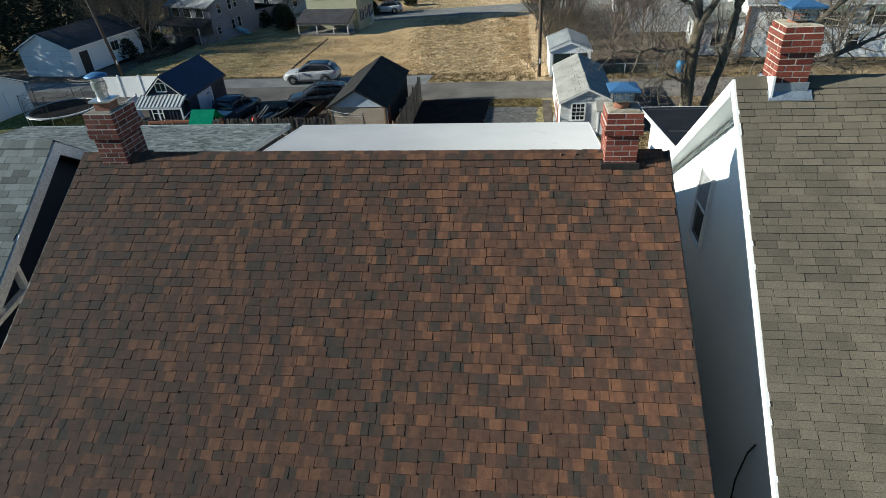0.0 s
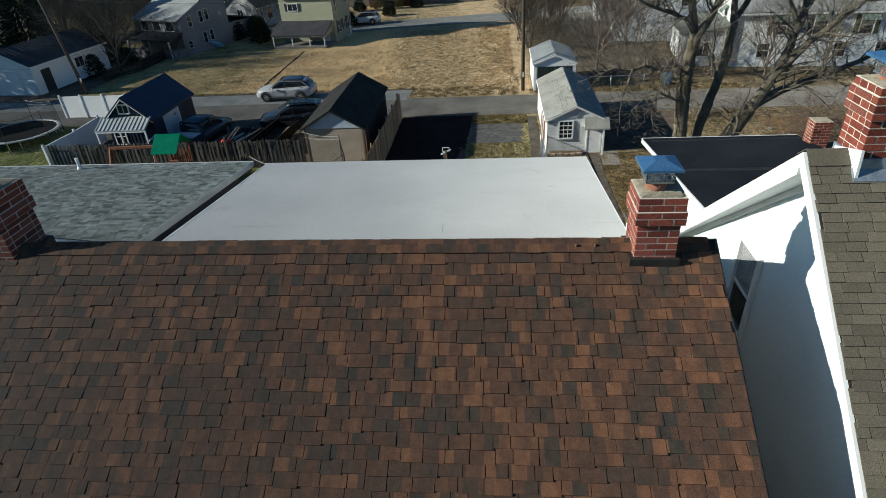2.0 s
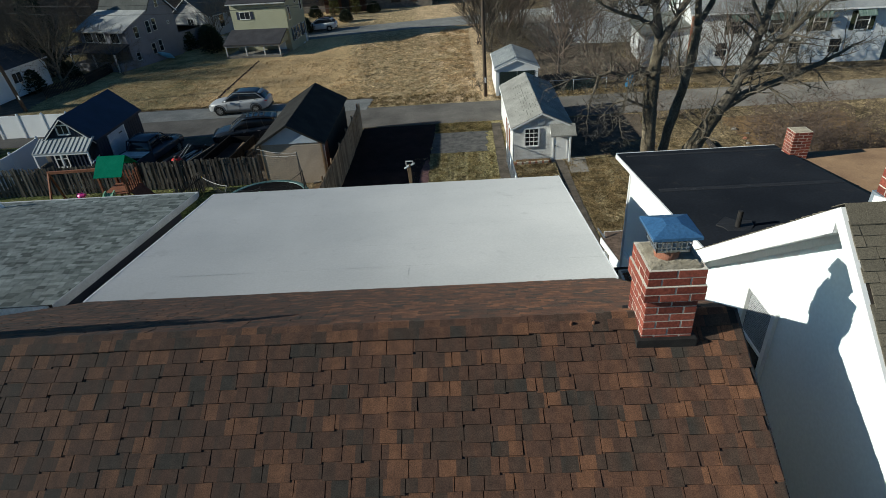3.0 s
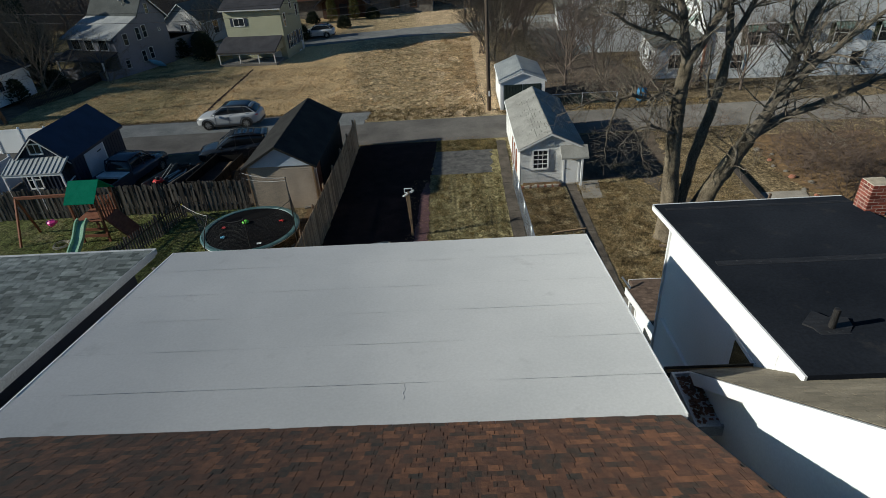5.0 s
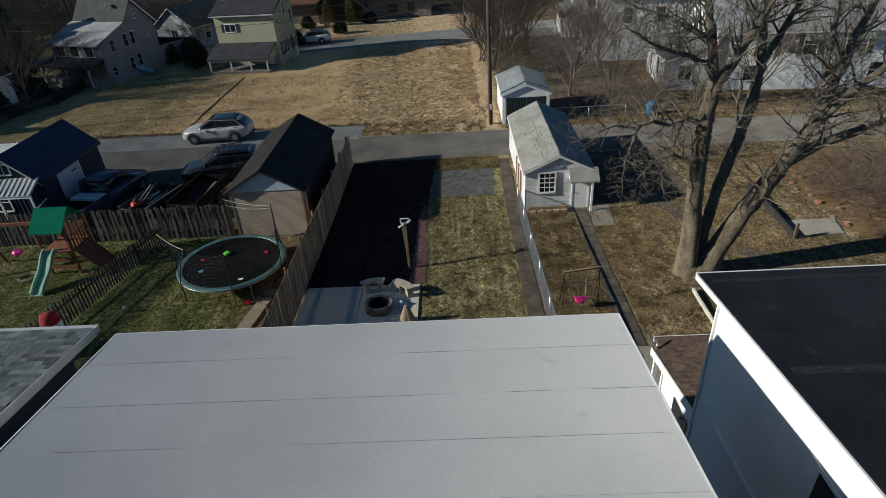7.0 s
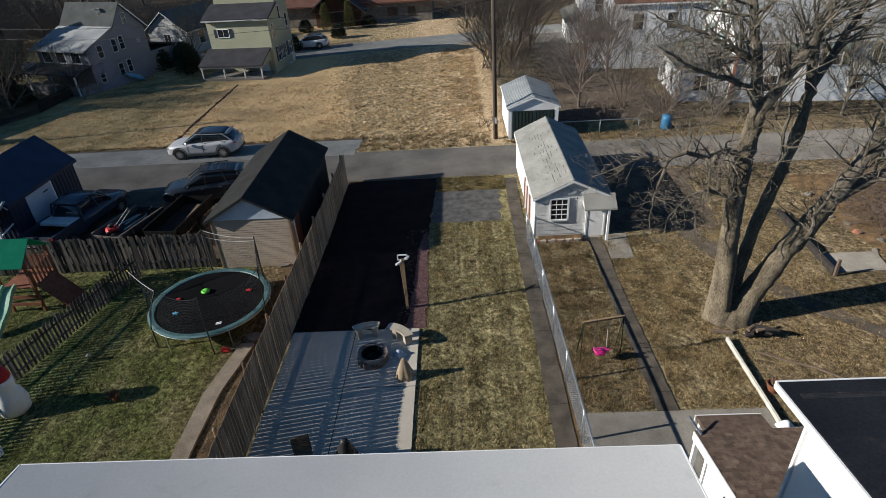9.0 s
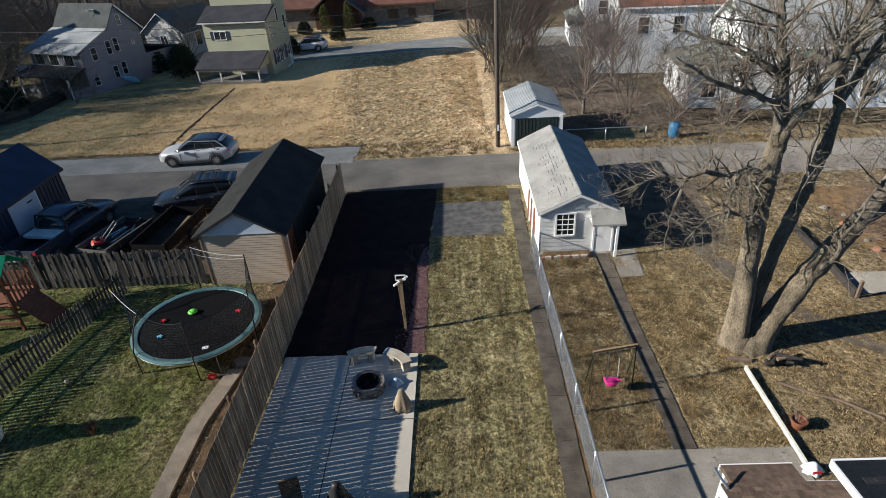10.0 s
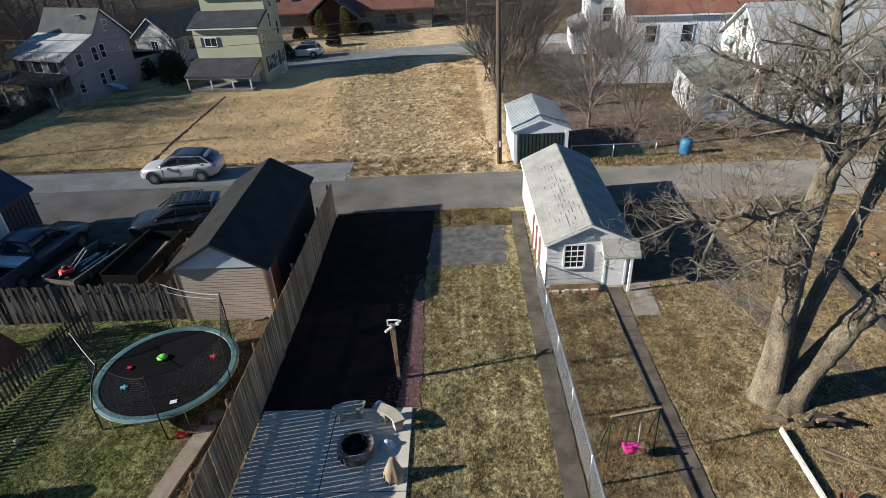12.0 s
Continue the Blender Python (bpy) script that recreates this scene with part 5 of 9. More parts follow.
def wire_fence(x, y0, y1, h, label, x1=None, net=None):
    """Chain-link: tube posts, a top rail and a net of bent wires."""
    x1 = x if x1 is None else x1
    f = thing("chain_link_fence", (x + x1) / 2, (y0 + y1) / 2, gz((y0 + y1) / 2), label, "fence")
    length = math.hypot(x1 - x, y1 - y0)
    n = max(2, round(length / 2.4))

    def at(t, z):
        yy = y0 + (y1 - y0) * t
        return Vector((x + (x1 - x) * t, yy, gz(yy) + z))
    for i in range(n + 1):
        tube("post", [at(i / n, 0.0), at(i / n, h + 0.05)], 0.036, M["steel"], f, 8)
    tube("top_rail", [at(k / 8, h) for k in range(9)], 0.03, M["steel"], f, 6)
    v, faces = [], []
    s = 0.085
    rows = int(h / s)
    cols = int(length / s)
    for i in range(-rows, cols):
        for sgn in (1, -1):
            p0 = i if sgn == 1 else i + rows
            a, b = p0 / cols, (p0 + sgn * rows) / cols
            z0, z1 = 0.02, h - 0.01
            if max(a, b) < 0 or min(a, b) > 1:
                continue
            def cut(t):
                return z0 + (z1 - z0) * ((t - a) / (b - a))
            ta, tb = min(max(a, 0), 1), min(max(b, 0), 1)
            if abs(ta - tb) < 1e-6:
                continue
            tube_arrays([at(ta, cut(ta)), at((ta + tb) / 2, cut((ta + tb) / 2)), at(tb, cut(tb))], [0.0035] * 3, 3, v, faces, False)
    tagged(raw("wire_net", v, faces, net or M["wire"], f), kind="stuff")


def vinyl_fence():
    f = thing("vinyl_fence", -28.4, 33, gz(33), "white vinyl panel fence with square posts", "fence")
    h = 1.75
    runs = ([(-26.7, 26.0), (-26.7, 29.0), (-26.8, 31.8)], [(-27.9, 37.1), (-29.8, 37.2), (-31.7, 37.25), (-33.5, 37.3)])
    for pts in runs:
        for (ax, ay), (bx, by) in zip(pts, pts[1:]):
            part("panel", beam(B(), (ax, ay, gz(ay) + h / 2), (bx, by, gz(by) + h / 2), 0.045, h - 0.1), M["vinyl"], f)
            part("rail", beam(B(), (ax, ay, gz(ay) + h - 0.05), (bx, by, gz(by) + h - 0.05), 0.06, 0.1), M["vinyl"], f)
        for x, y in pts:
            post = part("post", box(B(), x - 0.065, x + 0.065, y - 0.065, y + 0.065, gz(y), gz(y) + h + 0.08), M["vinyl"], f)
            part("post_cap", lathe(B(), [(0.105, gz(y) + h + 0.08), (0.105, gz(y) + h + 0.1), (0.01, gz(y) + h + 0.17)], x, y, 4), M["vinyl"], post)



privacy_fence()
stockade_fence()
picket_fence()
wire_fence(3.78, 13.2, 27.7, 1.22, "galvanised chain-link fence beside the garden path", 3.62)
wire_fence(7.5, 41.5, 41.5001, 0.85, "green chain-link fence along the lane", 12.6, M["greenwire"])
vinyl_fence()


# ---- sheds and garages ----
def gabled(name, label, category, x0, x1, y0, y1, zb, ze, rise, wall, roof, over=0.2, turn=0.0, along="y", gable=None, lap=0.0, roof_label="", trim=None, ridge=None):
    """A gabled building: body, two roof slopes and trim; the ridge runs along x or y. Returns the thing."""
    t = thing(name, (x0 + x1) / 2, (y0 + y1) / 2, zb, label, category, turn=turn)
    cx, cy = (x0 + x1) / 2, (y0 + y1) / 2
    X0, X1, Y0, Y1 = x0 - cx, x1 - cx, y0 - cy, y1 - cy
    he, hr = ze - zb, ze - zb + rise
    if along == "y":
        mid = (ridge - cx) if ridge is not None else 0.0
        part("wall", prism(B(), [(X0, 0), (X1, 0), (X1, he), (mid, hr), (X0, he)], 1, Y0, Y1), wall, t, local=True)
        for a, s in ((X0, -1), (X1, 1)):
            k = rise / abs(a - mid)
            oz = he - over * k
            poly = [(a + s * over, oz + 0.02), (a + s * over, oz + 0.12), (mid, hr + 0.12), (mid, hr + 0.02)]
            part("roof_slope", prism(B(), poly, 1, Y0 - over, Y1 + over), roof, t, roof_label, local=True)
            if trim:
                for yy in (Y0 - over - 0.02, Y1 + over):
                    part("barge_board", prism(B(), [(p, q - 0.03) for p, q in poly], 1, yy, yy + 0.02), trim, t, local=True)
                part("fascia", box(B(), min(a + s * over, a + s * (over + 0.02)), max(a + s * over, a + s * (over + 0.02)), Y0 - over, Y1 + over, oz - 0.03, oz + 0.1), trim, t, local=True)
        if lap:
            part("siding", laps(B(), "y", Y0, X0, X1, 0.0, lambda c: he + rise * (1 - (abs(c - mid) / (abs(X0 - mid) if c < mid else abs(X1 - mid)))), lap, -1, 0.016), gable or wall, t, local=True)
            for a, s in ((X0, -1), (X1, 1)):
                part("siding", laps(B(), "x", a, Y0, Y1, 0.0, lambda c: he, lap, s, 0.016), wall, t, local=True)
    else:
        part("wall", prism(B(), [(Y0, 0), (Y1, 0), (Y1, he), (0, hr), (Y0, he)], 0, X0, X1), wall, t, local=True)
        for a, s in ((Y0, -1), (Y1, 1)):
            k = rise / abs(a)
            oz = he - over * k
            poly = [(a + s * over, oz + 0.02), (a + s * over, oz + 0.12), (0, hr + 0.12), (0, hr + 0.02)]
            part("roof_slope", prism(B(), poly, 0, X0 - over, X1 + over), roof, t, roof_label, local=True)
            if trim:
                for xx in (X0 - over - 0.02, X1 + over):
                    part("barge_board", prism(B(), [(p, q - 0.03) for p, q in poly], 0, xx, xx + 0.02), trim, t, local=True)
                part("fascia", box(B(), X0 - over, X1 + over, min(a + s * over, a + s * (over + 0.02)), max(a + s * over, a + s * (over + 0.02)), oz - 0.03, oz + 0.1), trim, t, local=True)
        if lap:
            part("siding", laps(B(), "x", X1, Y0, Y1, 0.0, lambda c: he + rise * (1 - abs(c / Y0)), lap, 1, 0.016), wall, t, local=True)
            part("siding", laps(B(), "x", X0, Y0, Y1, 0.0, lambda c: he + rise * (1 - abs(c / Y0)), lap, -1, 0.016), wall, t, local=True)
            part("siding", laps(B(), "y", Y0, X0, X1, 0.0, lambda c: he, lap, -1, 0.016), wall, t, local=True)
    return t


def in_frame(t, fn):
    """Runs fn with the thing's own frame taken as the world, for parts built near its origin."""
    keep = WORLD[t]
    WORLD[t] = Matrix()
    fn()
    WORLD[t] = keep


def white_shed():
    zb = -0.42
    t = gabled("garden_shed", "white clapboard garden shed with pale worn roof", "shed", 3.98, 7.25, 27.75, 36.2, zb, 1.62, 0.78, M["whiteold"], M["shedroof"], 0.13, 0.0, "y", None, 0.2, "pale worn shingle roof", M["white"])

    def more():
        y = -4.24
        fx = lambda x: x - 5.615
        window(t, "y", y - 0.016, fx(4.68), fx(5.42), 0.98, 1.98, -1, M["white"], 3, 4)
        # louvred vent in the gable
        vent = part("vent", box(B(), fx(5.42), fx(5.78), y - 0.035, y - 0.012, 2.2, 2.5), M["white"], t)
        for i in range(5):
            part("louvre", box(B(), fx(5.44), fx(5.76), y - 0.045, y - 0.036, 2.225 + i * 0.053, 2.25 + i * 0.053), M["greymetal"], vent)
        # door under a little shingled hood
        d = part("door", box(B(), fx(6.34), fx(7.08), y - 0.05, y - 0.014, 0.05, 1.72), M["white"], t, "white panelled shed door")
        for x in (6.26, 7.08):
            part("door_frame", box(B(), fx(x), fx(x + 0.08), y - 0.07, y - 0.014, 0.03, 1.8), M["white"], d)
        part("door_knob", lathe(B(), [(0.02, 0.88), (0.035, 0.9), (0.02, 0.93)], fx(6.42), y - 0.075, 8), M["plastic"], d)
        part("hood", prism(B(), [(y - 0.012, 2.12), (y - 0.012, 2.2), (y - 0.62, 1.72), (y - 0.62, 1.64)], 0, fx(6.08), fx(7.5)), M["shedroof"], t, "small shingled door hood")
        for x in (6.12, 7.42):
            part("hood_cheek", prism(B(), [(y - 0.014, 1.66), (y - 0.014, 2.11), (y - 0.58, 1.65)], 0, fx(x), fx(x + 0.05)), M["white"], t)
        part("door_step", box(B(), fx(6.2), fx(7.2), y - 0.5, y - 0.02, 0.0, 0.06), M["concrete"], t)
        part("side_post", box(B(), fx(7.12), fx(7.22), y - 0.6, y - 0.5, 0.0, 1.66), M["white"], t)
        # dark moss in short streaks along the courses of the sunny slope
        rnd = random.Random(2)
        for i in range(70):
            xx, yy = -0.55 + rnd.gauss(0, 0.24), rnd.uniform(-3.9, 2.6)
            xx = round(xx / 0.14) * 0.14 - 0.02
            if not -1.5 < xx < -0.08:
                continue
            z = 2.04 + 0.78 * (1 + xx / 1.635) + 0.126
            part("moss_streak", box(B(), -0.016, 0.016, -rnd.uniform(0.06, 0.2), rnd.uniform(0.06, 0.2), 0.0, 0.008, pose(xx, yy, z, 0, -25.5, 0)), M["moss"], t)
        # courses of shingles seen on both slopes
        for s in (-1, 1):
            for i in range(12):
                xx = s * (0.1 + i * 0.14)
                z = 2.04 + 0.78 * (1 - abs(xx) / 1.635) + 0.118
                part("shingle_course", box(B(), -0.075, 0.075, -4.37, 4.37, -0.002, 0.008, pose(xx, 0, z, 0, s * 27.2, 0)), M["shedroof"], t)
    in_frame(t, more)
    # red barn-like boards stacked against the long side
    for i in range(5):
        part("leaning_board", beam(B(), (3.9, 29.2 + i * 0.5, zb + 0.1), (3.95, 29.35 + i * 0.5, zb + 1.5), 0.1, 0.03), M["clay"] if i % 2 == 0 else M["white"], t)


white_shed()


def flower_bed():
    b = thing("raised_bed", 5.1, 27.45, gz(27.4), "low stone-edged bed of dead plants by shed", "flower bed")
    part("soil", box(B(), 4.15, 6.15, 27.25, 27.7, gz(27.4) - 0.02, gz(27.4) + 0.1), M["leaves"], b)
    rnd = random.Random(3)
    for i in range(16):
        x = 4.1 + i * 0.13
        bm = box(B(), -0.075, 0.075, -0.05, 0.05, 0, rnd.uniform(0.1, 0.18), pose(x, 27.2, gz(27.2), 0, 0, rnd.uniform(-15, 15)))
        part("stone", bm, M["stone"] if i % 3 else M["clay"], b)


flower_bed()


def metal_shed():
    t = gabled("metal_shed", "white metal shed with ribbed roof and green doors", "shed", 3.95, 7.2, 41.15, 46.3, -0.52, 1.5, 0.62, M["white"], M["greymetal"], 0.1, 0.0, "y", None, 0.0, "ribbed grey metal roof", M["white"])

    def more():
        y = -2.575
        dk = stuff_mat("dark_green_metal", (0.022, 0.035, 0.03), (0.04, 0.055, 0.048), 1, 30, 0.5, 0.1)
        for a, b in ((-1.35, -0.02), (0.02, 1.35)):
            d = part("door", box(B(), a, b, y - 0.04, y - 0.005, 0.05, 1.85), dk, t, "dark green sheet-metal door")
            for i in range(6):
                x = a + 0.12 + i * 0.22
                part("rib", box(B(), x - 0.015, x + 0.015, y - 0.055, y - 0.041, 0.08, 1.82), dk, d)
        for x in (-1.62, 1.42):
            part("corner_panel", box(B(), x, x + 0.2, y - 0.03, y - 0.004, 0.0, 1.98), M["white"], t)
        for s in (-1, 1):
            for i in range(22):
                yy = -2.6 + i * 0.245
                bm = B()
                beam(bm, (s * 0.04, yy, 2.02 + 0.62 + 0.125), (s * 1.7, yy, 2.02 + 0.62 * (1 - 1.7 / 1.625) + 0.125), 0.05, 0.03)
                part("roof_rib", bm, M["greymetal"], t)
    in_frame(t, more)


metal_shed()


def dark_garage():
    t = gabled("garage", "tan-sided garage with black shingle roof", "garage", -10.15, -6.75, 26.15, 34.0, gz(28), 2.1, 0.98, M["tan"], M["blackroof"], 0.22, 0.0, "y", M["tan"], 0.115, "matt black shingle roof")

    def more():
        y = -3.93
        # pale boarded gable above the siding
        part("gable_board", prism(B(), [(-1.62, 2.48), (1.62, 2.48), (0.0, 3.44)], 1, y - 0.04, y - 0.018), M["paleblue"], t, "pale blue weathered gable board")
        # dark overlay on the side away from the sun, painting in the wall's shade
        part("side_cladding", box(B(), 1.722, 1.75, -2.4, 3.9, 0.0, 2.4), M["darkwood"], t, "dark overlay standing in for shade on the tan side wall")
        part("side_door", box(B(), 1.705, 1.735, -3.3, -2.45, 0.05, 2.05), M["cedar"], t, "faded red side door")
        part("side_door_frame", box(B(), 1.702, 1.73, -3.42, -3.31, 0.05, 2.15), M["white"], t)
        part("corner_trim", box(B(), 1.66, 1.74, y - 0.03, y + 0.06, 0.0, 2.45), M["timber"], t)
        part("corner_trim", box(B(), -1.74, -1.66, y - 0.03, y + 0.06, 0.0, 2.45), M["timber"], t)
        rnd = random.Random(6)
        k = 0.98 / 1.7
        for s in (-1, 1):
            for i in range(14):
                xx = s * (0.09 + i * 0.14)
                z = 2.5 + 0.98 * (1 - abs(xx) / 1.7) + 0.118
                part("shingle_course", box(B(), -0.075, 0.075, -4.14, 4.14, -0.003, 0.004, pose(xx, 0, z, 0, s * 30.0, 0)), M["blackroof"], t)
    in_frame(t, more)


dark_garage()


def navy_shed():
    t = gabled("blue_shed", "navy board shed with white trim and lean-to", "shed", -24.0, -20.9, 28.7, 34.2, -0.4, 2.12, 1.36, M["navy"], M["navyroof"], 0.16, 0.0, "y", None, 0.0, "dark navy roof", M["navy"])

    def more():
        y = -2.75
        window(t, "y", y - 0.004, -0.45, 0.2, 2.95, 3.45, -1, M["white"], 2, 1)
        for i in range(13):
            x = -1.5 + i * 0.25
            top = 2.5 + 1.36 * (1 - abs(x) / 1.55) - 0.05
            part("batten", box(B(), x - 0.018, x + 0.018, y - 0.025, y - 0.004, 0.0, min(top, 2.9) if abs(x + 0.12) < 0.45 else top), M["navy"], t)
        for i in range(20):
            yy = -2.7 + i * 0.283
            if not -1.6 < yy < 0.5:
                part("batten", box(B(), 1.554, 1.58, yy - 0.018, yy + 0.018, 0.0, 2.45), M["navy"], t)
        for s in (-1, 1):
            part("rake_trim", beam(B(), (s * 1.7, y - 0.19, 2.33), (0.0, y - 0.19, 3.85), 0.03, 0.05), M["whiteold"], t, "thin white trim under the roof edge")
        # lean-to porch with ribbed roof
        lean = part("lean_to_roof", prism(B(), [(y - 0.03, 2.68), (y - 0.03, 2.73), (y - 1.15, 2.2), (y - 1.15, 2.15)], 0, -1.75, 1.62), M["greymetal"], t, "ribbed grey metal lean-to roof")
        for i in range(13):
            x = -1.68 + i * 0.27
            part("rib", beam(B(), (x, y - 0.05, 2.735), (x, y - 1.15, 2.225), 0.05, 0.035), M["palemetalrib"] if i % 2 else M["greymetal"], lean)
        part("lean_to_beam", box(B(), -1.73, 1.6, y - 1.13, y - 1.04, 2.04, 2.145), M["white"], t)
        for x in (-1.68, -0.1, 1.55):
            part("lean_to_post", box(B(), x - 0.045, x + 0.045, y - 1.13, y - 1.04, 0, 2.04), M["white"], t)
        part("lean_to_brace", beam(B(), (1.56, y - 1.05, 1.4), (1.56, y - 0.1, 1.55), 0.05), M["white"], t)
        part("lean_to_brace", beam(B(), (1.56, y - 1.05, 0.7), (1.56, y - 0.1, 0.85), 0.05), M["white"], t)
        window(t, "y", y - 0.004, -1.25, -0.55, 0.9, 1.9, -1, M["white"], 1, 2)
        # white door on the side wall
        d = part("door", box(B(), 1.585, 1.63, -1.55, 0.42, 0.05, 2.35), M["paledoor"], t, "pale blue-white plank door on side wall")
        part("door_brace", beam(B(), (1.64, -1.5, 0.15), (1.64, 0.35, 1.1), 0.1, 0.02), M["paledoor"], d)
        part("door_trim", box(B(), 1.585, 1.64, 0.425, 0.52, 0.05, 2.45), M["white"], d)
        part("hinge", box(B(), 1.632, 1.645, -0.3, 0.1, 1.95, 2.02), M["plastic"], d)
    in_frame(t, more)


M["paledoor"] = stuff_mat("pale_painted_door", (0.42, 0.46, 0.52), (0.52, 0.55, 0.6), 1, 30, 0.55, 0.08)
M["palemetalrib"] = stuff_mat("dull_zinc", (0.25, 0.27, 0.28), (0.36, 0.38, 0.385), 2, 30, 0.55, 0.08, 0.3)
navy_shed()


def white_garage():
    t = gabled("detached_garage", "white siding garage with dark ribbed roof", "garage", -47.0, -41.0, 45.4, 55.4, -0.7, 1.95, 1.35, M["vinyl"], M["slate"], 0.25, -6.0, "y", None, 0.0, "dark grey roof", M["white"])

    def more():
        y = -5.0
        d = part("garage_door", box(B(), -1.5, 1.5, y - 0.04, y - 0.005, 0.0, 2.2), M["white"], t, "white overhead garage door")
        for i in range(4):
            part("door_panel", box(B(), -1.45, 1.45, y - 0.055, y - 0.041, 0.06 + i * 0.54, 0.55 + i * 0.54), M["white"], d)
        part("side_door", box(B(), 3.004, 3.04, -4.0, -2.9, 0.02, 2.1), M["plastic"], t, "dark side doorway")
        window(t, "x", 3.004, 0.4, 1.5, 1.2, 2.1, 1, M["white"], 2, 1)
        for s in (-1, 1):
            for i in range(24):
                yy = -5.2 + i * 0.45
                part("roof_rib", beam(B(), (0.05 * s, yy, 4.13), (3.22 * s, yy, 2.69), 0.05, 0.03), M["slate"], t)
        for i in range(11):
            z = 0.12 + i * 0.23
            part("siding_board", box(B(), -3.0, 3.0, y - 0.018, y - 0.004, z, z + 0.012), M["greymetal"], t)
    in_frame(t, more)


white_garage()


def red_roof_shed():
    t = gabled("workshop", "white workshop with dark red ribbed roof", "shed", -45.5, -38.4, 29.6, 35.0, -0.4, 1.75, 1.25, M["vinyl"], M["brownroof"], 0.25, -5.0, "x", None, 0.0, "dark red-brown ribbed metal roof", M["white"])

    def more():
        window(t, "x", 3.554, -1.5, -0.7, 0.9, 1.6, 1, M["white"], 2, 2)
        part("door", box(B(), 3.554, 3.59, 0.6, 1.5, 0.02, 2.0), M["vinyl"], t)
        for s in (-1, 1):
            for i in range(22):
                x = -3.6 + i * 0.345
                part("roof_rib", beam(B(), (x, 0.04 * s, 3.53), (x, 2.9 * s, 2.18), 0.05, 0.03), M["brownroof"], t)
    in_frame(t, more)


M["brownroof"] = stuff_mat("dark_red_metal_roof", (0.05, 0.016, 0.014), (0.085, 0.032, 0.028), 0.8, 30, 0.6, 0.15)
red_roof_shed()

# ---- vehicles ----
def loft(bm, sections, sides=16, power=3.2):
    """A shell through sections (x, z_low, z_high, half width), each a rounded rectangle."""
    rings = []
    for x, z0, z1, hw in sections:
        ring = []
        for k in range(sides):
            a = 2 * math.pi * (k + 0.5) / sides
            c, s = math.cos(a), math.sin(a)
            r = (abs(c) ** power + abs(s) ** power) ** (-1 / power)
            ring.append(bm.verts.new((x, c * r * hw, (z0 + z1) / 2 + s * r * (z1 - z0) / 2)))
        rings.append(ring)
    for a, b in zip(rings, rings[1:]):
        for k in range(sides):
            j = (k + 1) % sides
            bm.faces.new((a[k], b[k], b[j], a[j]))
    bm.faces.new(rings[0]), bm.faces.new(rings[-1][::-1])
    bmesh.ops.recalc_face_normals(bm, faces=bm.faces)
    return bm


def wheels(car, xs, half, r, rim_mat):
    for x in xs:
        for s in (-1, 1):
            w = 0.23
            bm = lathe(B(), [(r * 0.62, -w / 2), (r * 0.93, -w / 2), (r, -w / 2 + 0.04), (r, w / 2 - 0.04), (r * 0.93, w / 2), (r * 0.62, w / 2)], 0, 0, 24)
            bmesh.ops.transform(bm, matrix=pose(x, s * (half - 0.1), r, 90, 0, 0), verts=bm.verts)
            wh = part("wheel", bm, M["tyre"], car, local=True, smooth=False)
            o = s * (half - 0.1 + w / 2 - 0.02)
            bm = lathe(B(), [(r * 0.64, -0.02), (r * 0.64, 0.02), (r * 0.56, 0.012)], 0, 0, 24)
            bmesh.ops.transform(bm, matrix=pose(x, o, r, 90, 0, 0), verts=bm.verts)
            part("rim_disc", bm, M["plastic"], wh, local=True)
            for k in range(9):
                a = 2 * math.pi * k / 9
                bm = B()
                yo = o + s * 0.025
                beam(bm, (x, yo, r), (x + math.cos(a) * r * 0.62, yo, r + math.sin(a) * r * 0.62), 0.06, 0.02, (0, 1, 0))
                part("spoke", bm, rim_mat, wh, local=True)
            bm = lathe(B(), [(0.07, -0.02), (0.07, 0.035), (0.03, 0.045)], 0, 0, 12)
            bmesh.ops.transform(bm, matrix=pose(x, o, r, -90 * s, 0, 0), verts=bm.verts)
            part("hub", bm, rim_mat, wh, local=True)


def arch(car, xs, half, r):
    for x in xs:
        for s in (-1, 1):
            bm = B()
            n = 12
            for k in range(n):
                a0, a1 = math.pi * k / n, math.pi * (k + 1) / n
                pts = []
                for a in (a0, a1):
                    for q in (r * 1.08, r * 1.22):
                        pts.append((x + math.cos(a) * q, r + math.sin(a) * q))
                p = [bm.verts.new((px, s * (half + 0.004), pz)) for px, pz in (pts[0], pts[1], pts[3], pts[2])]
                q = [bm.verts.new((px, s * (half - 0.12), pz)) for px, pz in (pts[0], pts[1], pts[3], pts[2])]
                bm.faces.new(p), bm.faces.new(q[::-1])
                for i in range(4):
                    k2 = (i + 1) % 4
                    bm.faces.new((p[i], q[i], q[k2], p[k2]))
            bmesh.ops.remove_doubles(bm, verts=bm.verts, dist=0.001)
            bmesh.ops.recalc_face_normals(bm, faces=bm.faces)
            part("wheel_arch", bm, M["plastic"], car, local=True)


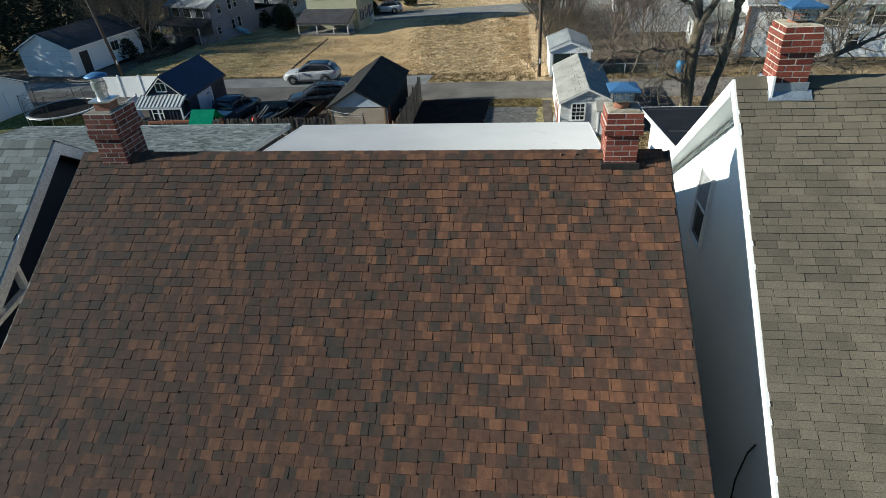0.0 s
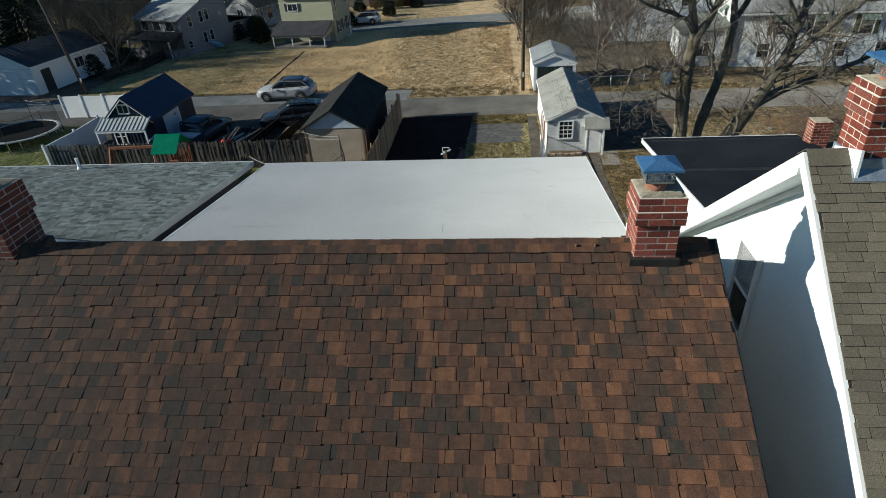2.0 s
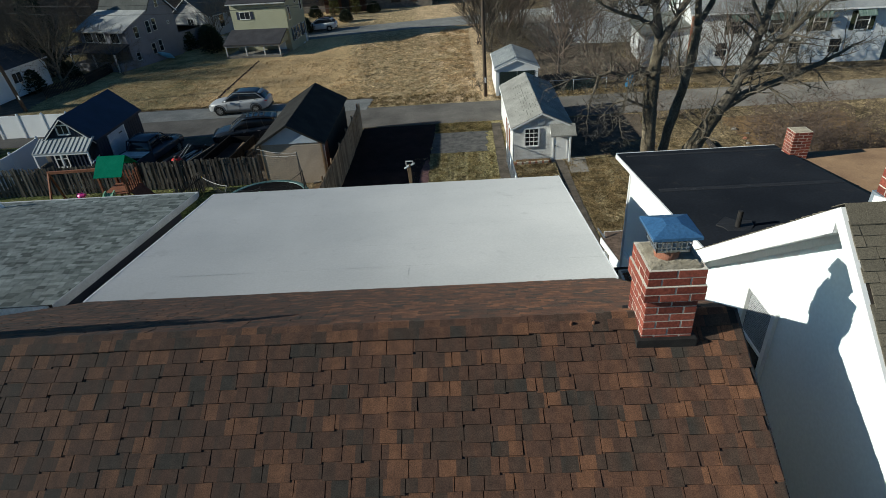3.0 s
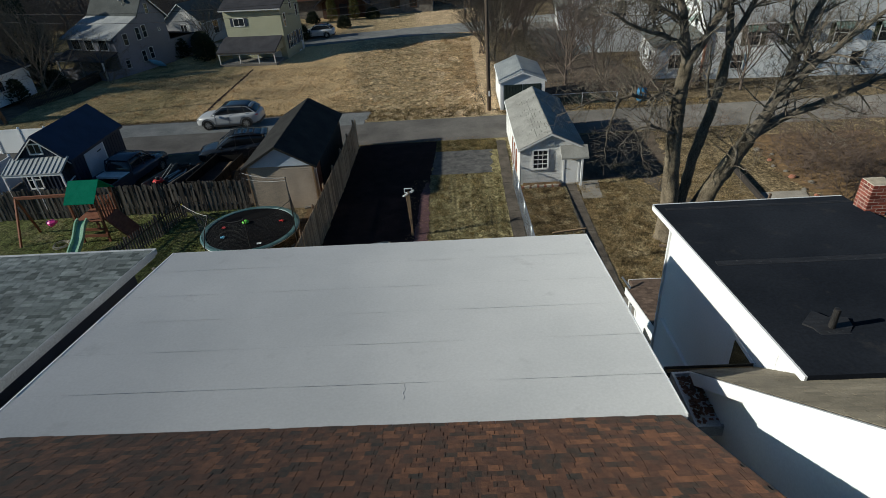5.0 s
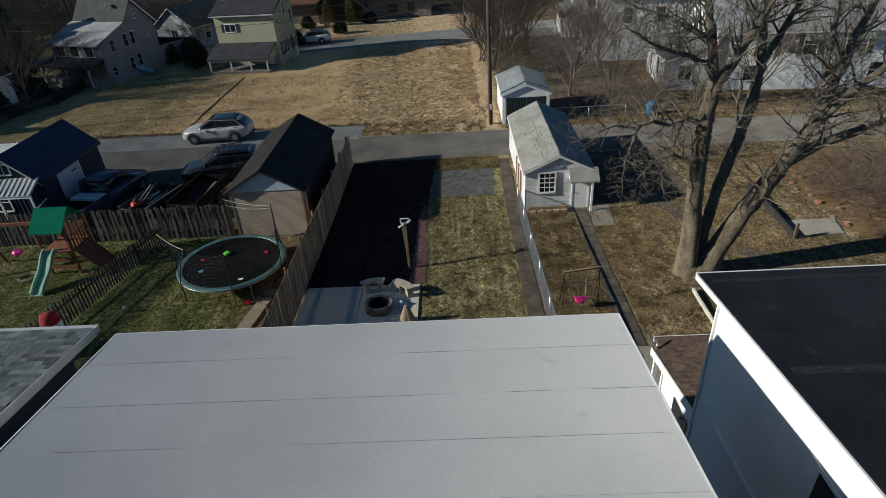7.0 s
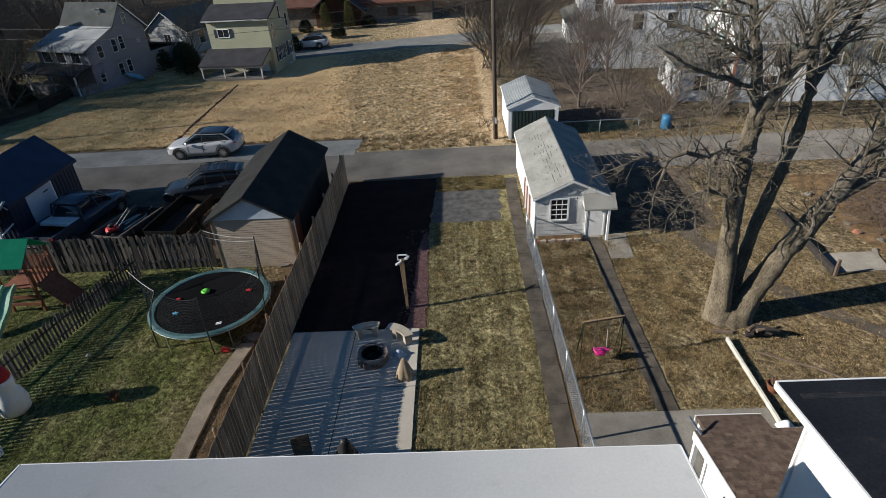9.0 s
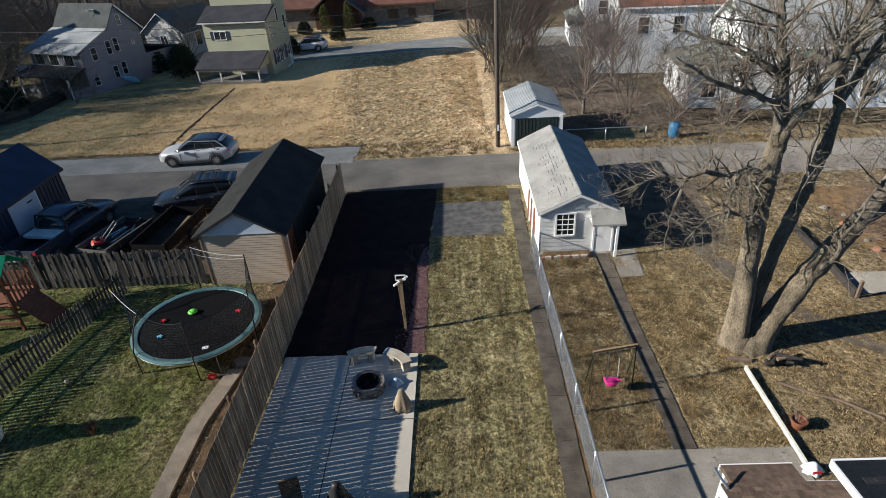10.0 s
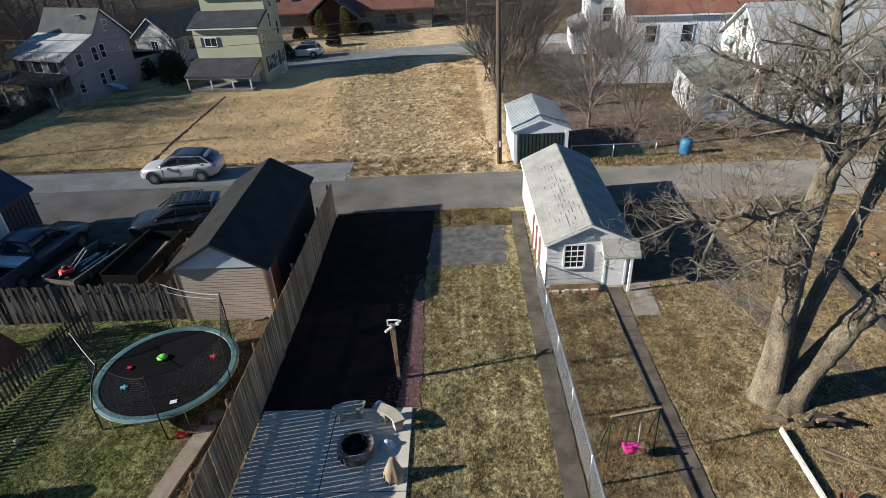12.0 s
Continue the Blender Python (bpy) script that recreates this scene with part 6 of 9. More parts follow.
def crossover(x, y, turn, label, body_mat, length=4.75, glass_roof=True, rack=False, z=None, name="car", boxy=0.0):
    """A parked five-door car; its nose points along its own -x."""
    c = thing(name, x, y, (gz(y) + 0.03) if z is None else z, label, "car", turn=turn)
    h = length / 2
    W = 0.95
    r = 0.395
    f, b = -h + 0.9, h - 1.0
    body = [(-h, 0.42, 0.72, 0.6), (-h + 0.08, 0.34, 0.84, 0.76), (-h + 0.3, 0.28, 0.93, 0.87), (-h + 0.7, 0.26, 1.0, 0.93), (-h + 1.15, 0.25, 1.05, W), (-h + 1.7, 0.25, 1.08, W), (0.3, 0.25, 1.09, W), (h - 1.2, 0.25, 1.12, W), (h - 0.6, 0.28, 1.15, 0.93), (h - 0.25, 0.34, 1.14, 0.88), (h - 0.07, 0.42, 1.06, 0.82), (h, 0.52, 0.92, 0.72)]
    shell = part("body", loft(B(), body, 28, 7), body_mat, c, local=True, smooth=True)
    top = 1.70 if not boxy else 1.74
    cab = [(-h + 1.15, 0.98, 1.05, 0.79), (-h + 1.45, 0.98, 1.25, 0.78), (-h + 1.85, 0.98, 1.5, 0.755), (-h + 2.2, 0.98, top - 0.07, 0.73), (0.1, 0.98, top - 0.03, 0.72), (h - 1.3, 0.98, top - 0.08, 0.71), (h - 0.85 + boxy, 0.98, top - 0.17, 0.69), (h - 0.5 + boxy * 0.6, 1.0, 1.4, 0.7), (h - 0.2 + boxy * 0.3, 1.02, 1.17, 0.71)]
    part("glasshouse", loft(B(), cab, 20, 4), M["glass"], c, "dark tinted windows", local=True, smooth=True)
    roof = [(-h + 2.05, top - 0.1, top - 0.05, 0.68), (-h + 2.5, top - 0.07, top - 0.005, 0.71), (0.3, top - 0.06, top + 0.01, 0.71), (h - 1.0, top - 0.1, top - 0.02, 0.71), (h - 0.62 + boxy, top - 0.2, top - 0.14, 0.67)]
    part("roof", loft(B(), roof, 16, 5), M["glass"] if glass_roof else body_mat, c, "dark glass roof panel" if glass_roof else "", local=True, smooth=True)
    for s in (-1, 1):
        if glass_roof:
            bm = B()
            beam(bm, (-h + 2.1, s * 0.71, top - 0.075), (h - 0.8, s * 0.7, top - 0.145), 0.06, 0.05)
            part("roof_edge", bm, body_mat, c, local=True)
        # pillars
        for (xa, za, wa), (xb, zb, wb) in (((-h + 1.2, 1.06, 0.87), (-h + 2.15, top - 0.08, 0.735)), ((0.15, 1.08, 0.9), (0.2, top - 0.08, 0.735)), ((h - 0.95, 1.1, 0.9), (h - 1.15, top - 0.1, 0.735)), ((h - 0.28, 1.14, 0.82), (h - 0.8 + boxy, top - 0.18, 0.705))):
            bm = B()
            beam(bm, (xa, s * wa, za), (xb, s * wb, zb), 0.05 if xa < h - 1.2 else (0.07 if xa < h - 0.5 else 0.26), 0.03, (1, 0, 0))
            part("pillar", bm, body_mat if xa < 0 or xa > h - 0.5 else M["plastic"], c, local=True)
        part("sill", box(B(), -h + 1.35, h - 1.45, s * W - 0.03 * (s > 0) - 0.0, s * W + 0.03 * (s < 0) + s * 0.012 if False else s * W + 0.012, 0.25, 0.36) if s > 0 else box(B(), -h + 1.35, h - 1.45, -W - 0.012, -W + 0.02, 0.25, 0.36), M["plastic"], c, local=True)
        for xd in (-h + 1.5, 0.12, h - 1.15):
            ya = s * (W - 0.004)
            part("door_gap", box(B(), xd, xd + 0.012, min(ya, ya + s * 0.012), max(ya, ya + s * 0.012), 0.4, 1.02), M["plastic"], c, local=True)
        for xd in (-0.15, h - 1.45):
            ya = s * W
            part("door_handle", box(B(), xd, xd + 0.18, min(ya, ya + s * 0.03), max(ya, ya + s * 0.03), 0.9, 0.93), M["chrome"], c, local=True)
        bm = loft(B(), [(-h + 1.42, 1.08, 1.2, 0.03), (-h + 1.55, 1.06, 1.22, 0.1), (-h + 1.6, 1.08, 1.2, 0.09)], 10, 3)
        bmesh.ops.translate(bm, vec=(0, s * 1.03, 0), verts=bm.verts)
        part("mirror", bm, body_mat, c, local=True)
        bm = loft(B(), [(-h + 0.05, 0.74, 0.79, 0.06), (-h + 0.25, 0.8, 0.87, 0.11), (-h + 0.5, 0.86, 0.92, 0.03)], 10, 3)
        bmesh.ops.translate(bm, vec=(0, s * 0.74, 0), verts=bm.verts)
        part("headlight", bm, M["lamp"], c, local=True)
        bm = loft(B(), [(h - 0.4, 0.95, 1.0, 0.03), (h - 0.2, 0.94, 1.02, 0.08), (h - 0.06, 0.95, 1.0, 0.06)], 10, 3)
        bmesh.ops.translate(bm, vec=(0, s * 0.8, 0), verts=bm.verts)
        part("tail_light", bm, M["taillamp"], c, local=True)
    part("spoiler", loft(B(), [(h - 0.95 + boxy, top - 0.15, top - 0.09, 0.66), (h - 0.7 + boxy, top - 0.19, top - 0.11, 0.68), (h - 0.5 + boxy, top - 0.21, top - 0.17, 0.66)], 12, 4), body_mat, c, local=True, smooth=True)
    part("grille", box(B(), -h - 0.015, -h + 0.06, -0.45, 0.45, 0.5, 0.68), M["plastic"], c, local=True)
    part("rear_bumper", loft(B(), [(h - 0.25, 0.3, 0.52, 0.9), (h - 0.02, 0.32, 0.5, 0.82), (h + 0.03, 0.36, 0.46, 0.7)], 12, 4), M["plastic"], c, local=True)
    if rack:
        for s in (-1, 1):
            part("roof_rail", beam(B(), (-h + 2.3, s * 0.62, top + 0.06), (h - 0.9, s * 0.62, top + 0.04), 0.04), M["plastic"], c, local=True)
        for i in range(5):
            xx = -0.1 + i * 0.36
            part("rack_bar", beam(B(), (xx, -0.62, top + 0.07), (xx, 0.62, top + 0.07), 0.035), M["plastic"], c, local=True)
    wheels(c, (f, b), W, r, M["chrome"])
    arch(c, (f, b), W, r)
    return c


def pickup(x, y, turn, label, body_mat):
    c = thing("pickup_truck", x, y, gz(y) + 0.01, label, "truck", turn=turn)
    h, W, r = 2.85, 0.98, 0.4
    part("body", loft(B(), [(-h, 0.55, 0.85, 0.75), (-h + 0.12, 0.4, 1.0, 0.92), (-h + 1.3, 0.36, 1.12, W), (-0.9, 0.36, 1.14, W), (0.75, 0.36, 1.14, W)], 18, 6), body_mat, c, local=True, smooth=True)
    part("cab_glass", loft(B(), [(-h + 1.35, 1.05, 1.12, 0.86), (-h + 1.95, 1.05, 1.72, 0.76), (-0.2, 1.05, 1.78, 0.75), (0.55, 1.05, 1.74, 0.75), (0.72, 1.05, 1.15, 0.82)], 18, 4), M["glass"], c, "dark cab windows", local=True, smooth=True)
    part("cab_roof", loft(B(), [(-h + 1.85, 1.7, 1.76, 0.72), (-0.4, 1.72, 1.84, 0.75), (0.6, 1.68, 1.78, 0.73)], 14, 5), body_mat, c, local=True, smooth=True)
    bed = B()
    for s in (-1, 1):
        box(bed, 0.76, h, s * W - 0.09 if s > 0 else -W, s * W if s > 0 else -W + 0.09, 0.45, 1.14)
    box(bed, 0.76, h, -W + 0.09, W - 0.09, 0.45, 0.62)
    box(bed, h - 0.07, h, -W + 0.09, W - 0.09, 0.62, 1.12)
    part("cargo_bed", bed, body_mat, c, local=True)
    part("tonneau", box(B(), 0.8, 1.5, -W + 0.1, W - 0.1, 0.98, 1.12), M["whiteold"], c, "pale painted toolbox lid", local=True)
    part("bumper", box(B(), h + 0.005, h + 0.14, -0.9, 0.9, 0.42, 0.58), M["chrome"], c, local=True)
    for s in (-1, 1):
        for (xa, za, wa), (xb, zb, wb) in (((-h + 1.38, 1.12, 0.88), (-h + 1.98, 1.74, 0.765)), ((-0.45, 1.12, 0.93), (-0.42, 1.76, 0.765)), ((0.66, 1.12, 0.88), (0.55, 1.74, 0.76))):
            part("pillar", beam(B(), (xa, s * wa, za), (xb, s * wb, zb), 0.08, 0.035, (1, 0, 0)), body_mat, c, local=True)
        part("tail_light", box(B(), h - 0.02, h + 0.01, s * 0.9 - 0.07, s * 0.9 + 0.07, 0.75, 1.08), M["taillamp"], c, local=True)
        bm = loft(B(), [(-h + 1.5, 1.12, 1.3, 0.03), (-h + 1.62, 1.1, 1.34, 0.11), (-h + 1.68, 1.12, 1.32, 0.1)], 10, 3)
        bmesh.ops.translate(bm, vec=(0, s * 1.08, 0), verts=bm.verts)
        part("mirror", bm, M["plastic"], c, local=True)
    wheels(c, (-h + 0.95, h - 1.05), W, r, M["chrome"])
    arch(c, (-h + 0.95, h - 1.05), W, r)
    return c


M["silver"] = paint("silver_paint", (0.37, 0.38, 0.39), 0.42, 0.2)
M["blackcar"] = paint("black_paint", (0.02, 0.024, 0.03), 0.2, 0.2)
M["greycar"] = paint("graphite_paint", (0.055, 0.065, 0.085), 0.22, 0.3)
crossover(-16.3, 41.0, 2.0, "silver crossover car parked beside the lane", M["silver"])
crossover(-13.6, 33.9, 12.0, "black sport utility car with roof rack", M["blackcar"], 4.5, False, True, boxy=0.42)
crossover(-17.35, 78.9, 4.0, "white car parked on the far street", paint("white_car_paint", (0.6, 0.62, 0.63), 0.3, 0.1), 4.5)
pickup(-19.15, 30.7, 261.0, "dark grey pickup truck with toolbox in bed", M["greycar"])


M["darkrust"] = stuff_mat("dark_rusty_floor", (0.025, 0.014, 0.01), (0.07, 0.035, 0.022), 1.5, 20, 0.9, 0.3)


def trailer(x, y, turn, L, W, wall, label, floor_mat, wall_mat):
    t = thing("utility_trailer", x, y, gz(y) + 0.01, label, "trailer", turn=turn)
    part("bed", box(B(), -L / 2, L / 2, -W / 2, W / 2, 0.5, 0.58), floor_mat, t, local=True)
    for s in (-1, 1):
        part("side_wall", box(B(), -L / 2, L / 2, s * W / 2 - 0.025, s * W / 2 + 0.025, 0.585, 0.58 + wall), wall_mat, t, local=True)
        part("top_rail", box(B(), -L / 2, L / 2, s * W / 2 - 0.045, s * W / 2 + 0.045, 0.582 + wall, 0.66 + wall), wall_mat, t, local=True)
        bm = lathe(B(), [(0.2, -0.1), (0.33, -0.1), (0.35, -0.06), (0.35, 0.06), (0.33, 0.1), (0.2, 0.1)], 0, 0, 20)
        bmesh.ops.transform(bm, matrix=pose(0.2, s * (W / 2 + 0.14), 0.35, 90, 0, 0), verts=bm.verts)
        part("wheel", bm, M["tyre"], t, local=True)
        for i in range(5):
            xx = -L / 2 + 0.1 + i * (L - 0.2) / 4
            part("stake", box(B(), xx - 0.03, xx + 0.03, s * (W / 2 + 0.03) - 0.02, s * (W / 2 + 0.03) + 0.02, 0.5, 0.62 + wall), wall_mat, t, local=True)
    for xx in (-L / 2, L / 2):
        part("end_wall", box(B(), xx - 0.025, xx + 0.025, -W / 2, W / 2, 0.585, 0.56 + wall), wall_mat, t, local=True)
    part("tongue", beam(B(), (L / 2, 0, 0.5), (L / 2 + 1.1, 0, 0.45), 0.08), M["rust"], t, local=True)
    return t


trailer(-13.5, 30.05, 84, 3.8, 1.65, 0.45, "black steel box trailer with rusty floor", M["darkrust"], M["blacksteel"])
t2 = trailer(-16.1, 29.85, 75, 3.1, 1.65, 0.2, "low grey timber trailer with slatted sides", M["darkwood"], M["greywood"])
m = thing("lawn_mower", -16.55, 29.05, gz(29) + 0.6, "red push mower with folded handle", "mower", turn=40)
part("deck", loft(B(), [(-0.3, 0.12, 0.2, 0.15), (-0.2, 0.1, 0.3, 0.25), (0.2, 0.1, 0.3, 0.25), (0.3, 0.12, 0.2, 0.15)], 12, 3), M["red"], m, local=True)
part("engine", lathe(B(), [(0.13, 0.29), (0.13, 0.42), (0.08, 0.46)], 0, 0, 14), M["plastic"], m, local=True)
for s in (-1, 1):
    part("handle_bar", beam(B(), (0.25, s * 0.2, 0.25), (1.0, s * 0.2, 0.9), 0.03), M["steel"], m, local=True)
    for xx in (-0.25, 0.25):
        bm = lathe(B(), [(0.1, -0.03), (0.1, 0.03)], 0, 0, 14)
        bmesh.ops.transform(bm, matrix=pose(xx, s * 0.27, 0.1, 90, 0, 0), verts=bm.verts)
        part("wheel", bm, M["tyre"], m, local=True)
part("grip", beam(B(), (1.0, -0.2, 0.9), (1.0, 0.2, 0.9), 0.035), M["blackrope"], m, local=True)


ramp = thing("ramp_plank", -13.05, 29.9, gz(30) + 0.6, "rust-brown plank lying in the box trailer", "plank", turn=84)
part("plank", box(B(), -1.3, 1.3, -0.14, 0.14, 0.12, 0.17, pose(0, 0, 0, 0, -6, 0)), M["timber"], ramp, local=True)
part("cleat", box(B(), -1.25, -1.15, -0.14, 0.14, 0.0, 0.115), M["rust"], ramp, local=True)
for i, (dx, dy, l0, a) in enumerate(((0.1, -0.2, 1.5, 70), (-0.35, 0.1, 1.2, 52), (0.35, 0.35, 1.0, 96), (0.0, 0.4, 1.7, 62))):
    pole = thing("scrap_pipe", -15.9 + dx, 30.1 + dy, gz(29.7) + 0.6, "grey metal pipe lying on the low trailer", "pipe", "scrap on the trailer", turn=a)
    part("shaft", beam(B(), (-l0 / 2, 0, 0.03), (l0 / 2, 0, 0.12 + 0.05 * i), 0.05), M["steel"], pole, local=True)
tb = thing("tool_crate", -15.75, 30.85, gz(30) + 0.6, "dark plastic crate on the low trailer", "crate", turn=25)
part("body", box(B(), -0.3, 0.3, -0.2, 0.2, 0.0, 0.28), M["plastic"], tb, local=True)
part("lid", box(B(), -0.32, 0.32, -0.22, 0.22, 0.284, 0.32), M["blacksteel"], tb, local=True)


# ---- things in the yards ----
def trampoline(x, y, r, label, pad, net_lean=0.0, top=0.92, poles=6):
    t = thing("trampoline", x, y, gz(y), label, "trampoline")
    n = 48
    part("jumping_mat", lathe(B(), [(r - 0.2, top - 0.035), (r - 0.2, top - 0.02)], 0, 0, n), M["tramp_bed"], t, local=True)
    bm = B()
    rings = [(r - 0.22, top - 0.02), (r - 0.2, top + 0.012), (r - 0.05, top + 0.018), (r + 0.03, top - 0.01), (r + 0.02, top - 0.04), (r - 0.2, top - 0.03)]
    vs = [[bm.verts.new((q * math.cos(2 * math.pi * k / n), q * math.sin(2 * math.pi * k / n), z)) for k in range(n)] for q, z in rings]
    for i in range(len(rings)):
        a, b = vs[i], vs[(i + 1) % len(rings)]
        for k in range(n):
            j = (k + 1) % n
            bm.faces.new((a[k], a[j], b[j], b[k]))
    bmesh.ops.recalc_face_normals(bm, faces=bm.faces)
    part("spring_pad", bm, pad, t, "padded rim cover", local=True)
    bm = B()
    v, f = [], []
    tube_arrays([(r * math.cos(a), r * math.sin(a), top - 0.06) for a in np.linspace(0, 2 * math.pi, 37)], [0.025] * 37, 6, v, f, False)
    raw("ring", v, f, M["steel"], t, local=True)
    bm.free()
    tops = []
    spots = WORN if net_lean else [(r - 0.05, top + 1.55)] * poles
    for k, (q, hgt) in enumerate(spots):
        a = math.radians(48 + 60 * k)
        ca, sa = math.cos(a), math.sin(a)
        v, f = [], []
        mid = r + 0.05 + (q - r) * 0.45
        pts = [((r + 0.06) * ca, (r + 0.06) * sa, 0.0), ((r + 0.06) * ca, (r + 0.06) * sa, top + 0.1), (mid * ca, mid * sa, top + (hgt - top) * 0.6), (q * ca, q * sa, hgt)]
        tube_arrays(pts, [0.022] * 4, 7, v, f)
        pole = raw("pole", v, f, M["blackrope"], t, local=True)
        part("pole_cap", lathe(B(), [(0.03, hgt - 0.02), (0.03, hgt + 0.04), (0.01, hgt + 0.05)], q * ca, q * sa, 8), M["yellowcap"] if k == 2 else M["blackrope"], pole, local=True)
        tops.append(Vector(pts[-1]))
        v, f = [], []
        ca2, sa2 = math.cos(a + 0.3), math.sin(a + 0.3)
        tube_arrays([(r * ca, r * sa, top - 0.07), (r * ca, r * sa, 0.03), (r * ca2, r * sa2, 0.03), (r * ca2, r * sa2, top - 0.07)], [0.02] * 4, 6, v, f)
        raw("leg", v, f, M["steel"], t, local=True)
    # safety net: a cord from pole to pole and thin threads below it
    v, f = [], []
    n2 = len(spots)
    for k in range(n2):
        p, q = tops[k], tops[(k + 1) % n2]
        sag = (0.12, 0.3, 0.1, 0.22, 0.25, 0.1)[k % 6]
        curve = [p.lerp(q, s) - Vector((0, 0, sag * 4 * s * (1 - s))) for s in np.linspace(0, 1, 9)]
        v2, f2 = [], []
        tube_arrays(curve, [0.012] * 9, 5, v2, f2)
        raw("net_cord", v2, f2, M["palecord"] if k in (0, 2) else M["blackrope"], t, local=True)
        if k == 0:
            v2, f2 = [], []
            tube_arrays([c - Vector((0, 0, 0.13 + 0.02 * i)) for i, c in enumerate(curve)], [0.01] * 9, 5, v2, f2)
            raw("net_strap", v2, f2, M["palecord"], t, local=True)
        a0, a1 = math.radians(48 + 60 * k), math.radians(108 + 60 * k)

        def at(s, g):
            a = a0 + (a1 - a0) * s
            low = Vector(((r - 0.05) * math.cos(a), (r - 0.05) * math.sin(a), top))
            return low.lerp(p.lerp(q, s) - Vector((0, 0, sag * 4 * s * (1 - s))), g)
        for s in np.linspace(0, 1, 46):
            tube_arrays([at(s, 0), at(s, 0.5), at(s, 1)], [0.0022] * 3, 3, v, f, False)
        for g in np.linspace(0.06, 0.94, 22):
            tube_arrays([at(s, g) for s in np.linspace(0, 1, 7)], [0.0022] * 7, 3, v, f, False)
    tagged(raw("safety_net", v, f, M["netting"], t, "torn grey safety net", local=True), kind="stuff")
    return t


M["yellowcap"] = stuff_mat("yellow_plastic", (0.5, 0.42, 0.03), (0.6, 0.5, 0.05), 3, 30, 0.5, 0.05)
M["palecord"] = stuff_mat("grey_cord", (0.3, 0.3, 0.29), (0.42, 0.42, 0.4), 4, 30, 0.8, 0.1)
M["netting"] = stuff_mat("grey_netting", (0.05, 0.053, 0.052), (0.085, 0.088, 0.086), 3, 30, 0.8, 0.0)
# where each pole's top has come to rest: distance from the middle, and height
WORN = [(2.3, 2.6), (2.45, 2.7), (3.3, 1.95), (1.75, 2.3), (2.15, 2.45), (2.35, 2.5)]
trampoline(-9.06, 22.2, 2.22, "round black trampoline with teal rim and drooping net", M["teal"], 0.1)
trampoline(-33.3, 32.1, 2.55, "grey-rimmed trampoline with net on far lawn", M["greymetal"], 0.0, 0.8)


def star(x, y, z, mat, size, label):
    s = thing("foam_star", x, y, z, label, "toy", "toys on the trampoline", turn=x * 90)
    pts = [(size * (1 if k % 2 == 0 else 0.45) * math.cos(math.pi * k / 5), size * (1 if k % 2 == 0 else 0.45) * math.sin(math.pi * k / 5)) for k in range(10)]
    part("body", prism(B(), pts, 2, 0.0, 0.05), mat, s, local=True)


TZ = gz(22.05) + 0.905
star(-7.75, 22.75, TZ, M["red"], 0.12, "red foam star on trampoline mat")
star(-10.1, 21.4, TZ, M["cyan"], 0.12, "light blue foam star on trampoline mat")
star(-10.35, 22.3, TZ, M["red"], 0.11, "red foam star beside the teal rim")
b = thing("ball", -9.45, 22.75, TZ, "lime green flattened toy ball on trampoline mat", "ball", "toys on the trampoline")
part("shell", lathe(B(), [(0.1, 0.0), (0.17, 0.03), (0.18, 0.06), (0.12, 0.11), (0.03, 0.13)], 0, 0, 9), M["lime"], b, local=True, smooth=True)
p = thing("paper_tag", -8.25, 20.75, TZ, "white paper tag lying on trampoline mat", "tag", turn=15)
part("sheet", box(B(), -0.1, 0.1, -0.07, 0.07, 0.0, 0.012), M["white"], p, local=True)


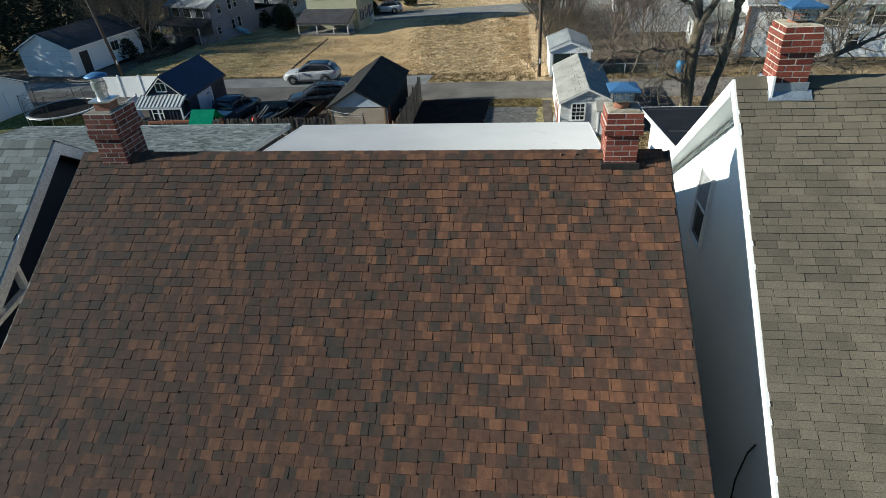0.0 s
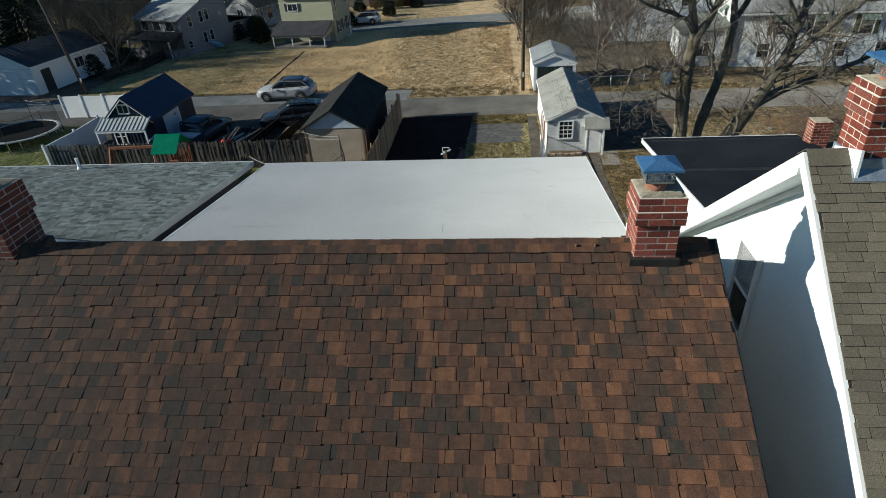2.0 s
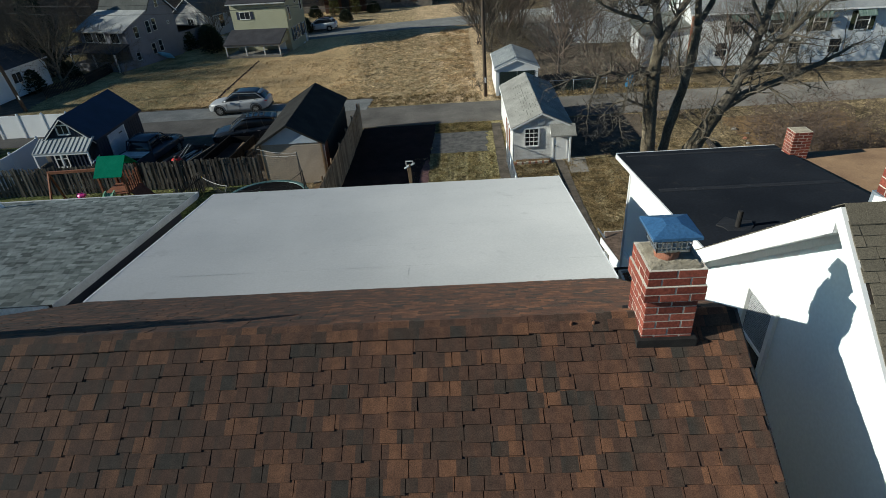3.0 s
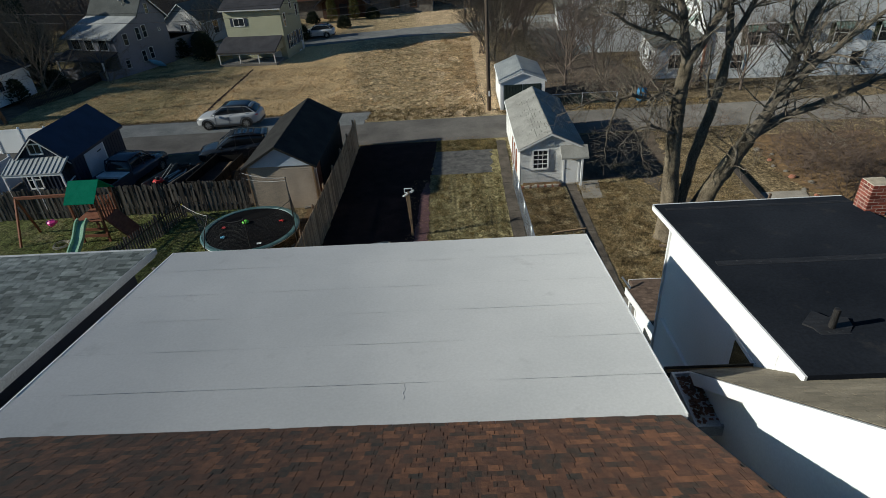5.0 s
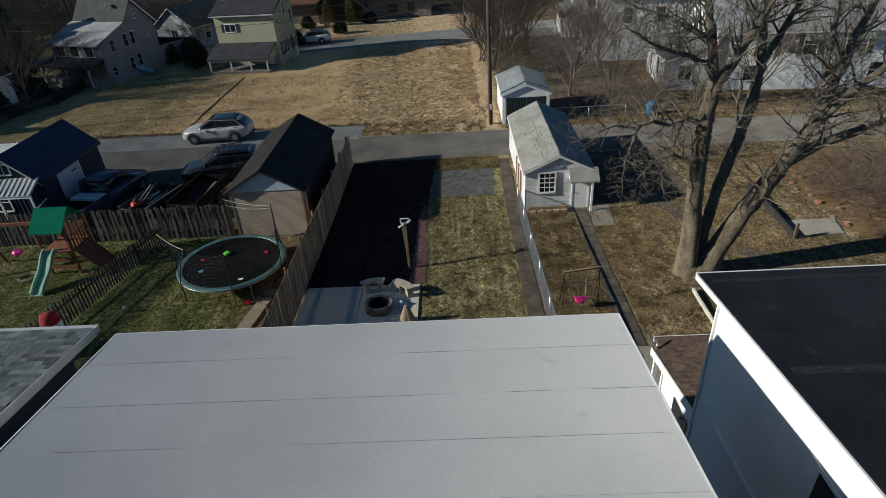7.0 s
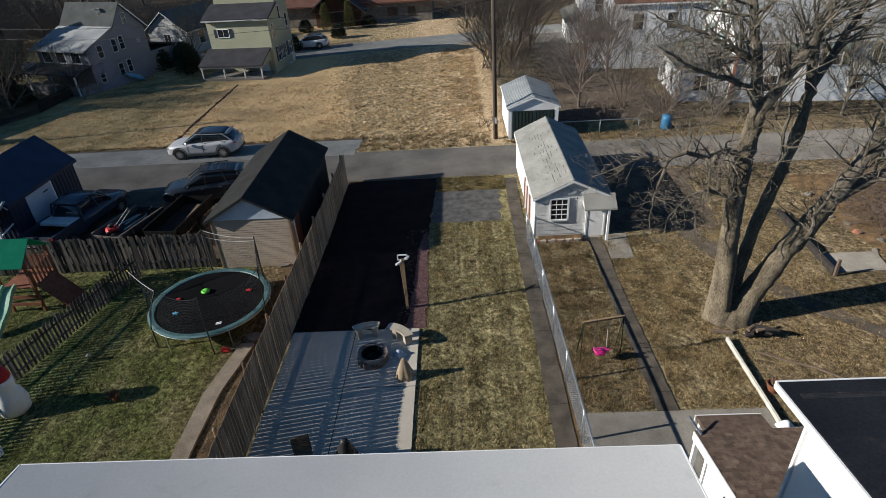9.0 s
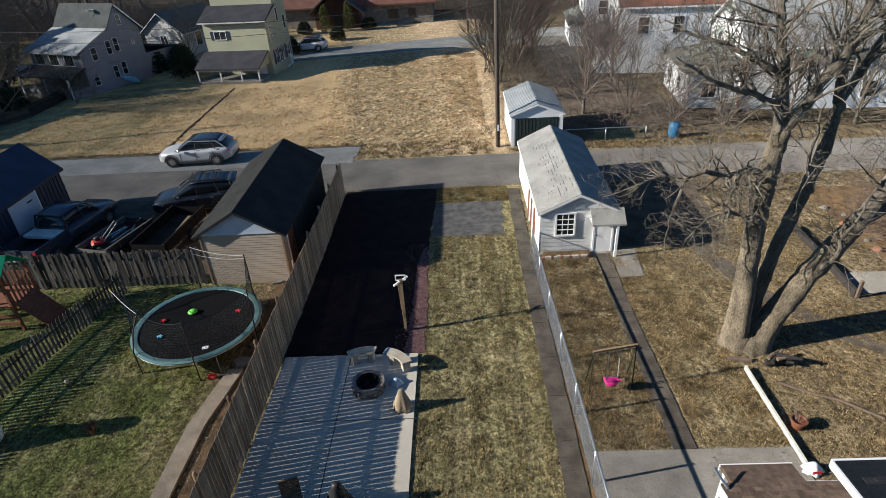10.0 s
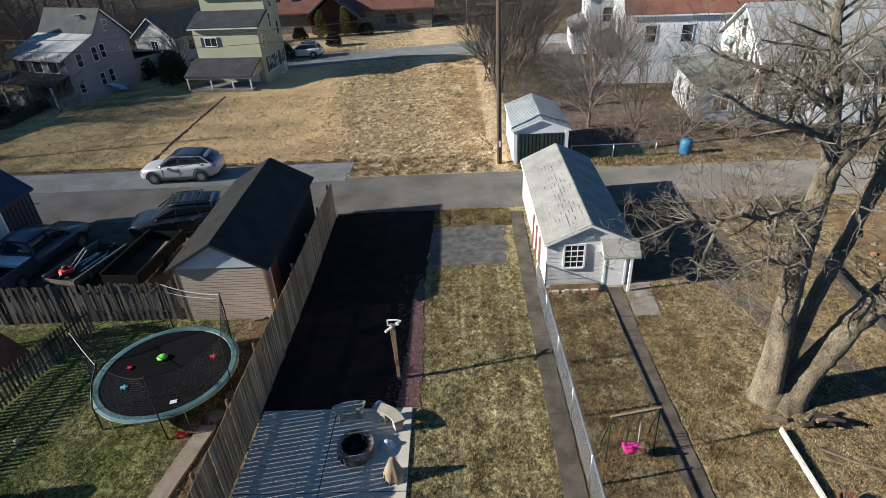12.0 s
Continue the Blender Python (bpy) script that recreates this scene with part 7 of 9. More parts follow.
def playset():
    t = thing("playset", -17.6, 23.9, gz(24), "red-stained wooden playset with green roof and slide", "playset")
    z = gz(24)
    posts = [(-17.9, 23.3), (-16.6, 23.3), (-16.6, 24.7), (-17.9, 24.7)]
    for x, y in posts:
        part("post", box(B(), x - 0.05, x + 0.05, y - 0.05, y + 0.05, z, z + 2.32), M["cedar"], t)
    part("platform", box(B(), -17.95, -16.55, 23.25, 24.75, z + 1.15, z + 1.2), M["cedar"], t)
    for i in range(7):
        x = -17.87 + i * 0.2
        part("rail_slat", box(B(), x, x + 0.09, 24.7, 24.73, z + 1.2, z + 1.9), M["cedar"], t)
        part("rail_slat", box(B(), -16.57, -16.54, 23.35 + i * 0.2, 23.44 + i * 0.2, z + 1.2, z + 1.9), M["cedar"], t)
    for zz in (0.35, 0.7):
        part("cross_board", box(B(), -17.95, -16.55, 23.2, 23.24, z + zz, z + zz + 0.14), M["cedar"], t)
    part("roof_panel", prism(B(), [(23.05, z + 2.2), (24.0, z + 3.0), (24.0, z + 3.03), (23.05, z + 2.23)], 0, -17.98, -16.5), M["green"], t, "bright green canvas roof")
    part("roof_panel", prism(B(), [(24.02, z + 3.0), (24.95, z + 2.2), (24.95, z + 2.23), (24.02, z + 3.03)], 0, -17.98, -16.5), M["green"], t)
    # wavy slide coming down towards the houses
    bm = B()
    rows = []
    for i in range(15):
        k = i / 14
        y, zz = 23.2 - 1.75 * k, z + 1.15 * (1 - k) + 0.1 * math.sin(k * 9) * (1 - k) + 0.12
        rows.append([bm.verts.new((x, y, zz + up)) for x, up in ((-17.76, -0.05), (-17.76, 0.15), (-17.69, 0.15), (-17.66, 0.01), (-17.32, 0.01), (-17.29, 0.15), (-17.22, 0.15), (-17.22, -0.05))])
    for p, q in zip(rows, rows[1:]):
        for k in range(8):
            bm.faces.new((p[k], p[(k + 1) % 8], q[(k + 1) % 8], q[k]))
    bm.faces.new(rows[0]), bm.faces.new(rows[-1][::-1])
    bmesh.ops.recalc_face_normals(bm, faces=bm.faces)
    part("slide", bm, M["slide"], t, "pale green wavy plastic slide")
    part("climbing_board", prism(B(), [(-16.54, z + 1.15), (-15.6, z), (-15.5, z), (-16.49, z + 1.22)], 1, 23.4, 24.5), M["cedar"], t)
    # swing beam
    part("swing_beam", beam(B(), (-17.85, 23.9, z + 2.35), (-20.9, 23.9, z + 2.3), 0.1, 0.14), M["cedar"], t)
    for y in (23.1, 24.7):
        part("swing_leg", beam(B(), (-20.85, 23.9, z + 2.3), (-21.05, y, z), 0.09), M["cedar"], t)
    for x, sm in ((-19.6, M["pink"]),):
        for dx in (-0.2, 0.2):
            part("chain", beam(B(), (x + dx, 23.9, z + 2.28), (x + dx, 23.9, z + 0.95), 0.015), M["steel"], t)
        part("swing_seat", loft(B(), [(x - 0.22, z + 0.85, z + 1.0, 0.12), (x, z + 0.7, z + 1.05, 0.2), (x + 0.22, z + 0.85, z + 1.0, 0.12)], 10, 3), sm, t)
        seat = t.children[-1]
        seat.data.transform(Matrix.Translation((0, 23.9, 0)))


playset()


def clothes_post():
    t = thing("clothes_post", -1.6, 22.4, gz(22.4), "leaning timber clothesline post with white bracket", "clothes post")
    z = gz(22.4)
    part("post", beam(B(), (-1.6, 22.4, z), (-1.62, 22.55, z + 2.2), 0.1), M["timber"], t)
    part("brace", beam(B(), (-1.6, 22.35, z + 0.65), (-1.75, 22.85, z + 2.0), 0.09, 0.06), M["timber"], t)
    bm = B()
    for a, b in (((-0.17, 0), (0.17, 0)), ((-0.17, 0.2), (0.17, 0.2)), ((-0.17, 0), (-0.17, 0.2)), ((0.17, 0), (0.17, 0.2))):
        beam(bm, (-1.62 + a[0], 22.55, z + 2.16 + a[1]), (-1.62 + b[0], 22.55, z + 2.16 + b[1]), 0.035)
    part("bracket", bm, M["white"], t, "white square line bracket")
    part("arm", beam(B(), (-1.85, 22.3, z + 2.1), (-1.4, 22.8, z + 2.14), 0.06), M["white"], t)


clothes_post()


def fire_pit():
    x, y, z = -2.58, 19.35, gz(19.35) + 0.06
    t = thing("fire_pit", x, y, z, "round stone-block fire pit with charred inside", "fire pit")
    for row in range(3):
        n = 14
        me = mesh_of("block", prism(B(), [(-0.115, 0.38), (0.115, 0.38), (0.135, 0.52), (-0.135, 0.52)], 2, 0.004, 0.106), M["paver"])
        for k in range(n):
            a = 360 * (k + 0.5 * (row % 2)) / n
            piece("block", me, t, Matrix.Translation((x, y, z + row * 0.11)) @ pose(0, 0, 0, 0, 0, a))
    part("lining", lathe(B(), [(0.37, 0.0), (0.37, 0.33), (0.345, 0.33), (0.345, 0.03)], 0, 0, 28), M["char"], t, "charred steel lining", local=True)
    part("ash", lathe(B(), [(0.33, 0.005), (0.33, 0.06), (0.1, 0.1)], 0, 0, 20), M["char"], t, local=True)
    rnd = random.Random(5)
    for i in range(6):
        a = rnd.uniform(0, 6.28)
        part("charred_log", beam(B(), (0.22 * math.cos(a), 0.22 * math.sin(a), 0.1), (-0.15 * math.cos(a + 0.5), -0.2 * math.sin(a + 0.5), 0.17), 0.06), M["char"], t, local=True)


fire_pit()


def curved_bench(x, y, turn, label):
    z = gz(y) + 0.06
    t = thing("stone_bench", x, y, z, label, "bench", "benches round the fire pit", turn=turn)
    pts_o = [(1.25 * math.sin(a), 1.25 * math.cos(a) - 1.1) for a in np.linspace(-0.42, 0.42, 9)]
    pts_i = [(0.92 * math.sin(a), 0.92 * math.cos(a) - 1.1) for a in np.linspace(0.42, -0.42, 9)]
    part("seat", prism(B(), pts_o + pts_i, 2, 0.4, 0.48), M["stone"], t, local=True)
    for s in (-1, 1):
        a = 0.27 * s
        part("pedestal", box(B(), -0.09, 0.09, -0.13, 0.13, 0.0, 0.395, pose(1.08 * math.sin(a), 1.08 * math.cos(a) - 1.1, 0, 0, 0, -math.degrees(a))), M["stone"], t, local=True)


curved_bench(-1.62, 20.42, -42, "curved tan cast-stone bench on the patio")
curved_bench(-2.95, 20.75, 12, "curved cast-stone bench by the mulch bed")


def draped(name, x, y, z, h, w, mat, label, category, seed, lean=0.0):
    """A cloth pulled over something: a narrow top and folds that spread to the ground."""
    t = thing(name, x, y, z, label, category)
    rnd = random.Random(seed)
    bm = B()
    n = 26
    ph = [rnd.uniform(0, 6.28) for _ in range(3)]
    rings = []
    for s in (0.0, 0.25, 0.5, 0.72, 0.88, 0.97, 1.0):
        ring = []
        for k in range(n):
            a = 2 * math.pi * k / n
            fold = 1 + 0.13 * (1 - s) * math.sin(5 * a + ph[0]) + 0.09 * (1 - s) * math.sin(9 * a + ph[1])
            q = w * fold * ((1 - s) ** 0.85 * 0.8 + 0.2 if s < 1 else 0.1)
            ring.append(bm.verts.new((q * math.cos(a) + lean * s, q * math.sin(a) * 0.85, h * s)))
        rings.append(ring)
    for a, b in zip(rings, rings[1:]):
        for k in range(n):
            j = (k + 1) % n
            bm.faces.new((a[k], a[j], b[j], b[k]))
    bm.faces.new(rings[0][::-1]), bm.faces.new(rings[-1])
    part("cover", bm, mat, t, local=True, smooth=True)
    return t


draped("covered_statuette", -1.42, 18.45, gz(18.4) + 0.06, 0.78, 0.3, M["tancloth"], "garden ornament wrapped in a tan cloth", "garden ornament", 2)
draped("covered_grill", -2.75, 15.0, 0.06, 1.05, 0.42, M["blackrope"], "barbecue grill under a black cover", "grill", 5)
draped("covered_pot", -1.72, 19.55, gz(19.5) + 0.06, 0.22, 0.24, M["paleblue"], "low heap under a pale blue cloth", "covered pot", 7)
draped("snow_bag", -2.12, 21.2, gz(21.2) + 0.02, 0.2, 0.2, M["paleblue"], "small pale blue bag behind the bench", "bag", 9)
ch = thing("patio_chair", -3.95, 15.0, 0.06, "weathered timber garden chair on the patio", "chair", turn=20)
part("seat", box(B(), -0.25, 0.25, -0.25, 0.25, 0.4, 0.44), M["timber"], ch, local=True)
part("backrest", box(B(), -0.25, 0.25, 0.22, 0.26, 0.44, 0.95), M["timber"], ch, local=True)
for sx in (-1, 1):
    for sy in (-1, 1):
        part("leg", box(B(), sx * 0.22 - 0.025, sx * 0.22 + 0.025, sy * 0.22 - 0.025, sy * 0.22 + 0.025, 0, 0.4), M["timber"], ch, local=True)


def swing_frame():
    z = gz(19.3)
    t = thing("toddler_swing", 5.02, 19.0, z, "small swing with pink bucket seat on timber bar", "swing")
    part("top_bar", beam(B(), (4.33, 18.87, z + 1.72), (5.72, 19.17, z + 1.69), 0.07, 0.06), M["timber"], t)
    for x, y in ((4.36, 18.88), (5.69, 19.16)):
        for dy in (-0.05, 0.55):
            part("leg", beam(B(), (x, y, z + 1.7), (x + (x - 5.02) * 0.04, y + dy, z), 0.024), M["evergreen"], t)
    for dx in (-0.16, 0.18):
        part("rope", beam(B(), (5.0 + dx, 19.0 + 0.2 * dx, z + 1.7), (5.0 + dx, 18.95, z + 0.55), 0.02), M["stone"], t)
    bm = loft(B(), [(4.78, z + 0.46, z + 0.58, 0.09), (4.86, z + 0.34, z + 0.52, 0.16), (5.12, z + 0.34, z + 0.52, 0.16), (5.2, z + 0.46, z + 0.58, 0.09)], 14, 3)
    bmesh.ops.translate(bm, vec=(0, 18.95, 0), verts=bm.verts)
    part("bucket_seat", bm, M["pink"], t, "bright pink bucket seat", smooth=True)
    part("seat_bar", beam(B(), (4.76, 18.78, z + 0.64), (5.24, 18.78, z + 0.64), 0.05), M["pink"], t)


swing_frame()

b = thing("long_board", 9.45, 17.8, 0.0, "long weathered white plank lying on edge", "board")
part("plank", beam(B(), (9.48, 19.75, gz(19.7) + 0.1), (9.4, 15.9, 0.1), 0.07, 0.16), M["oldplank"], b)
b = thing("plank_stub", 9.5, 20.2, gz(20), "short dark board by the tree foot", "board")
part("plank", box(B(), -0.35, 0.35, -0.06, 0.06, 0.0, 0.08, pose(0, 0, 0.02, 0, 0, -12)), M["pole"], b, local=True)
pile = thing("brushwood_pile", 10.6, 19.95, gz(19.9), "pile of dark brown sawn branches and bark", "brushwood")
rnd0 = random.Random(14)
for i in range(14):
    a, l0 = rnd0.uniform(-0.6, 0.9), rnd0.uniform(0.3, 0.75)
    z = 0.08 + i * 0.025
    cx, cy = rnd0.uniform(-0.2, 0.25), rnd0.uniform(-0.18, 0.18)
    v, f = [], []
    tube_arrays([(cx - l0 / 2 * math.cos(a), cy - l0 / 2 * math.sin(a), z), (cx, cy, z + 0.03), (cx + l0 / 2 * math.cos(a), cy + l0 / 2 * math.sin(a), z + rnd0.uniform(-0.02, 0.15))], [0.07, 0.06, 0.045], 7, v, f)
    raw("branch", v, f, M["darkwood"] if i % 3 else M["pole"], pile, local=True)
pot = thing("flower_pot", 9.85, 17.3, 0.0, "brown wooden tub with dead stems", "flower pot")
part("pot", lathe(B(), [(0.14, 0.0), (0.2, 0.26), (0.225, 0.26), (0.225, 0.31), (0.19, 0.31), (0.18, 0.25)], 0, 0, 20), M["cedar"], pot, local=True)
v, f = [], []
for i in range(14):
    a = rnd0.uniform(0, 6.28)
    tube_arrays([(0.08 * math.cos(a), 0.08 * math.sin(a), 0.24), (0.2 * math.cos(a), 0.2 * math.sin(a), 0.6), (0.35 * math.cos(a), 0.35 * math.sin(a), 0.8)], [0.006, 0.005, 0.003], 3, v, f)
raw("dead_stem", v, f, M["brownwig"], pot, local=True)
bag = draped("plastic_bag", 9.5, 15.85, 0.03, 0.28, 0.26, M["white"], "white plastic bag with red print", "bag", 11)
part("red_print", box(B(), -0.1, 0.12, -0.19, -0.17, 0.06, 0.16), M["red"], bag, local=True)
log = thing("garden_hose", 11.4, 18.4, gz(18.4), "length of brown hose lying on lawn", "hose")
v, f = [], []
tube_arrays([(10.2, 19.1, gz(19) + 0.04), (10.9, 18.6, gz(18.6) + 0.04), (11.6, 18.25, gz(18.2) + 0.04), (12.4, 17.5, gz(17.5) + 0.04)], [0.035] * 4, 6, v, f)
raw("tube", v, f, M["pole"], log)
edge = thing("garden_edging", 15.4, 26, gz(26), "weathered timber edging of a garden bed", "edging")
part("sleeper", beam(B(), (15.75, 29.1, gz(29) + 0.12), (15.25, 23.6, gz(23.6) + 0.12), 0.14, 0.26), M["darkwood"], edge)
part("stake", box(B(), 15.18, 15.28, 23.45, 23.55, gz(23.5), gz(23.5) + 0.75), M["pole"], edge)
for i in range(9):
    x, y = 18.2 + rnd0.uniform(-0.3, 0.5), 24.5 + i * 0.8
    st = thing("garden_stone", x, y, gz(y), "rough pale stone along the leaf bed", "stone", "stones along the leaf bed", turn=i * 40)
    bm = B()
    bmesh.ops.create_icosphere(bm, subdivisions=2, radius=rnd0.uniform(0.1, 0.2))
    for w in bm.verts:
        w.co *= 1 + 0.5 * noise.noise(w.co * 7 + Vector((i, 0, 0)))
        w.co.z = max(w.co.z * 0.7, -0.03) + 0.03
    part("rock", bm, M["concrete"] if i % 3 else M["clay"], st, local=True)
for i, (x, y) in enumerate(((-7.2, 20.9), (-6.9, 21.9), (-7.3, 26.2))):
    st = thing("stepping_stone", x, y, gz(y), "flat grey stone lying on the lawn", "stone", "stones on the left lawn", turn=i * 33)
    part("slab", prism(B(), [(0.3 * math.cos(a) * (1 + 0.2 * math.sin(3 * a)), 0.22 * math.sin(a)) for a in np.linspace(0, 5.6, 9)], 2, 0.0, 0.1), M["concrete"], st, local=True)
hose = thing("coiled_hose", -18.9, 23.0, gz(23), "pale garden hose coiled on the lawn", "hose")
v, f = [], []
tube_arrays([((0.35 + 0.05 * math.sin(t * 0.7)) * math.cos(t), (0.35 + 0.05 * math.sin(t * 0.7)) * math.sin(t), 0.03 + t * 0.004) for t in np.linspace(0, 25, 90)], [0.018] * 90, 5, v, f)
raw("coil", v, f, M["stone"], hose, local=True)
rb = thing("toy_truck", -8.0, 20.15, gz(20.2), "small red toy by the concrete kerb", "toy")
part("body", loft(B(), [(-0.14, 0.03, 0.12, 0.06), (-0.07, 0.03, 0.2, 0.08), (0.1, 0.03, 0.15, 0.08), (0.15, 0.03, 0.11, 0.06)], 12, 4), M["red"], rb, local=True)
b = thing("yard_ornament", -13.85, 17.5, 0.0, "tall white rounded yard ornament with a red cap", "garden ornament")
part("body", lathe(B(), [(0.3, 0), (0.42, 0.12), (0.47, 0.45), (0.4, 0.8), (0.3, 0.98), (0.33, 1.12), (0.34, 1.3), (0.29, 1.42)], 0, 0, 28), M["white"], b, local=True, smooth=True)
part("cap", lathe(B(), [(0.31, 1.4), (0.33, 1.46), (0.31, 1.55), (0.26, 1.72), (0.12, 1.8), (0.03, 1.82)], 0, 0, 24), M["redcheck"], b, "red chequered cap", local=True, smooth=True)
b = thing("garden_light", -12.8, 19.9, gz(19.9), "small pale solar light on a stake", "garden light")
part("stake", lathe(B(), [(0.015, 0.0), (0.015, 0.22)], 0, 0, 8), M["plastic"], b, local=True)
part("head", lathe(B(), [(0.05, 0.2), (0.075, 0.28), (0.085, 0.3), (0.02, 0.35)], 0, 0, 14), M["stone"], b, local=True)
b = thing("dead_plant", -10.85, 17.85, 0.0, "clump of dead brown stems on the lawn", "plant")
v, f = [], []
for i in range(26):
    a = rnd0.uniform(0, 6.28)
    q = rnd0.uniform(0.1, 0.3)
    tube_arrays([(0.06 * math.cos(a), 0.06 * math.sin(a), 0.0), (q * 0.6 * math.cos(a), q * 0.6 * math.sin(a), 0.2), (q * math.cos(a), q * math.sin(a), rnd0.uniform(0.2, 0.42))], [0.022, 0.018, 0.008], 4, v, f)
raw("stem", v, f, M["rust"], b, local=True)
b = thing("water_barrel", 14.45, 41.6, gz(41.6), "blue plastic barrel at the end of the wire fence", "barrel")
part("barrel", lathe(B(), [(0.3, 0), (0.36, 0.15), (0.36, 0.75), (0.3, 0.95)], 0, 0, 18), stuff_mat("blue_plastic", (0.02, 0.12, 0.24), (0.04, 0.17, 0.3), 2, 20, 0.5, 0.05), b, local=True, smooth=True)

# ---- far houses ----
M["yellowwall"] = stuff_mat("pale_yellow_siding", (0.31, 0.315, 0.22), (0.37, 0.37, 0.265), 0.4, 20, 0.7, 0.05)
M["greywall"] = stuff_mat("grey_siding", (0.19, 0.192, 0.225), (0.25, 0.252, 0.29), 0.4, 20, 0.7, 0.05)
M["darkroof"] = stuff_mat("charcoal_shingle", (0.035, 0.035, 0.042), (0.06, 0.058, 0.066), 0.8, 30, 0.92, 0.4)
M["midroof"] = stuff_mat("grey_green_shingle", (0.1, 0.11, 0.1), (0.16, 0.17, 0.155), 0.8, 30, 0.92, 0.4)
M["redroof"] = stuff_mat("red_brown_shingle", (0.15, 0.065, 0.045), (0.22, 0.1, 0.07), 0.8, 30, 0.92, 0.4)
M["palemetal"] = stuff_mat("pale_metal_roof", (0.25, 0.262, 0.262), (0.34, 0.35, 0.345), 0.6, 20, 0.75, 0.08, spec=0.15)
M["brownwall"] = stuff_mat("brown_cedar_wall", (0.07, 0.035, 0.022), (0.11, 0.058, 0.038), 0.6, 16, 0.85, 0.3)
M["palewall"] = stuff_mat("dull_white_siding", (0.36, 0.36, 0.36), (0.44, 0.44, 0.43), 0.5, 20, 0.7, 0.05)
M["fieldstone"] = stuff_mat("fieldstone", (0.16, 0.145, 0.125), (0.3, 0.275, 0.24), 1.6, 12, 0.95, 0.6)


def yellow_house():
    zb = -1.5
    h = thing("yellow_house", -22.7, 69, zb, "pale yellow two-storey house with charcoal roof and porch", "house")
    x0, x1, y0, y1 = -26.0, -19.3, 67.3, 73.4
    part("wall", prism(B(), [(y0, zb - 0.8), (y1, zb - 0.8), (y1, 6.5), (71.7, 7.9), (70.0, 6.8), (70.0, 5.0), (y0, 4.0)], 0, x0, x1), M["yellowwall"], h)
    part("siding", laps(B(), "y", y0, x0, x1, zb, lambda x: 3.95, 0.2, -1, 0.014), M["yellowwall"], h)
    part("roof_slope", prism(B(), [(y0 - 0.4, 3.9), (y0 - 0.4, 4.04), (70.05, 5.2), (70.05, 5.06)], 0, x0 - 0.3, x1 + 0.25), M["darkroof"], h, "charcoal shingle roof")
    for i in range(9):
        k = i / 9
        part("shingle_course", box(B(), x0 - 0.3, x1 + 0.25, -0.16, 0.16, 0.0, 0.02, pose(0, y0 - 0.22 + 2.75 * k, 4.115 + 1.125 * k, 22.3, 0, 0)), M["darkroof"], h)
    part("roof_slope", prism(B(), [(69.6, 6.5), (69.6, 6.68), (71.7, 8.2), (71.7, 8.02)], 0, x0 - 0.3, x1 + 0.25), M["midroof"], h)
    part("roof_slope", prism(B(), [(71.7, 8.02), (71.7, 8.2), (y1 + 0.4, 6.4), (y1 + 0.4, 6.22)], 0, x0 - 0.3, x1 + 0.25), M["midroof"], h)
    part("fascia", box(B(), x0 - 0.3, x1 + 0.25, y0 - 0.43, y0 - 0.405, 3.88, 4.0), M["greytrim"], h)
    window(h, "y", y0 - 0.018, -24.9, -23.7, 2.3, 3.05, -1, M["white"], 2, 1, M["navy"], w=0.05)
    for a, b, z0, z1 in ((67.95, 68.55, 1.9, 3.3), (70.4, 70.9, 3.4, 4.7), (68.5, 69.1, -0.5, 0.9), (69.5, 70.1, -0.5, 0.9), (70.5, 71.1, -0.5, 0.9), (72.0, 72.6, -0.5, 0.8), (72.1, 72.7, 2.4, 3.7), (71.2, 71.8, 5.2, 6.3)):
        window(h, "x", x1 + 0.004, a, b, z0, z1, 1, M["whiteold"], 1, 2, M["navy"] if z0 < 2 and b > 68.6 else None, w=0.05)
    part("basement_window", box(B(), x1 + 0.004, x1 + 0.03, 71.4, 72.1, -1.75, -1.4), M["white"], h)
    part("basement_door", box(B(), x1 + 0.004, x1 + 0.03, 72.5, 73.1, -2.25, -0.4), M["whiteold"], h)
    # porch
    part("porch_roof", prism(B(), [(64.3, -0.1), (64.3, 0.05), (y0 - 0.005, 1.15), (y0 - 0.005, 1.0)], 0, x0 - 0.4, x1 - 0.2), M["darkroof"], h, "charcoal porch roof")
    part("porch_beam", box(B(), x0 - 0.3, x1 - 0.3, 64.45, 64.6, -0.27, -0.1), M["greytrim"], h)
    for x in (x0 - 0.2, x0 + 2.2, x0 + 4.4, x1 - 0.45):
        part("porch_post", box(B(), x - 0.06, x + 0.06, 64.46, 64.58, zb, -0.27), M["greytrim"], h)
    part("porch_deck", box(B(), x0 - 0.3, x1 - 0.3, 64.4, y0 - 0.005, zb - 0.1, zb + 0.25), M["concrete"], h)
    part("porch_door", box(B(), -20.9, -20.0, y0 - 0.05, y0 - 0.004, zb + 0.25, 0.75), M["white"], h)
    part("porch_window", box(B(), -24.8, -22.2, y0 - 0.05, y0 - 0.004, -0.6, 0.7), M["glass"], h)
    part("porch_end", prism(B(), [(64.6, -0.15), (y0 - 0.005, -0.15), (y0 - 0.005, 0.95)], 0, x1 - 0.4, x1 - 0.3), M["yellowwall"], h)
    h.matrix_basis = pose(-21.7, 69, zb, 0, 0, -6)


yellow_house()


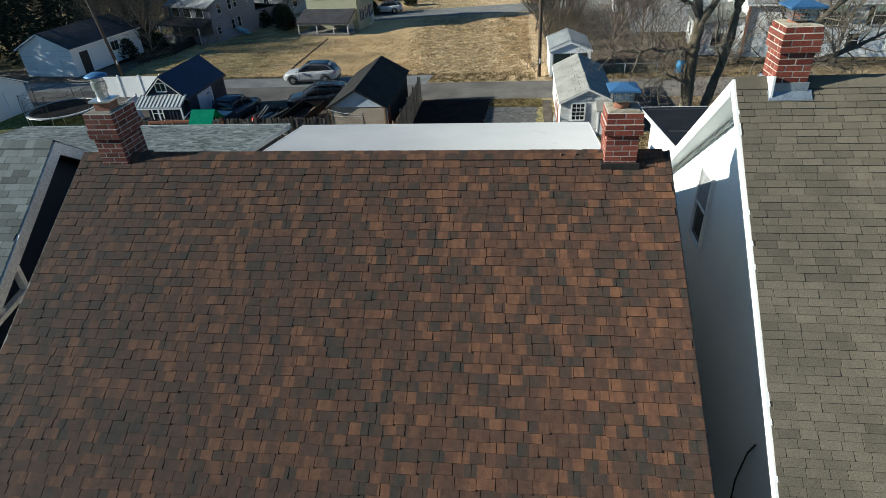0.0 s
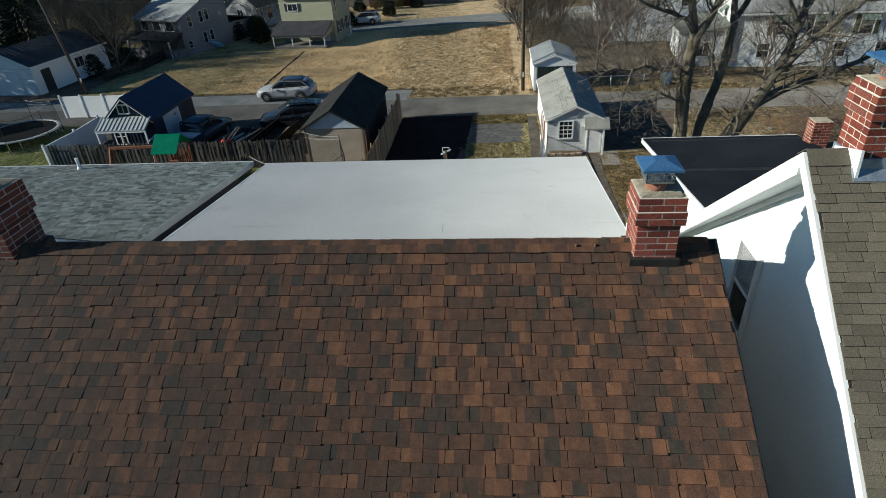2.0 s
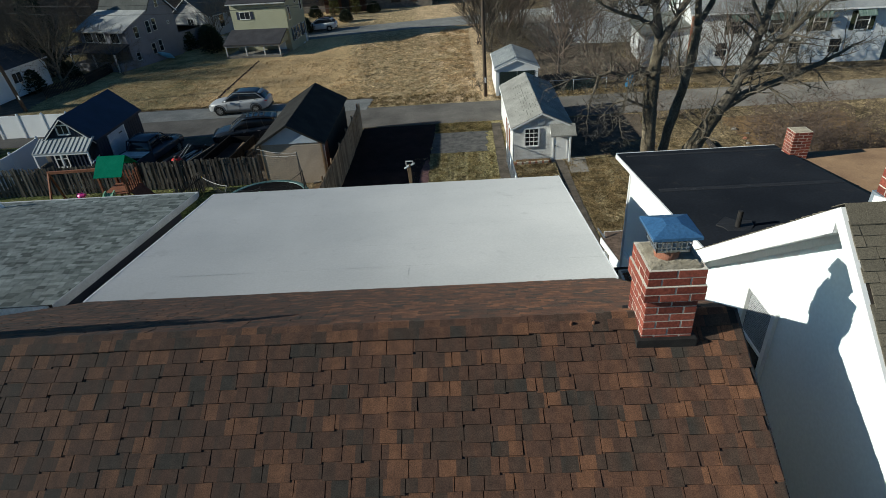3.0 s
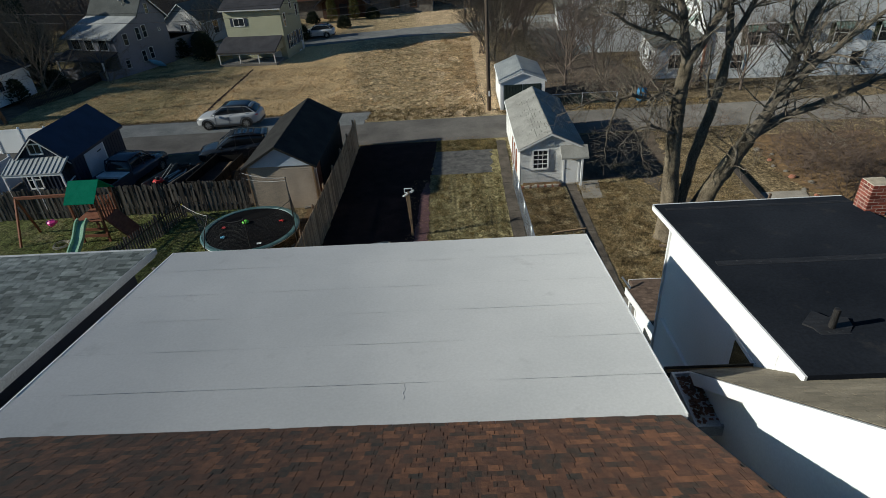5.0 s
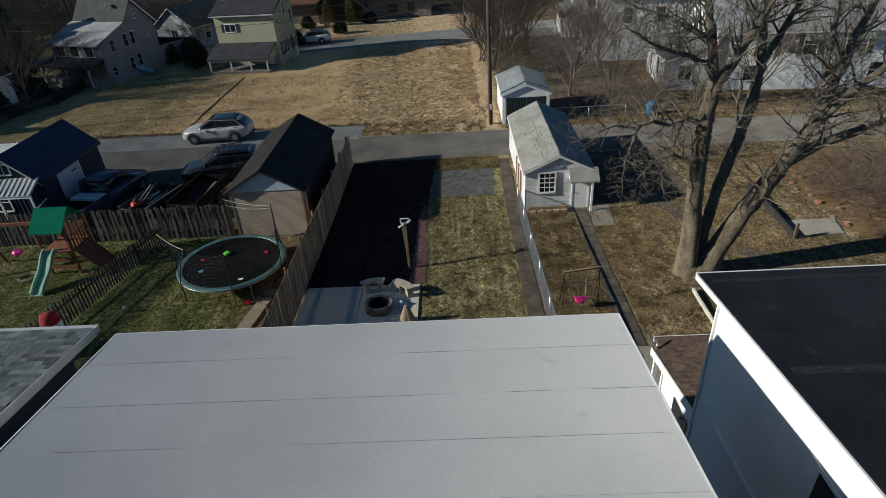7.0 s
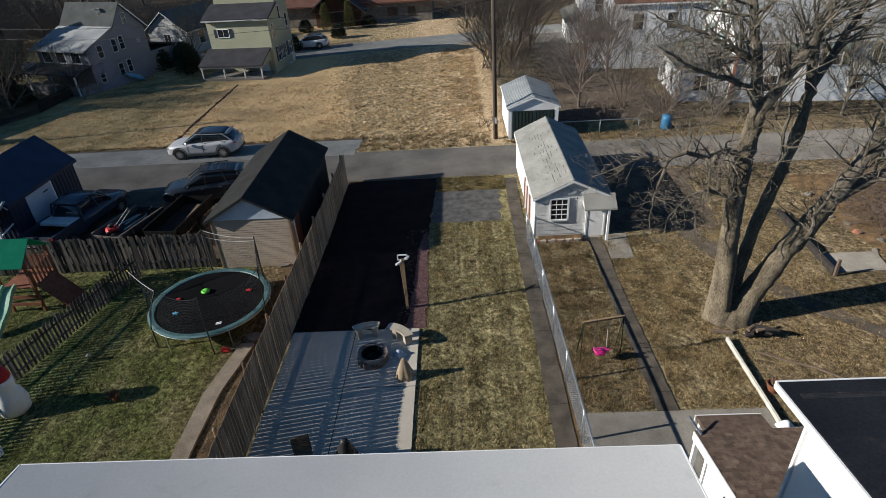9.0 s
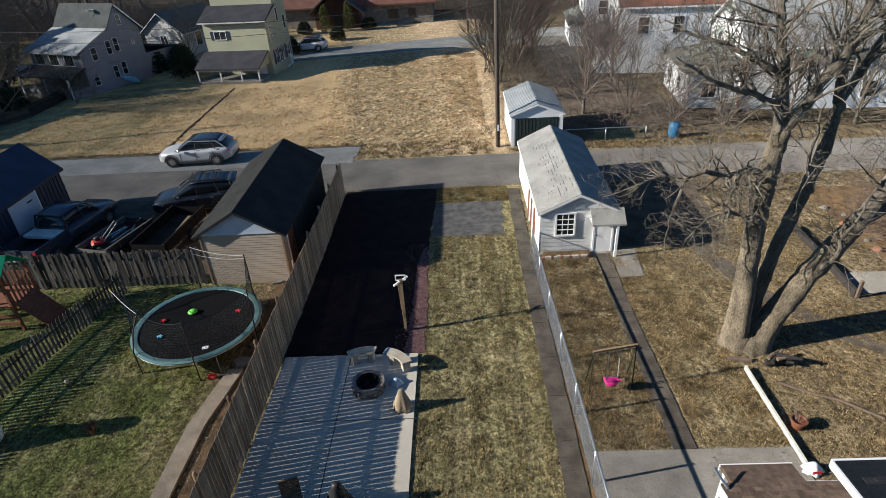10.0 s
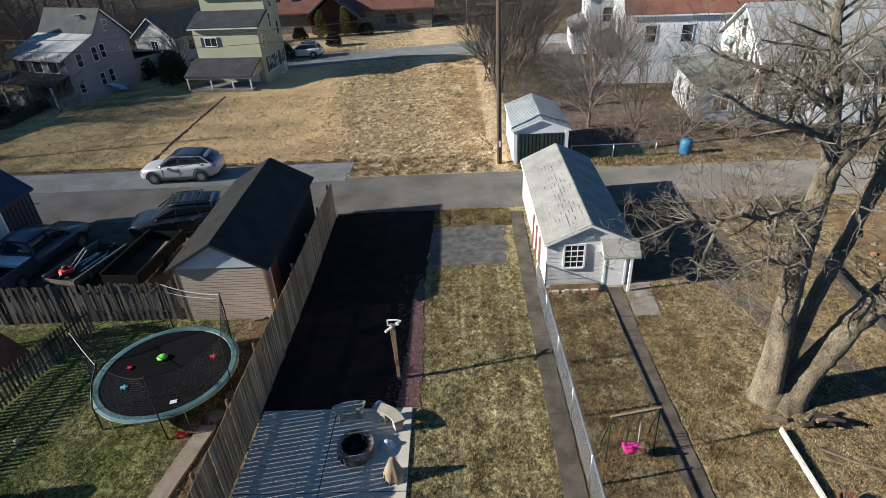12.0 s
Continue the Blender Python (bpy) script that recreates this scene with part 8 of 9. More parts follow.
def grey_house():
    t = thing("grey_house", -37.5, 67.5, -1.55, "grey two-storey house with pale metal porch roof", "house", turn=-21)
    # its own frame: gable wall faces +x, the front faces -y
    X0, X1, Y0, Y1 = -3.6, 3.5, -3.9, 3.8

    def more():
        part("wall", prism(B(), [(Y0, 0), (Y1, 0), (Y1, 5.2), (1.4, 7.6), (-0.2, 5.65), (-3.1, 4.35), (Y0, 4.0)], 0, X0, X1), M["greywall"], t)
        part("roof_slope", prism(B(), [(-0.3, 5.5), (-0.3, 5.66), (1.4, 7.85), (1.4, 7.68)], 0, X0 - 0.3, X1 + 0.25), M["midroof"], t, "grey-green shingle roof")
        part("roof_slope", prism(B(), [(1.4, 7.68), (1.4, 7.85), (Y1 + 0.4, 5.1), (Y1 + 0.4, 4.93)], 0, X0 - 0.3, X1 + 0.25), M["midroof"], t)
        part("upper_porch_roof", prism(B(), [(-4.4, 4.02), (-4.4, 4.14), (-0.25, 5.75), (-0.25, 5.6)], 0, X0 - 0.4, X1 + 0.22), M["palemetal"], t, "pale metal roof")
        part("barge_board", prism(B(), [(1.4, 7.62), (1.4, 7.8), (Y1 + 0.4, 5.05), (Y1 + 0.4, 4.87)], 0, X1 + 0.25, X1 + 0.29), M["white"], t)
        for a, b, z0, z1 in ((-2.7, -1.95, 3.1, 4.35), (-0.85, -0.15, 3.3, 4.65), (0.1, 0.8, 3.4, 4.75), (1.3, 1.9, 5.75, 6.8), (-0.85, -0.15, 0.95, 2.2), (0.25, 0.95, 1.05, 2.35), (2.4, 2.8, 3.7, 4.1), (-3.3, -2.6, 0.8, 1.7)):
            window(t, "x", X1 + 0.004, a + 0.08, b - 0.08, z0 + 0.05, z1 - 0.05, 1, M["whiteold"], 1, 2, w=0.045)
        for a in (-2.9, -0.9, 1.2):
            window(t, "y", Y0 - 0.004, a, a + 1.2, 2.9, 3.9, -1, M["white"], 1, 1)
        part("porch_roof", prism(B(), [(Y0 - 2.2, 2.15), (Y0 - 2.2, 2.27), (Y0 - 0.005, 2.8), (Y0 - 0.005, 2.68)], 0, X0 - 0.4, X1 + 0.2), M["darkroof"], t)
        part("porch_wall", box(B(), X0, X1, Y0 - 1.9, Y0 - 0.005, 0.0, 1.0), M["greywall"], t)
        for x in (X0 + 0.1, 0.0, X1 - 0.2):
            part("porch_post", box(B(), x - 0.07, x + 0.07, Y0 - 2.1, Y0 - 1.95, 0, 2.15), M["white"], t)
        part("dish_mast", beam(B(), (1.4, 0.5, 6.5), (1.4, 0.5, 7.2), 0.05), M["steel"], t)
        part("dish", lathe(B(), [(0.05, 7.2), (0.3, 7.26), (0.38, 7.35), (0.36, 7.36), (0.28, 7.28), (0.03, 7.23)], 1.4, 0.5, 18), M["palemetal"], t, "grey satellite dish", smooth=True)
        part("cellar_roof", prism(B(), [(Y1 + 0.3, 3.2), (Y1 + 0.3, 3.35), (Y1 + 4.2, 2.5), (Y1 + 4.2, 2.35)], 0, X0 + 1.0, X1), M["darkroof"], t)
        part("rear_wing", box(B(), X0 + 1.3, X1 - 0.3, Y1 + 0.005, Y1 + 4.0, 0, 2.4), M["greywall"], t)
    in_frame(t, more)
    kb = thing("kayak", -33.6, 66.2, gz(66), "light blue kayak leaning by the grey house", "kayak", turn=50)
    part("hull", loft(B(), [(-1.5, 0.5, 0.56, 0.04), (-0.8, 0.2, 0.75, 0.12), (0.4, 0.1, 0.85, 0.16), (1.3, 0.35, 0.5, 0.05)], 12, 2.4), stuff_mat("light_blue_hull", (0.16, 0.42, 0.58), (0.22, 0.5, 0.66), 2, 20, 0.5, 0.0), kb, local=True, smooth=True)
    kb.children[0].data.transform(pose(0, 0, 0.25, 15, 28, 0) @ Matrix.Diagonal((0.75, 0.8, 0.8, 1)))


grey_house()

t = gabled("white_cottage", "small white cottage behind the bare bushes", "house", -37.2, -31.0, 80.0, 88.0, -1.6, 1.3, 2.1, M["palewall"], M["midroof"], 0.35, -20, "y", None, 0.0, "grey shingle roof", M["white"])


def more():
    window(t, "y", -4.004, -0.6, 0.4, 1.2, 2.4, -1, M["white"], 2, 1)
    window(t, "x", 3.104, -2.0, -1.0, 1.0, 2.6, 1, M["white"], 1, 2)
in_frame(t, more)


def brown_house():
    h = thing("brown_house", -10, 98, gz(98), "long brown house with red-brown roof and stone wall", "house")
    zb = gz(98)
    part("wall", box(B(), -30, -2.5, 95.5, 105, zb, zb + 2.9), M["fieldstone"], h)
    part("roof_slope", prism(B(), [(94.8, zb + 2.7), (94.8, zb + 2.9), (100.2, zb + 6.0), (100.2, zb + 5.8)], 0, -30.6, -2.0), M["redroof"], h, "red-brown shingle roof")
    part("roof_slope", prism(B(), [(100.2, zb + 5.8), (100.2, zb + 6.0), (105.6, zb + 2.9), (105.6, zb + 2.7)], 0, -30.6, -2.0), M["redroof"], h)
    # entry gable
    part("entry_wall", prism(B(), [(-19.5, zb), (-13.0, zb), (-13.0, zb + 2.3), (-16.3, zb + 4.9), (-19.5, zb + 2.3)], 1, 94.0, 95.4), M["brownwall"], h)
    for a, b in (((-20.6, zb + 1.9), (-16.3, zb + 5.2)), ((-12.0, zb + 1.9), (-16.3, zb + 5.2))):
        part("entry_roof", prism(B(), [a, (a[0], a[1] + 0.2), (b[0], b[1] + 0.2), b], 1, 92.6, 99.0), M["darkroof"], h)
    for x in (-25.0, -22.0):
        part("roof_light", box(B(), -0.5, 0.5, -0.6, 0.6, 0.0, 0.1, pose(x, 97.5, zb + 4.52, 29.9, 0, 0)), M["glass"], h)
    window(h, "y", 95.495, -9.0, -7.6, zb + 0.9, zb + 2.0, -1, M["brownwall"], 2, 1)
    window(h, "y", 95.495, -6.0, -5.0, zb + 0.9, zb + 2.0, -1, M["brownwall"], 2, 1)
    part("entry_door", box(B(), -16.8, -15.6, 93.93, 93.995, zb, zb + 2.1), M["plastic"], h)
    part("chimney_stack", box(B(), -17.0, -15.8, 99.6, 100.8, zb + 4.5, zb + 7.2), M["fieldstone"], h)


brown_house()


def white_houses():
    # nearest: long house with pale roof, its shaded grey-blue siding towards the lane
    t = gabled("white_house", "white two-storey house with pale metal roof behind trees", "house", 21.23, 36.53, 46.18, 55.18, -0.75, 3.7, 2.6, M["vinyl"], M["palemetal"], 0.35, -6.0, "x", None, 0.2, "pale metal roof", M["white"])

    def more():
        for a in (-4.6, -1.6, 1.8, 5.0):
            w = window(t, "y", -4.52, a, a + 0.95, 2.6, 4.0, -1, M["white"], 1, 2, M["evergreen"])
            part("awning", prism(B(), [(-4.54, 4.35), (-5.2, 3.75), (-5.2, 3.72), (-4.54, 4.3)], 0, a - 0.2, a + 1.15), M["greenstripe"], w, "green striped awning")
        for a in (-5.5, 0.3, 3.4):
            window(t, "y", -4.52, a, a + 0.9, 0.8, 1.9, -1, M["white"], 1, 2)
        for a, z in ((-1.6, 2.9), (1.6, 2.9), (-0.4, 4.9)):
            w = window(t, "x", -7.67, a, a + 0.85, z, z + 1.3, -1, M["white"], 1, 2)
            part("awning", prism(B(), [(-7.69, z + 1.6), (-8.2, z + 1.1), (-8.2, z + 1.07), (-7.69, z + 1.55)], 1, a - 0.15, a + 1.0), M["greenstripe"], w, "green striped awning")
        # low wing against the gable, with a lean-to roof
        part("wing_roof", prism(B(), [(-7.66, 3.2), (-7.66, 3.35), (-11.6, 2.7), (-11.6, 2.55)], 1, -4.3, 2.9), M["midroof"], t, "grey lean-to roof")
        part("wing_wall", prism(B(), [(-11.3, 0.0), (-7.66, 0.0), (-7.66, 3.18), (-11.3, 2.56)], 1, -4.0, 2.7), M["vinyl"], t)
        for a in (-2.3, 0.4):
            window(t, "x", -11.304, a, a + 0.8, 0.9, 1.9, -1, M["white"], 1, 2)
        window(t, "y", -4.004, -10.2, -9.2, 0.8, 1.9, -1, M["white"], 2, 1)
        part("porch_step", box(B(), -9.0, -7.9, -5.2, -4.01, 0.0, 0.35), M["concrete"], t)
        part("downpipe", box(B(), -7.8, -7.62, -4.72, -4.55, 0.0, 4.2), M["clay"], t, "red-brown downpipe at the corner")
    in_frame(t, more)
    t2 = gabled("white_house", "tall white house with rust-brown roof", "house", 16.0, 27.0, 60.0, 69.0, -1.45, 4.6, 3.2, M["vinyl"], M["redroof"], 0.35, -6.0, "x", None, 0.2, "rust-brown roof", M["white"])

    def more2():
        for a, z in ((-3.2, 3.6), (-0.4, 3.6), (2.2, 3.6), (-3.0, 0.8), (1.4, 0.8), (-0.4, 6.4)):
            window(t2, "x", -5.52, a, a + 0.9, z, z + 1.4, -1, M["white"], 1, 2)
        for a in (-4.0, -1.0, 2.4):
            window(t2, "y", -4.52, a, a + 0.9, 3.6, 5.0, -1, M["white"], 1, 2)
        part("bay_roof", prism(B(), [(-5.52, 3.3), (-5.52, 3.45), (-7.6, 2.7), (-7.6, 2.55)], 1, -4.4, 4.4), M["midroof"], t2)
        part("bay_wall", box(B(), -7.3, -5.53, -4.2, 4.2, 0.0, 2.6), M["vinyl"], t2)
        for a in (-3.4, -1.2, 1.4):
            window(t2, "x", -7.304, a, a + 1.1, 0.8, 2.1, -1, M["white"], 1, 2)
    in_frame(t2, more2)
    t3 = gabled("white_house", "white house with grey roof beside the drive", "house", 15.5, 23.0, 73.0, 82.0, -1.6, 4.3, 2.8, M["vinyl"], M["midroof"], 0.35, -6.0, "y", None, 0.0, "grey shingle roof", M["white"])

    def more3():
        for a, z in ((-3.2, 3.4), (0.6, 3.4), (-2.4, 0.8), (1.6, 0.8)):
            window(t3, "x", -3.754, a, a + 0.9, z, z + 1.4, -1, M["white"], 1, 2)
        for a in (-2.4, 1.2):
            window(t3, "y", -4.504, a, a + 0.9, 3.4, 4.8, -1, M["white"], 1, 2)
        part("porch_roof", prism(B(), [(-3.76, 2.9), (-3.76, 3.05), (-5.6, 2.4), (-5.6, 2.25)], 1, -4.4, 4.4), M["midroof"], t3)
        part("porch_wall", box(B(), -5.3, -3.77, -4.2, 4.2, 0.0, 2.3), M["vinyl"], t3)
    in_frame(t3, more3)


M["greenstripe"] = stuff_mat("green_awning", (0.03, 0.1, 0.07), (0.3, 0.36, 0.32), 0.9, 8, 0.8, 0.05, stretch=(8, 0.1, 0.1))
white_houses()


def far_fence():
    f = thing("far_picket_fence", -37.3, 58, gz(58), "low dark picket fence along the field's edge", "fence")
    pk = mesh_of("picket", prism(B(), [(-0.05, 0), (0.05, 0), (0.05, 1.0), (0.0, 1.1), (-0.05, 1.0)], 0, -0.015, 0.015), M["darkwood"])
    pts = [Vector((-38.2, 50.0, 0)), Vector((-37.0, 55.0, 0)), Vector((-37.7, 62.0, 0)), Vector((-37.5, 66.5, 0))]
    for a, b in zip(pts, pts[1:]):
        n = int((b - a).length / 0.17)
        for i in range(n):
            p = a.lerp(b, i / n)
            piece("picket", pk, f, pose(p.x, p.y, gz(p.y)))
        for z in (0.3, 0.8):
            part("rail", beam(B(), (a.x + 0.03, a.y, gz(a.y) + z), (b.x + 0.03, b.y, gz(b.y) + z), 0.04, 0.09), M["darkwood"], f)


far_fence()


# ---- poles and wires ----
def utility_pole(x, y, h, label, lean=0.0):
    t = thing("utility_pole", x, y, gz(y), label, "utility pole")
    z = gz(y)
    tube("shaft", [(x, y, z), (x + lean * 0.5, y, z + h / 2), (x + lean, y, z + h)], [0.15, 0.13, 0.11], M["pole"], t, 12)
    part("cross_arm", beam(B(), (x + lean - 1.1, y, z + h - 0.5), (x + lean + 1.1, y, z + h - 0.5), 0.1), M["pole"], t)
    part("marker_plate", box(B(), x - 0.06, x + 0.06, y - 0.17, y - 0.155, z + 1.1, z + 1.5), M["white"], t)


utility_pole(3.12, 41.3, 9.6, "wooden utility pole beside the metal shed", -0.1)
utility_pole(-37.0, 45.2, 9.5, "wooden utility pole by the white garage", -1.3)
utility_pole(2.4, 87.5, 10.0, "wooden utility pole beyond the far street")


def wire(a, b, sag, label):
    t = thing("overhead_cable", (a[0] + b[0]) / 2, (a[1] + b[1]) / 2, (a[2] + b[2]) / 2, label, "cable")
    pts = [Vector(a).lerp(Vector(b), s) - Vector((0, 0, sag * 4 * s * (1 - s))) for s in np.linspace(0, 1, 25)]
    tube("strand", pts, 0.014, M["blackrope"], t, 4)


wire((3.0, 41.3, 8.6), (-38.2, 45.2, 8.2), 1.0, "black cable between the utility poles")
wire((3.0, 41.3, 8.1), (-38.2, 45.2, 7.7), 1.2, "second black cable between the utility poles")
wire((3.0, 41.3, 8.4), (-21.0, 67.2, 4.0), 1.4, "service cable running to the yellow house")
wire((3.0, 41.3, 8.6), (2.4, 87.5, 7.9), 1.2, "cable crossing the dry field")


# ---- trees and scrub ----
def limb(p, d, length, radius, level, v, f, rnd, sides, droop=0.0, spread=0.75, minr=0.006, wig=0.22):
    """One branch with its side branches, bending as it goes."""
    n = max(3, min(8, int(length / 0.45)))
    pts, rad = [Vector(p)], [radius]
    d = Vector(d).normalized()
    kids = []
    for i in range(n):
        d = (d + Vector((rnd.uniform(-1, 1), rnd.uniform(-1, 1), rnd.uniform(-0.7, 0.9) - droop)) * wig).normalized()
        pts.append(pts[-1] + d * (length / n))
        rad.append(max(radius * (1 - 0.72 * (i + 1) / n), minr * 0.7))
        if level > 0 and i >= (1 if level < 3 else 0):
            for _ in range(2 if level < 3 or rnd.random() < 0.35 else 1):
                a = d.orthogonal().normalized()
                a.rotate(Matrix.Rotation(rnd.uniform(0, 6.28), 3, d))
                nd = (d * (1 - spread * 0.55) + a * spread + Vector((0, 0, 0.12))).normalized()
                kids.append((pts[-1].copy(), nd, length * rnd.uniform(0.42, 0.68) * (1 - 0.35 * i / n), rad[-1] * rnd.uniform(0.5, 0.72)))
    tube_arrays(pts, rad, sides if level > 0 else 3, v, f, False)
    for q, nd, l2, r2 in kids:
        if l2 > 0.14:
            limb(q, nd, l2, max(r2, minr), level - 1, v, f, rnd, max(3, sides - 2), droop, spread, minr, wig)


def course(points, radii, v, f, sides, rnd, level, every, reach, spread=0.8, minr=0.0065, start=1, thick=0.045):
    """A main limb along given bends, with branches off it."""
    pts = [Vector(p) for p in points]
    fine, rad = [], []
    cuts = 8 if sides > 14 else 4
    for i in range(len(pts) - 1):
        for k in range(cuts):
            s = k / cuts
            p = pts[i].lerp(pts[i + 1], s)
            p += Vector((rnd.uniform(-1, 1), rnd.uniform(-1, 1), 0)) * (0.05 * 4 / cuts if i else 0.0)
            fine.append(p)
            rad.append(radii[i] * (1 - s) + radii[i + 1] * s)
    fine.append(pts[-1]), rad.append(radii[-1])
    tube_arrays(fine, rad, sides, v, f)
    for i in range(start * 4, len(fine)):
        for _ in range(every):
            d = (fine[min(i + 1, len(fine) - 1)] - fine[i - 1]).normalized()
            a = d.orthogonal().normalized()
            a.rotate(Matrix.Rotation(rnd.uniform(0, 6.28), 3, d))
            s = i / len(fine)
            limb(fine[i], d * 0.35 + a * spread + Vector((0, 0, 0.15)), reach * rnd.uniform(0.6, 1.1) * (1.1 - 0.5 * s), min(rad[i] * 0.45, thick), level, v, f, rnd, 5, 0.0, 0.75, minr)


def rough_bark(v, amount):
    """Knots, flutes and ridges on a stem."""
    for i, p in enumerate(v):
        k = Vector((p[0] * 2.2, p[1] * 2.2, p[2] * 0.9))
        q = Vector((p[0] * 11, p[1] * 11, p[2] * 3.0))
        v[i] = Vector(p) + (noise.noise_vector(k) * 1.0 + noise.noise_vector(q) * 0.5) * amount


def big_tree():
    t = thing("maple_tree", 10.2, 20.9, gz(20.9), "large bare maple with three thick grey trunks", "tree")
    rnd = random.Random(17)
    z = gz(20.9)

    def line(pairs, y0=21.1, y1=21.1):
        k = len(pairs) - 1
        return [(x, y0 + (y1 - y0) * i / k, zz) for i, (x, zz) in enumerate(pairs)]
    v, f = [], []
    course(line([(9.8, z - 0.2), (9.66, 0.25), (9.61, 1.7), (9.46, 3.6), (9.36, 5.2), (9.33, 6.1), (9.44, 7.4)]), [0.72, 0.42, 0.33, 0.29, 0.28, 0.27, 0.22], v, f, 20, rnd, 2, 0, 1.0)
    course(line([(10.05, z - 0.15), (10.15, 0.6), (10.26, 1.7), (10.43, 3.3), (10.76, 4.8), (11.09, 6.8), (11.14, 7.9)], 21.3, 21.7), [0.45, 0.26, 0.23, 0.21, 0.2, 0.18, 0.15], v, f, 16, rnd, 2, 0, 1.0)
    course(line([(10.2, z - 0.15), (10.45, 0.25), (10.85, 1.2), (11.27, 2.25), (12.03, 3.5), (12.5, 4.4)], 21.0, 21.2), [0.74, 0.48, 0.38, 0.34, 0.31, 0.28], v, f, 20, rnd, 2, 0, 1.0)
    rough_bark(v, 0.07)
    raw("trunk", v, f, M["bark"], t, "rough grey bark", smooth=True)
    v, f = [], []
    course(line([(9.44, 7.4), (9.16, 8.7), (8.83, 9.9), (8.6, 10.9), (8.4, 13.0)]), [0.2, 0.16, 0.12, 0.09, 0.03], v, f, 10, rnd, 3, 2, 2.2)
    course(line([(9.44, 7.4), (9.82, 8.1), (10.35, 9.2), (10.54, 10.0), (10.8, 12.6)], 21.1, 20.7), [0.2, 0.16, 0.13, 0.1, 0.03], v, f, 10, rnd, 3, 2, 2.2)
    course(line([(11.14, 7.9), (11.0, 9.3), (11.3, 10.8), (11.2, 13.2)], 21.7, 22.0), [0.15, 0.12, 0.08, 0.03], v, f, 9, rnd, 3, 2, 2.2)
    course(line([(11.14, 7.9), (11.7, 8.8), (12.3, 10.0), (12.6, 12.0)], 21.7, 22.4), [0.13, 0.11, 0.08, 0.03], v, f, 9, rnd, 3, 2, 2.2)
    course(line([(12.5, 4.4), (13.0, 5.3), (13.5, 6.6), (13.8, 8.2), (14.4, 10.4), (14.8, 12.6)], 21.2, 21.6), [0.26, 0.22, 0.18, 0.14, 0.09, 0.03], v, f, 10, rnd, 3, 2, 2.4)
    course(line([(12.5, 4.4), (13.4, 4.9), (14.8, 5.4), (16.6, 6.1), (18.2, 6.9)], 21.2, 21.6), [0.24, 0.19, 0.15, 0.1, 0.03], v, f, 10, rnd, 3, 2, 2.2)
    course(line([(13.2, 5.8), (14.2, 7.2), (15.4, 8.4), (16.8, 9.8)], 21.2, 20.6), [0.16, 0.13, 0.09, 0.03], v, f, 8, rnd, 3, 2, 2.0)
    course(line([(9.3, 6.1), (8.7, 6.4), (8.1, 6.2), (7.4, 6.45), (6.8, 6.25), (6.1, 6.4), (5.5, 6.2), (4.6, 5.9)], 21.0, 20.5), [0.1, 0.085, 0.075, 0.065, 0.05, 0.04, 0.03, 0.01], v, f, 8, rnd, 3, 2, 1.4)
    course(line([(6.9, 6.33), (6.7, 5.5), (6.5, 4.9), (6.5, 4.0)], 20.7, 20.3), [0.045, 0.035, 0.025, 0.01], v, f, 6, rnd, 3, 2, 1.0)
    course(line([(8.5, 6.27), (8.2, 5.4), (7.9, 4.6), (8.0, 3.8)], 20.9, 20.2), [0.05, 0.04, 0.025, 0.01], v, f, 6, rnd, 3, 2, 1.1)
    course(line([(9.3, 7.7), (8.93, 8.27), (8.18, 8.6), (7.26, 8.9), (6.6, 9.3), (6.0, 9.7)], 21.0, 20.4), [0.11, 0.09, 0.075, 0.06, 0.04, 0.015], v, f, 8, rnd, 3, 2, 1.5)
    course(line([(9.1, 8.8), (8.96, 9.0), (8.28, 9.35), (7.55, 9.75), (6.7, 10.0), (6.0, 10.35)], 21.1, 21.5), [0.1, 0.085, 0.07, 0.055, 0.04, 0.015], v, f, 8, rnd, 3, 2, 1.5)
    course(line([(9.5, 4.7), (8.9, 4.9), (8.2, 5.3), (7.5, 5.2), (6.9, 4.7)], 21.0, 20.0), [0.08, 0.065, 0.05, 0.035, 0.012], v, f, 7, rnd, 3, 2, 1.3)
    course(line([(10.9, 5.4), (10.4, 6.2), (10.1, 7.2), (9.9, 8.4)], 21.3, 20.3), [0.08, 0.065, 0.045, 0.015], v, f, 7, rnd, 3, 1, 1.6)
    course(line([(11.5, 2.7), (11.8, 3.3), (11.7, 4.4), (11.9, 6.0)], 21.0, 20.2), [0.09, 0.07, 0.05, 0.015], v, f, 7, rnd, 3, 1, 1.4)
    course(line([(13.7, 7.8), (13.0, 8.8), (12.7, 10.0), (12.4, 11.4)], 21.4, 20.6), [0.1, 0.08, 0.06, 0.02], v, f, 7, rnd, 3, 1, 1.8)
    rough_bark(v, 0.02)
    raw("crown", v, f, M["twig"], t, "bare grey twigs and limbs")
    return t


big_tree()


def bare_tree_arrays(seed, h, level=3, spread=0.8, every=1, minr=0.014):
    rnd = random.Random(seed)
    v, f = [], []
    pts = [Vector((0, 0, 0))]
    for i in range(4):
        pts.append(Vector((rnd.uniform(-0.04, 0.04) * h, rnd.uniform(-0.04, 0.04) * h, h * (0.2 + 0.25 * i))))
    r0 = h * 0.017
    course(pts, [r0 * 1.2, r0, r0 * 0.75, r0 * 0.5, r0 * 0.2], v, f, 7, rnd, level, every, h * 0.36, spread, minr, 1)
    return [tuple(p) for p in v], f


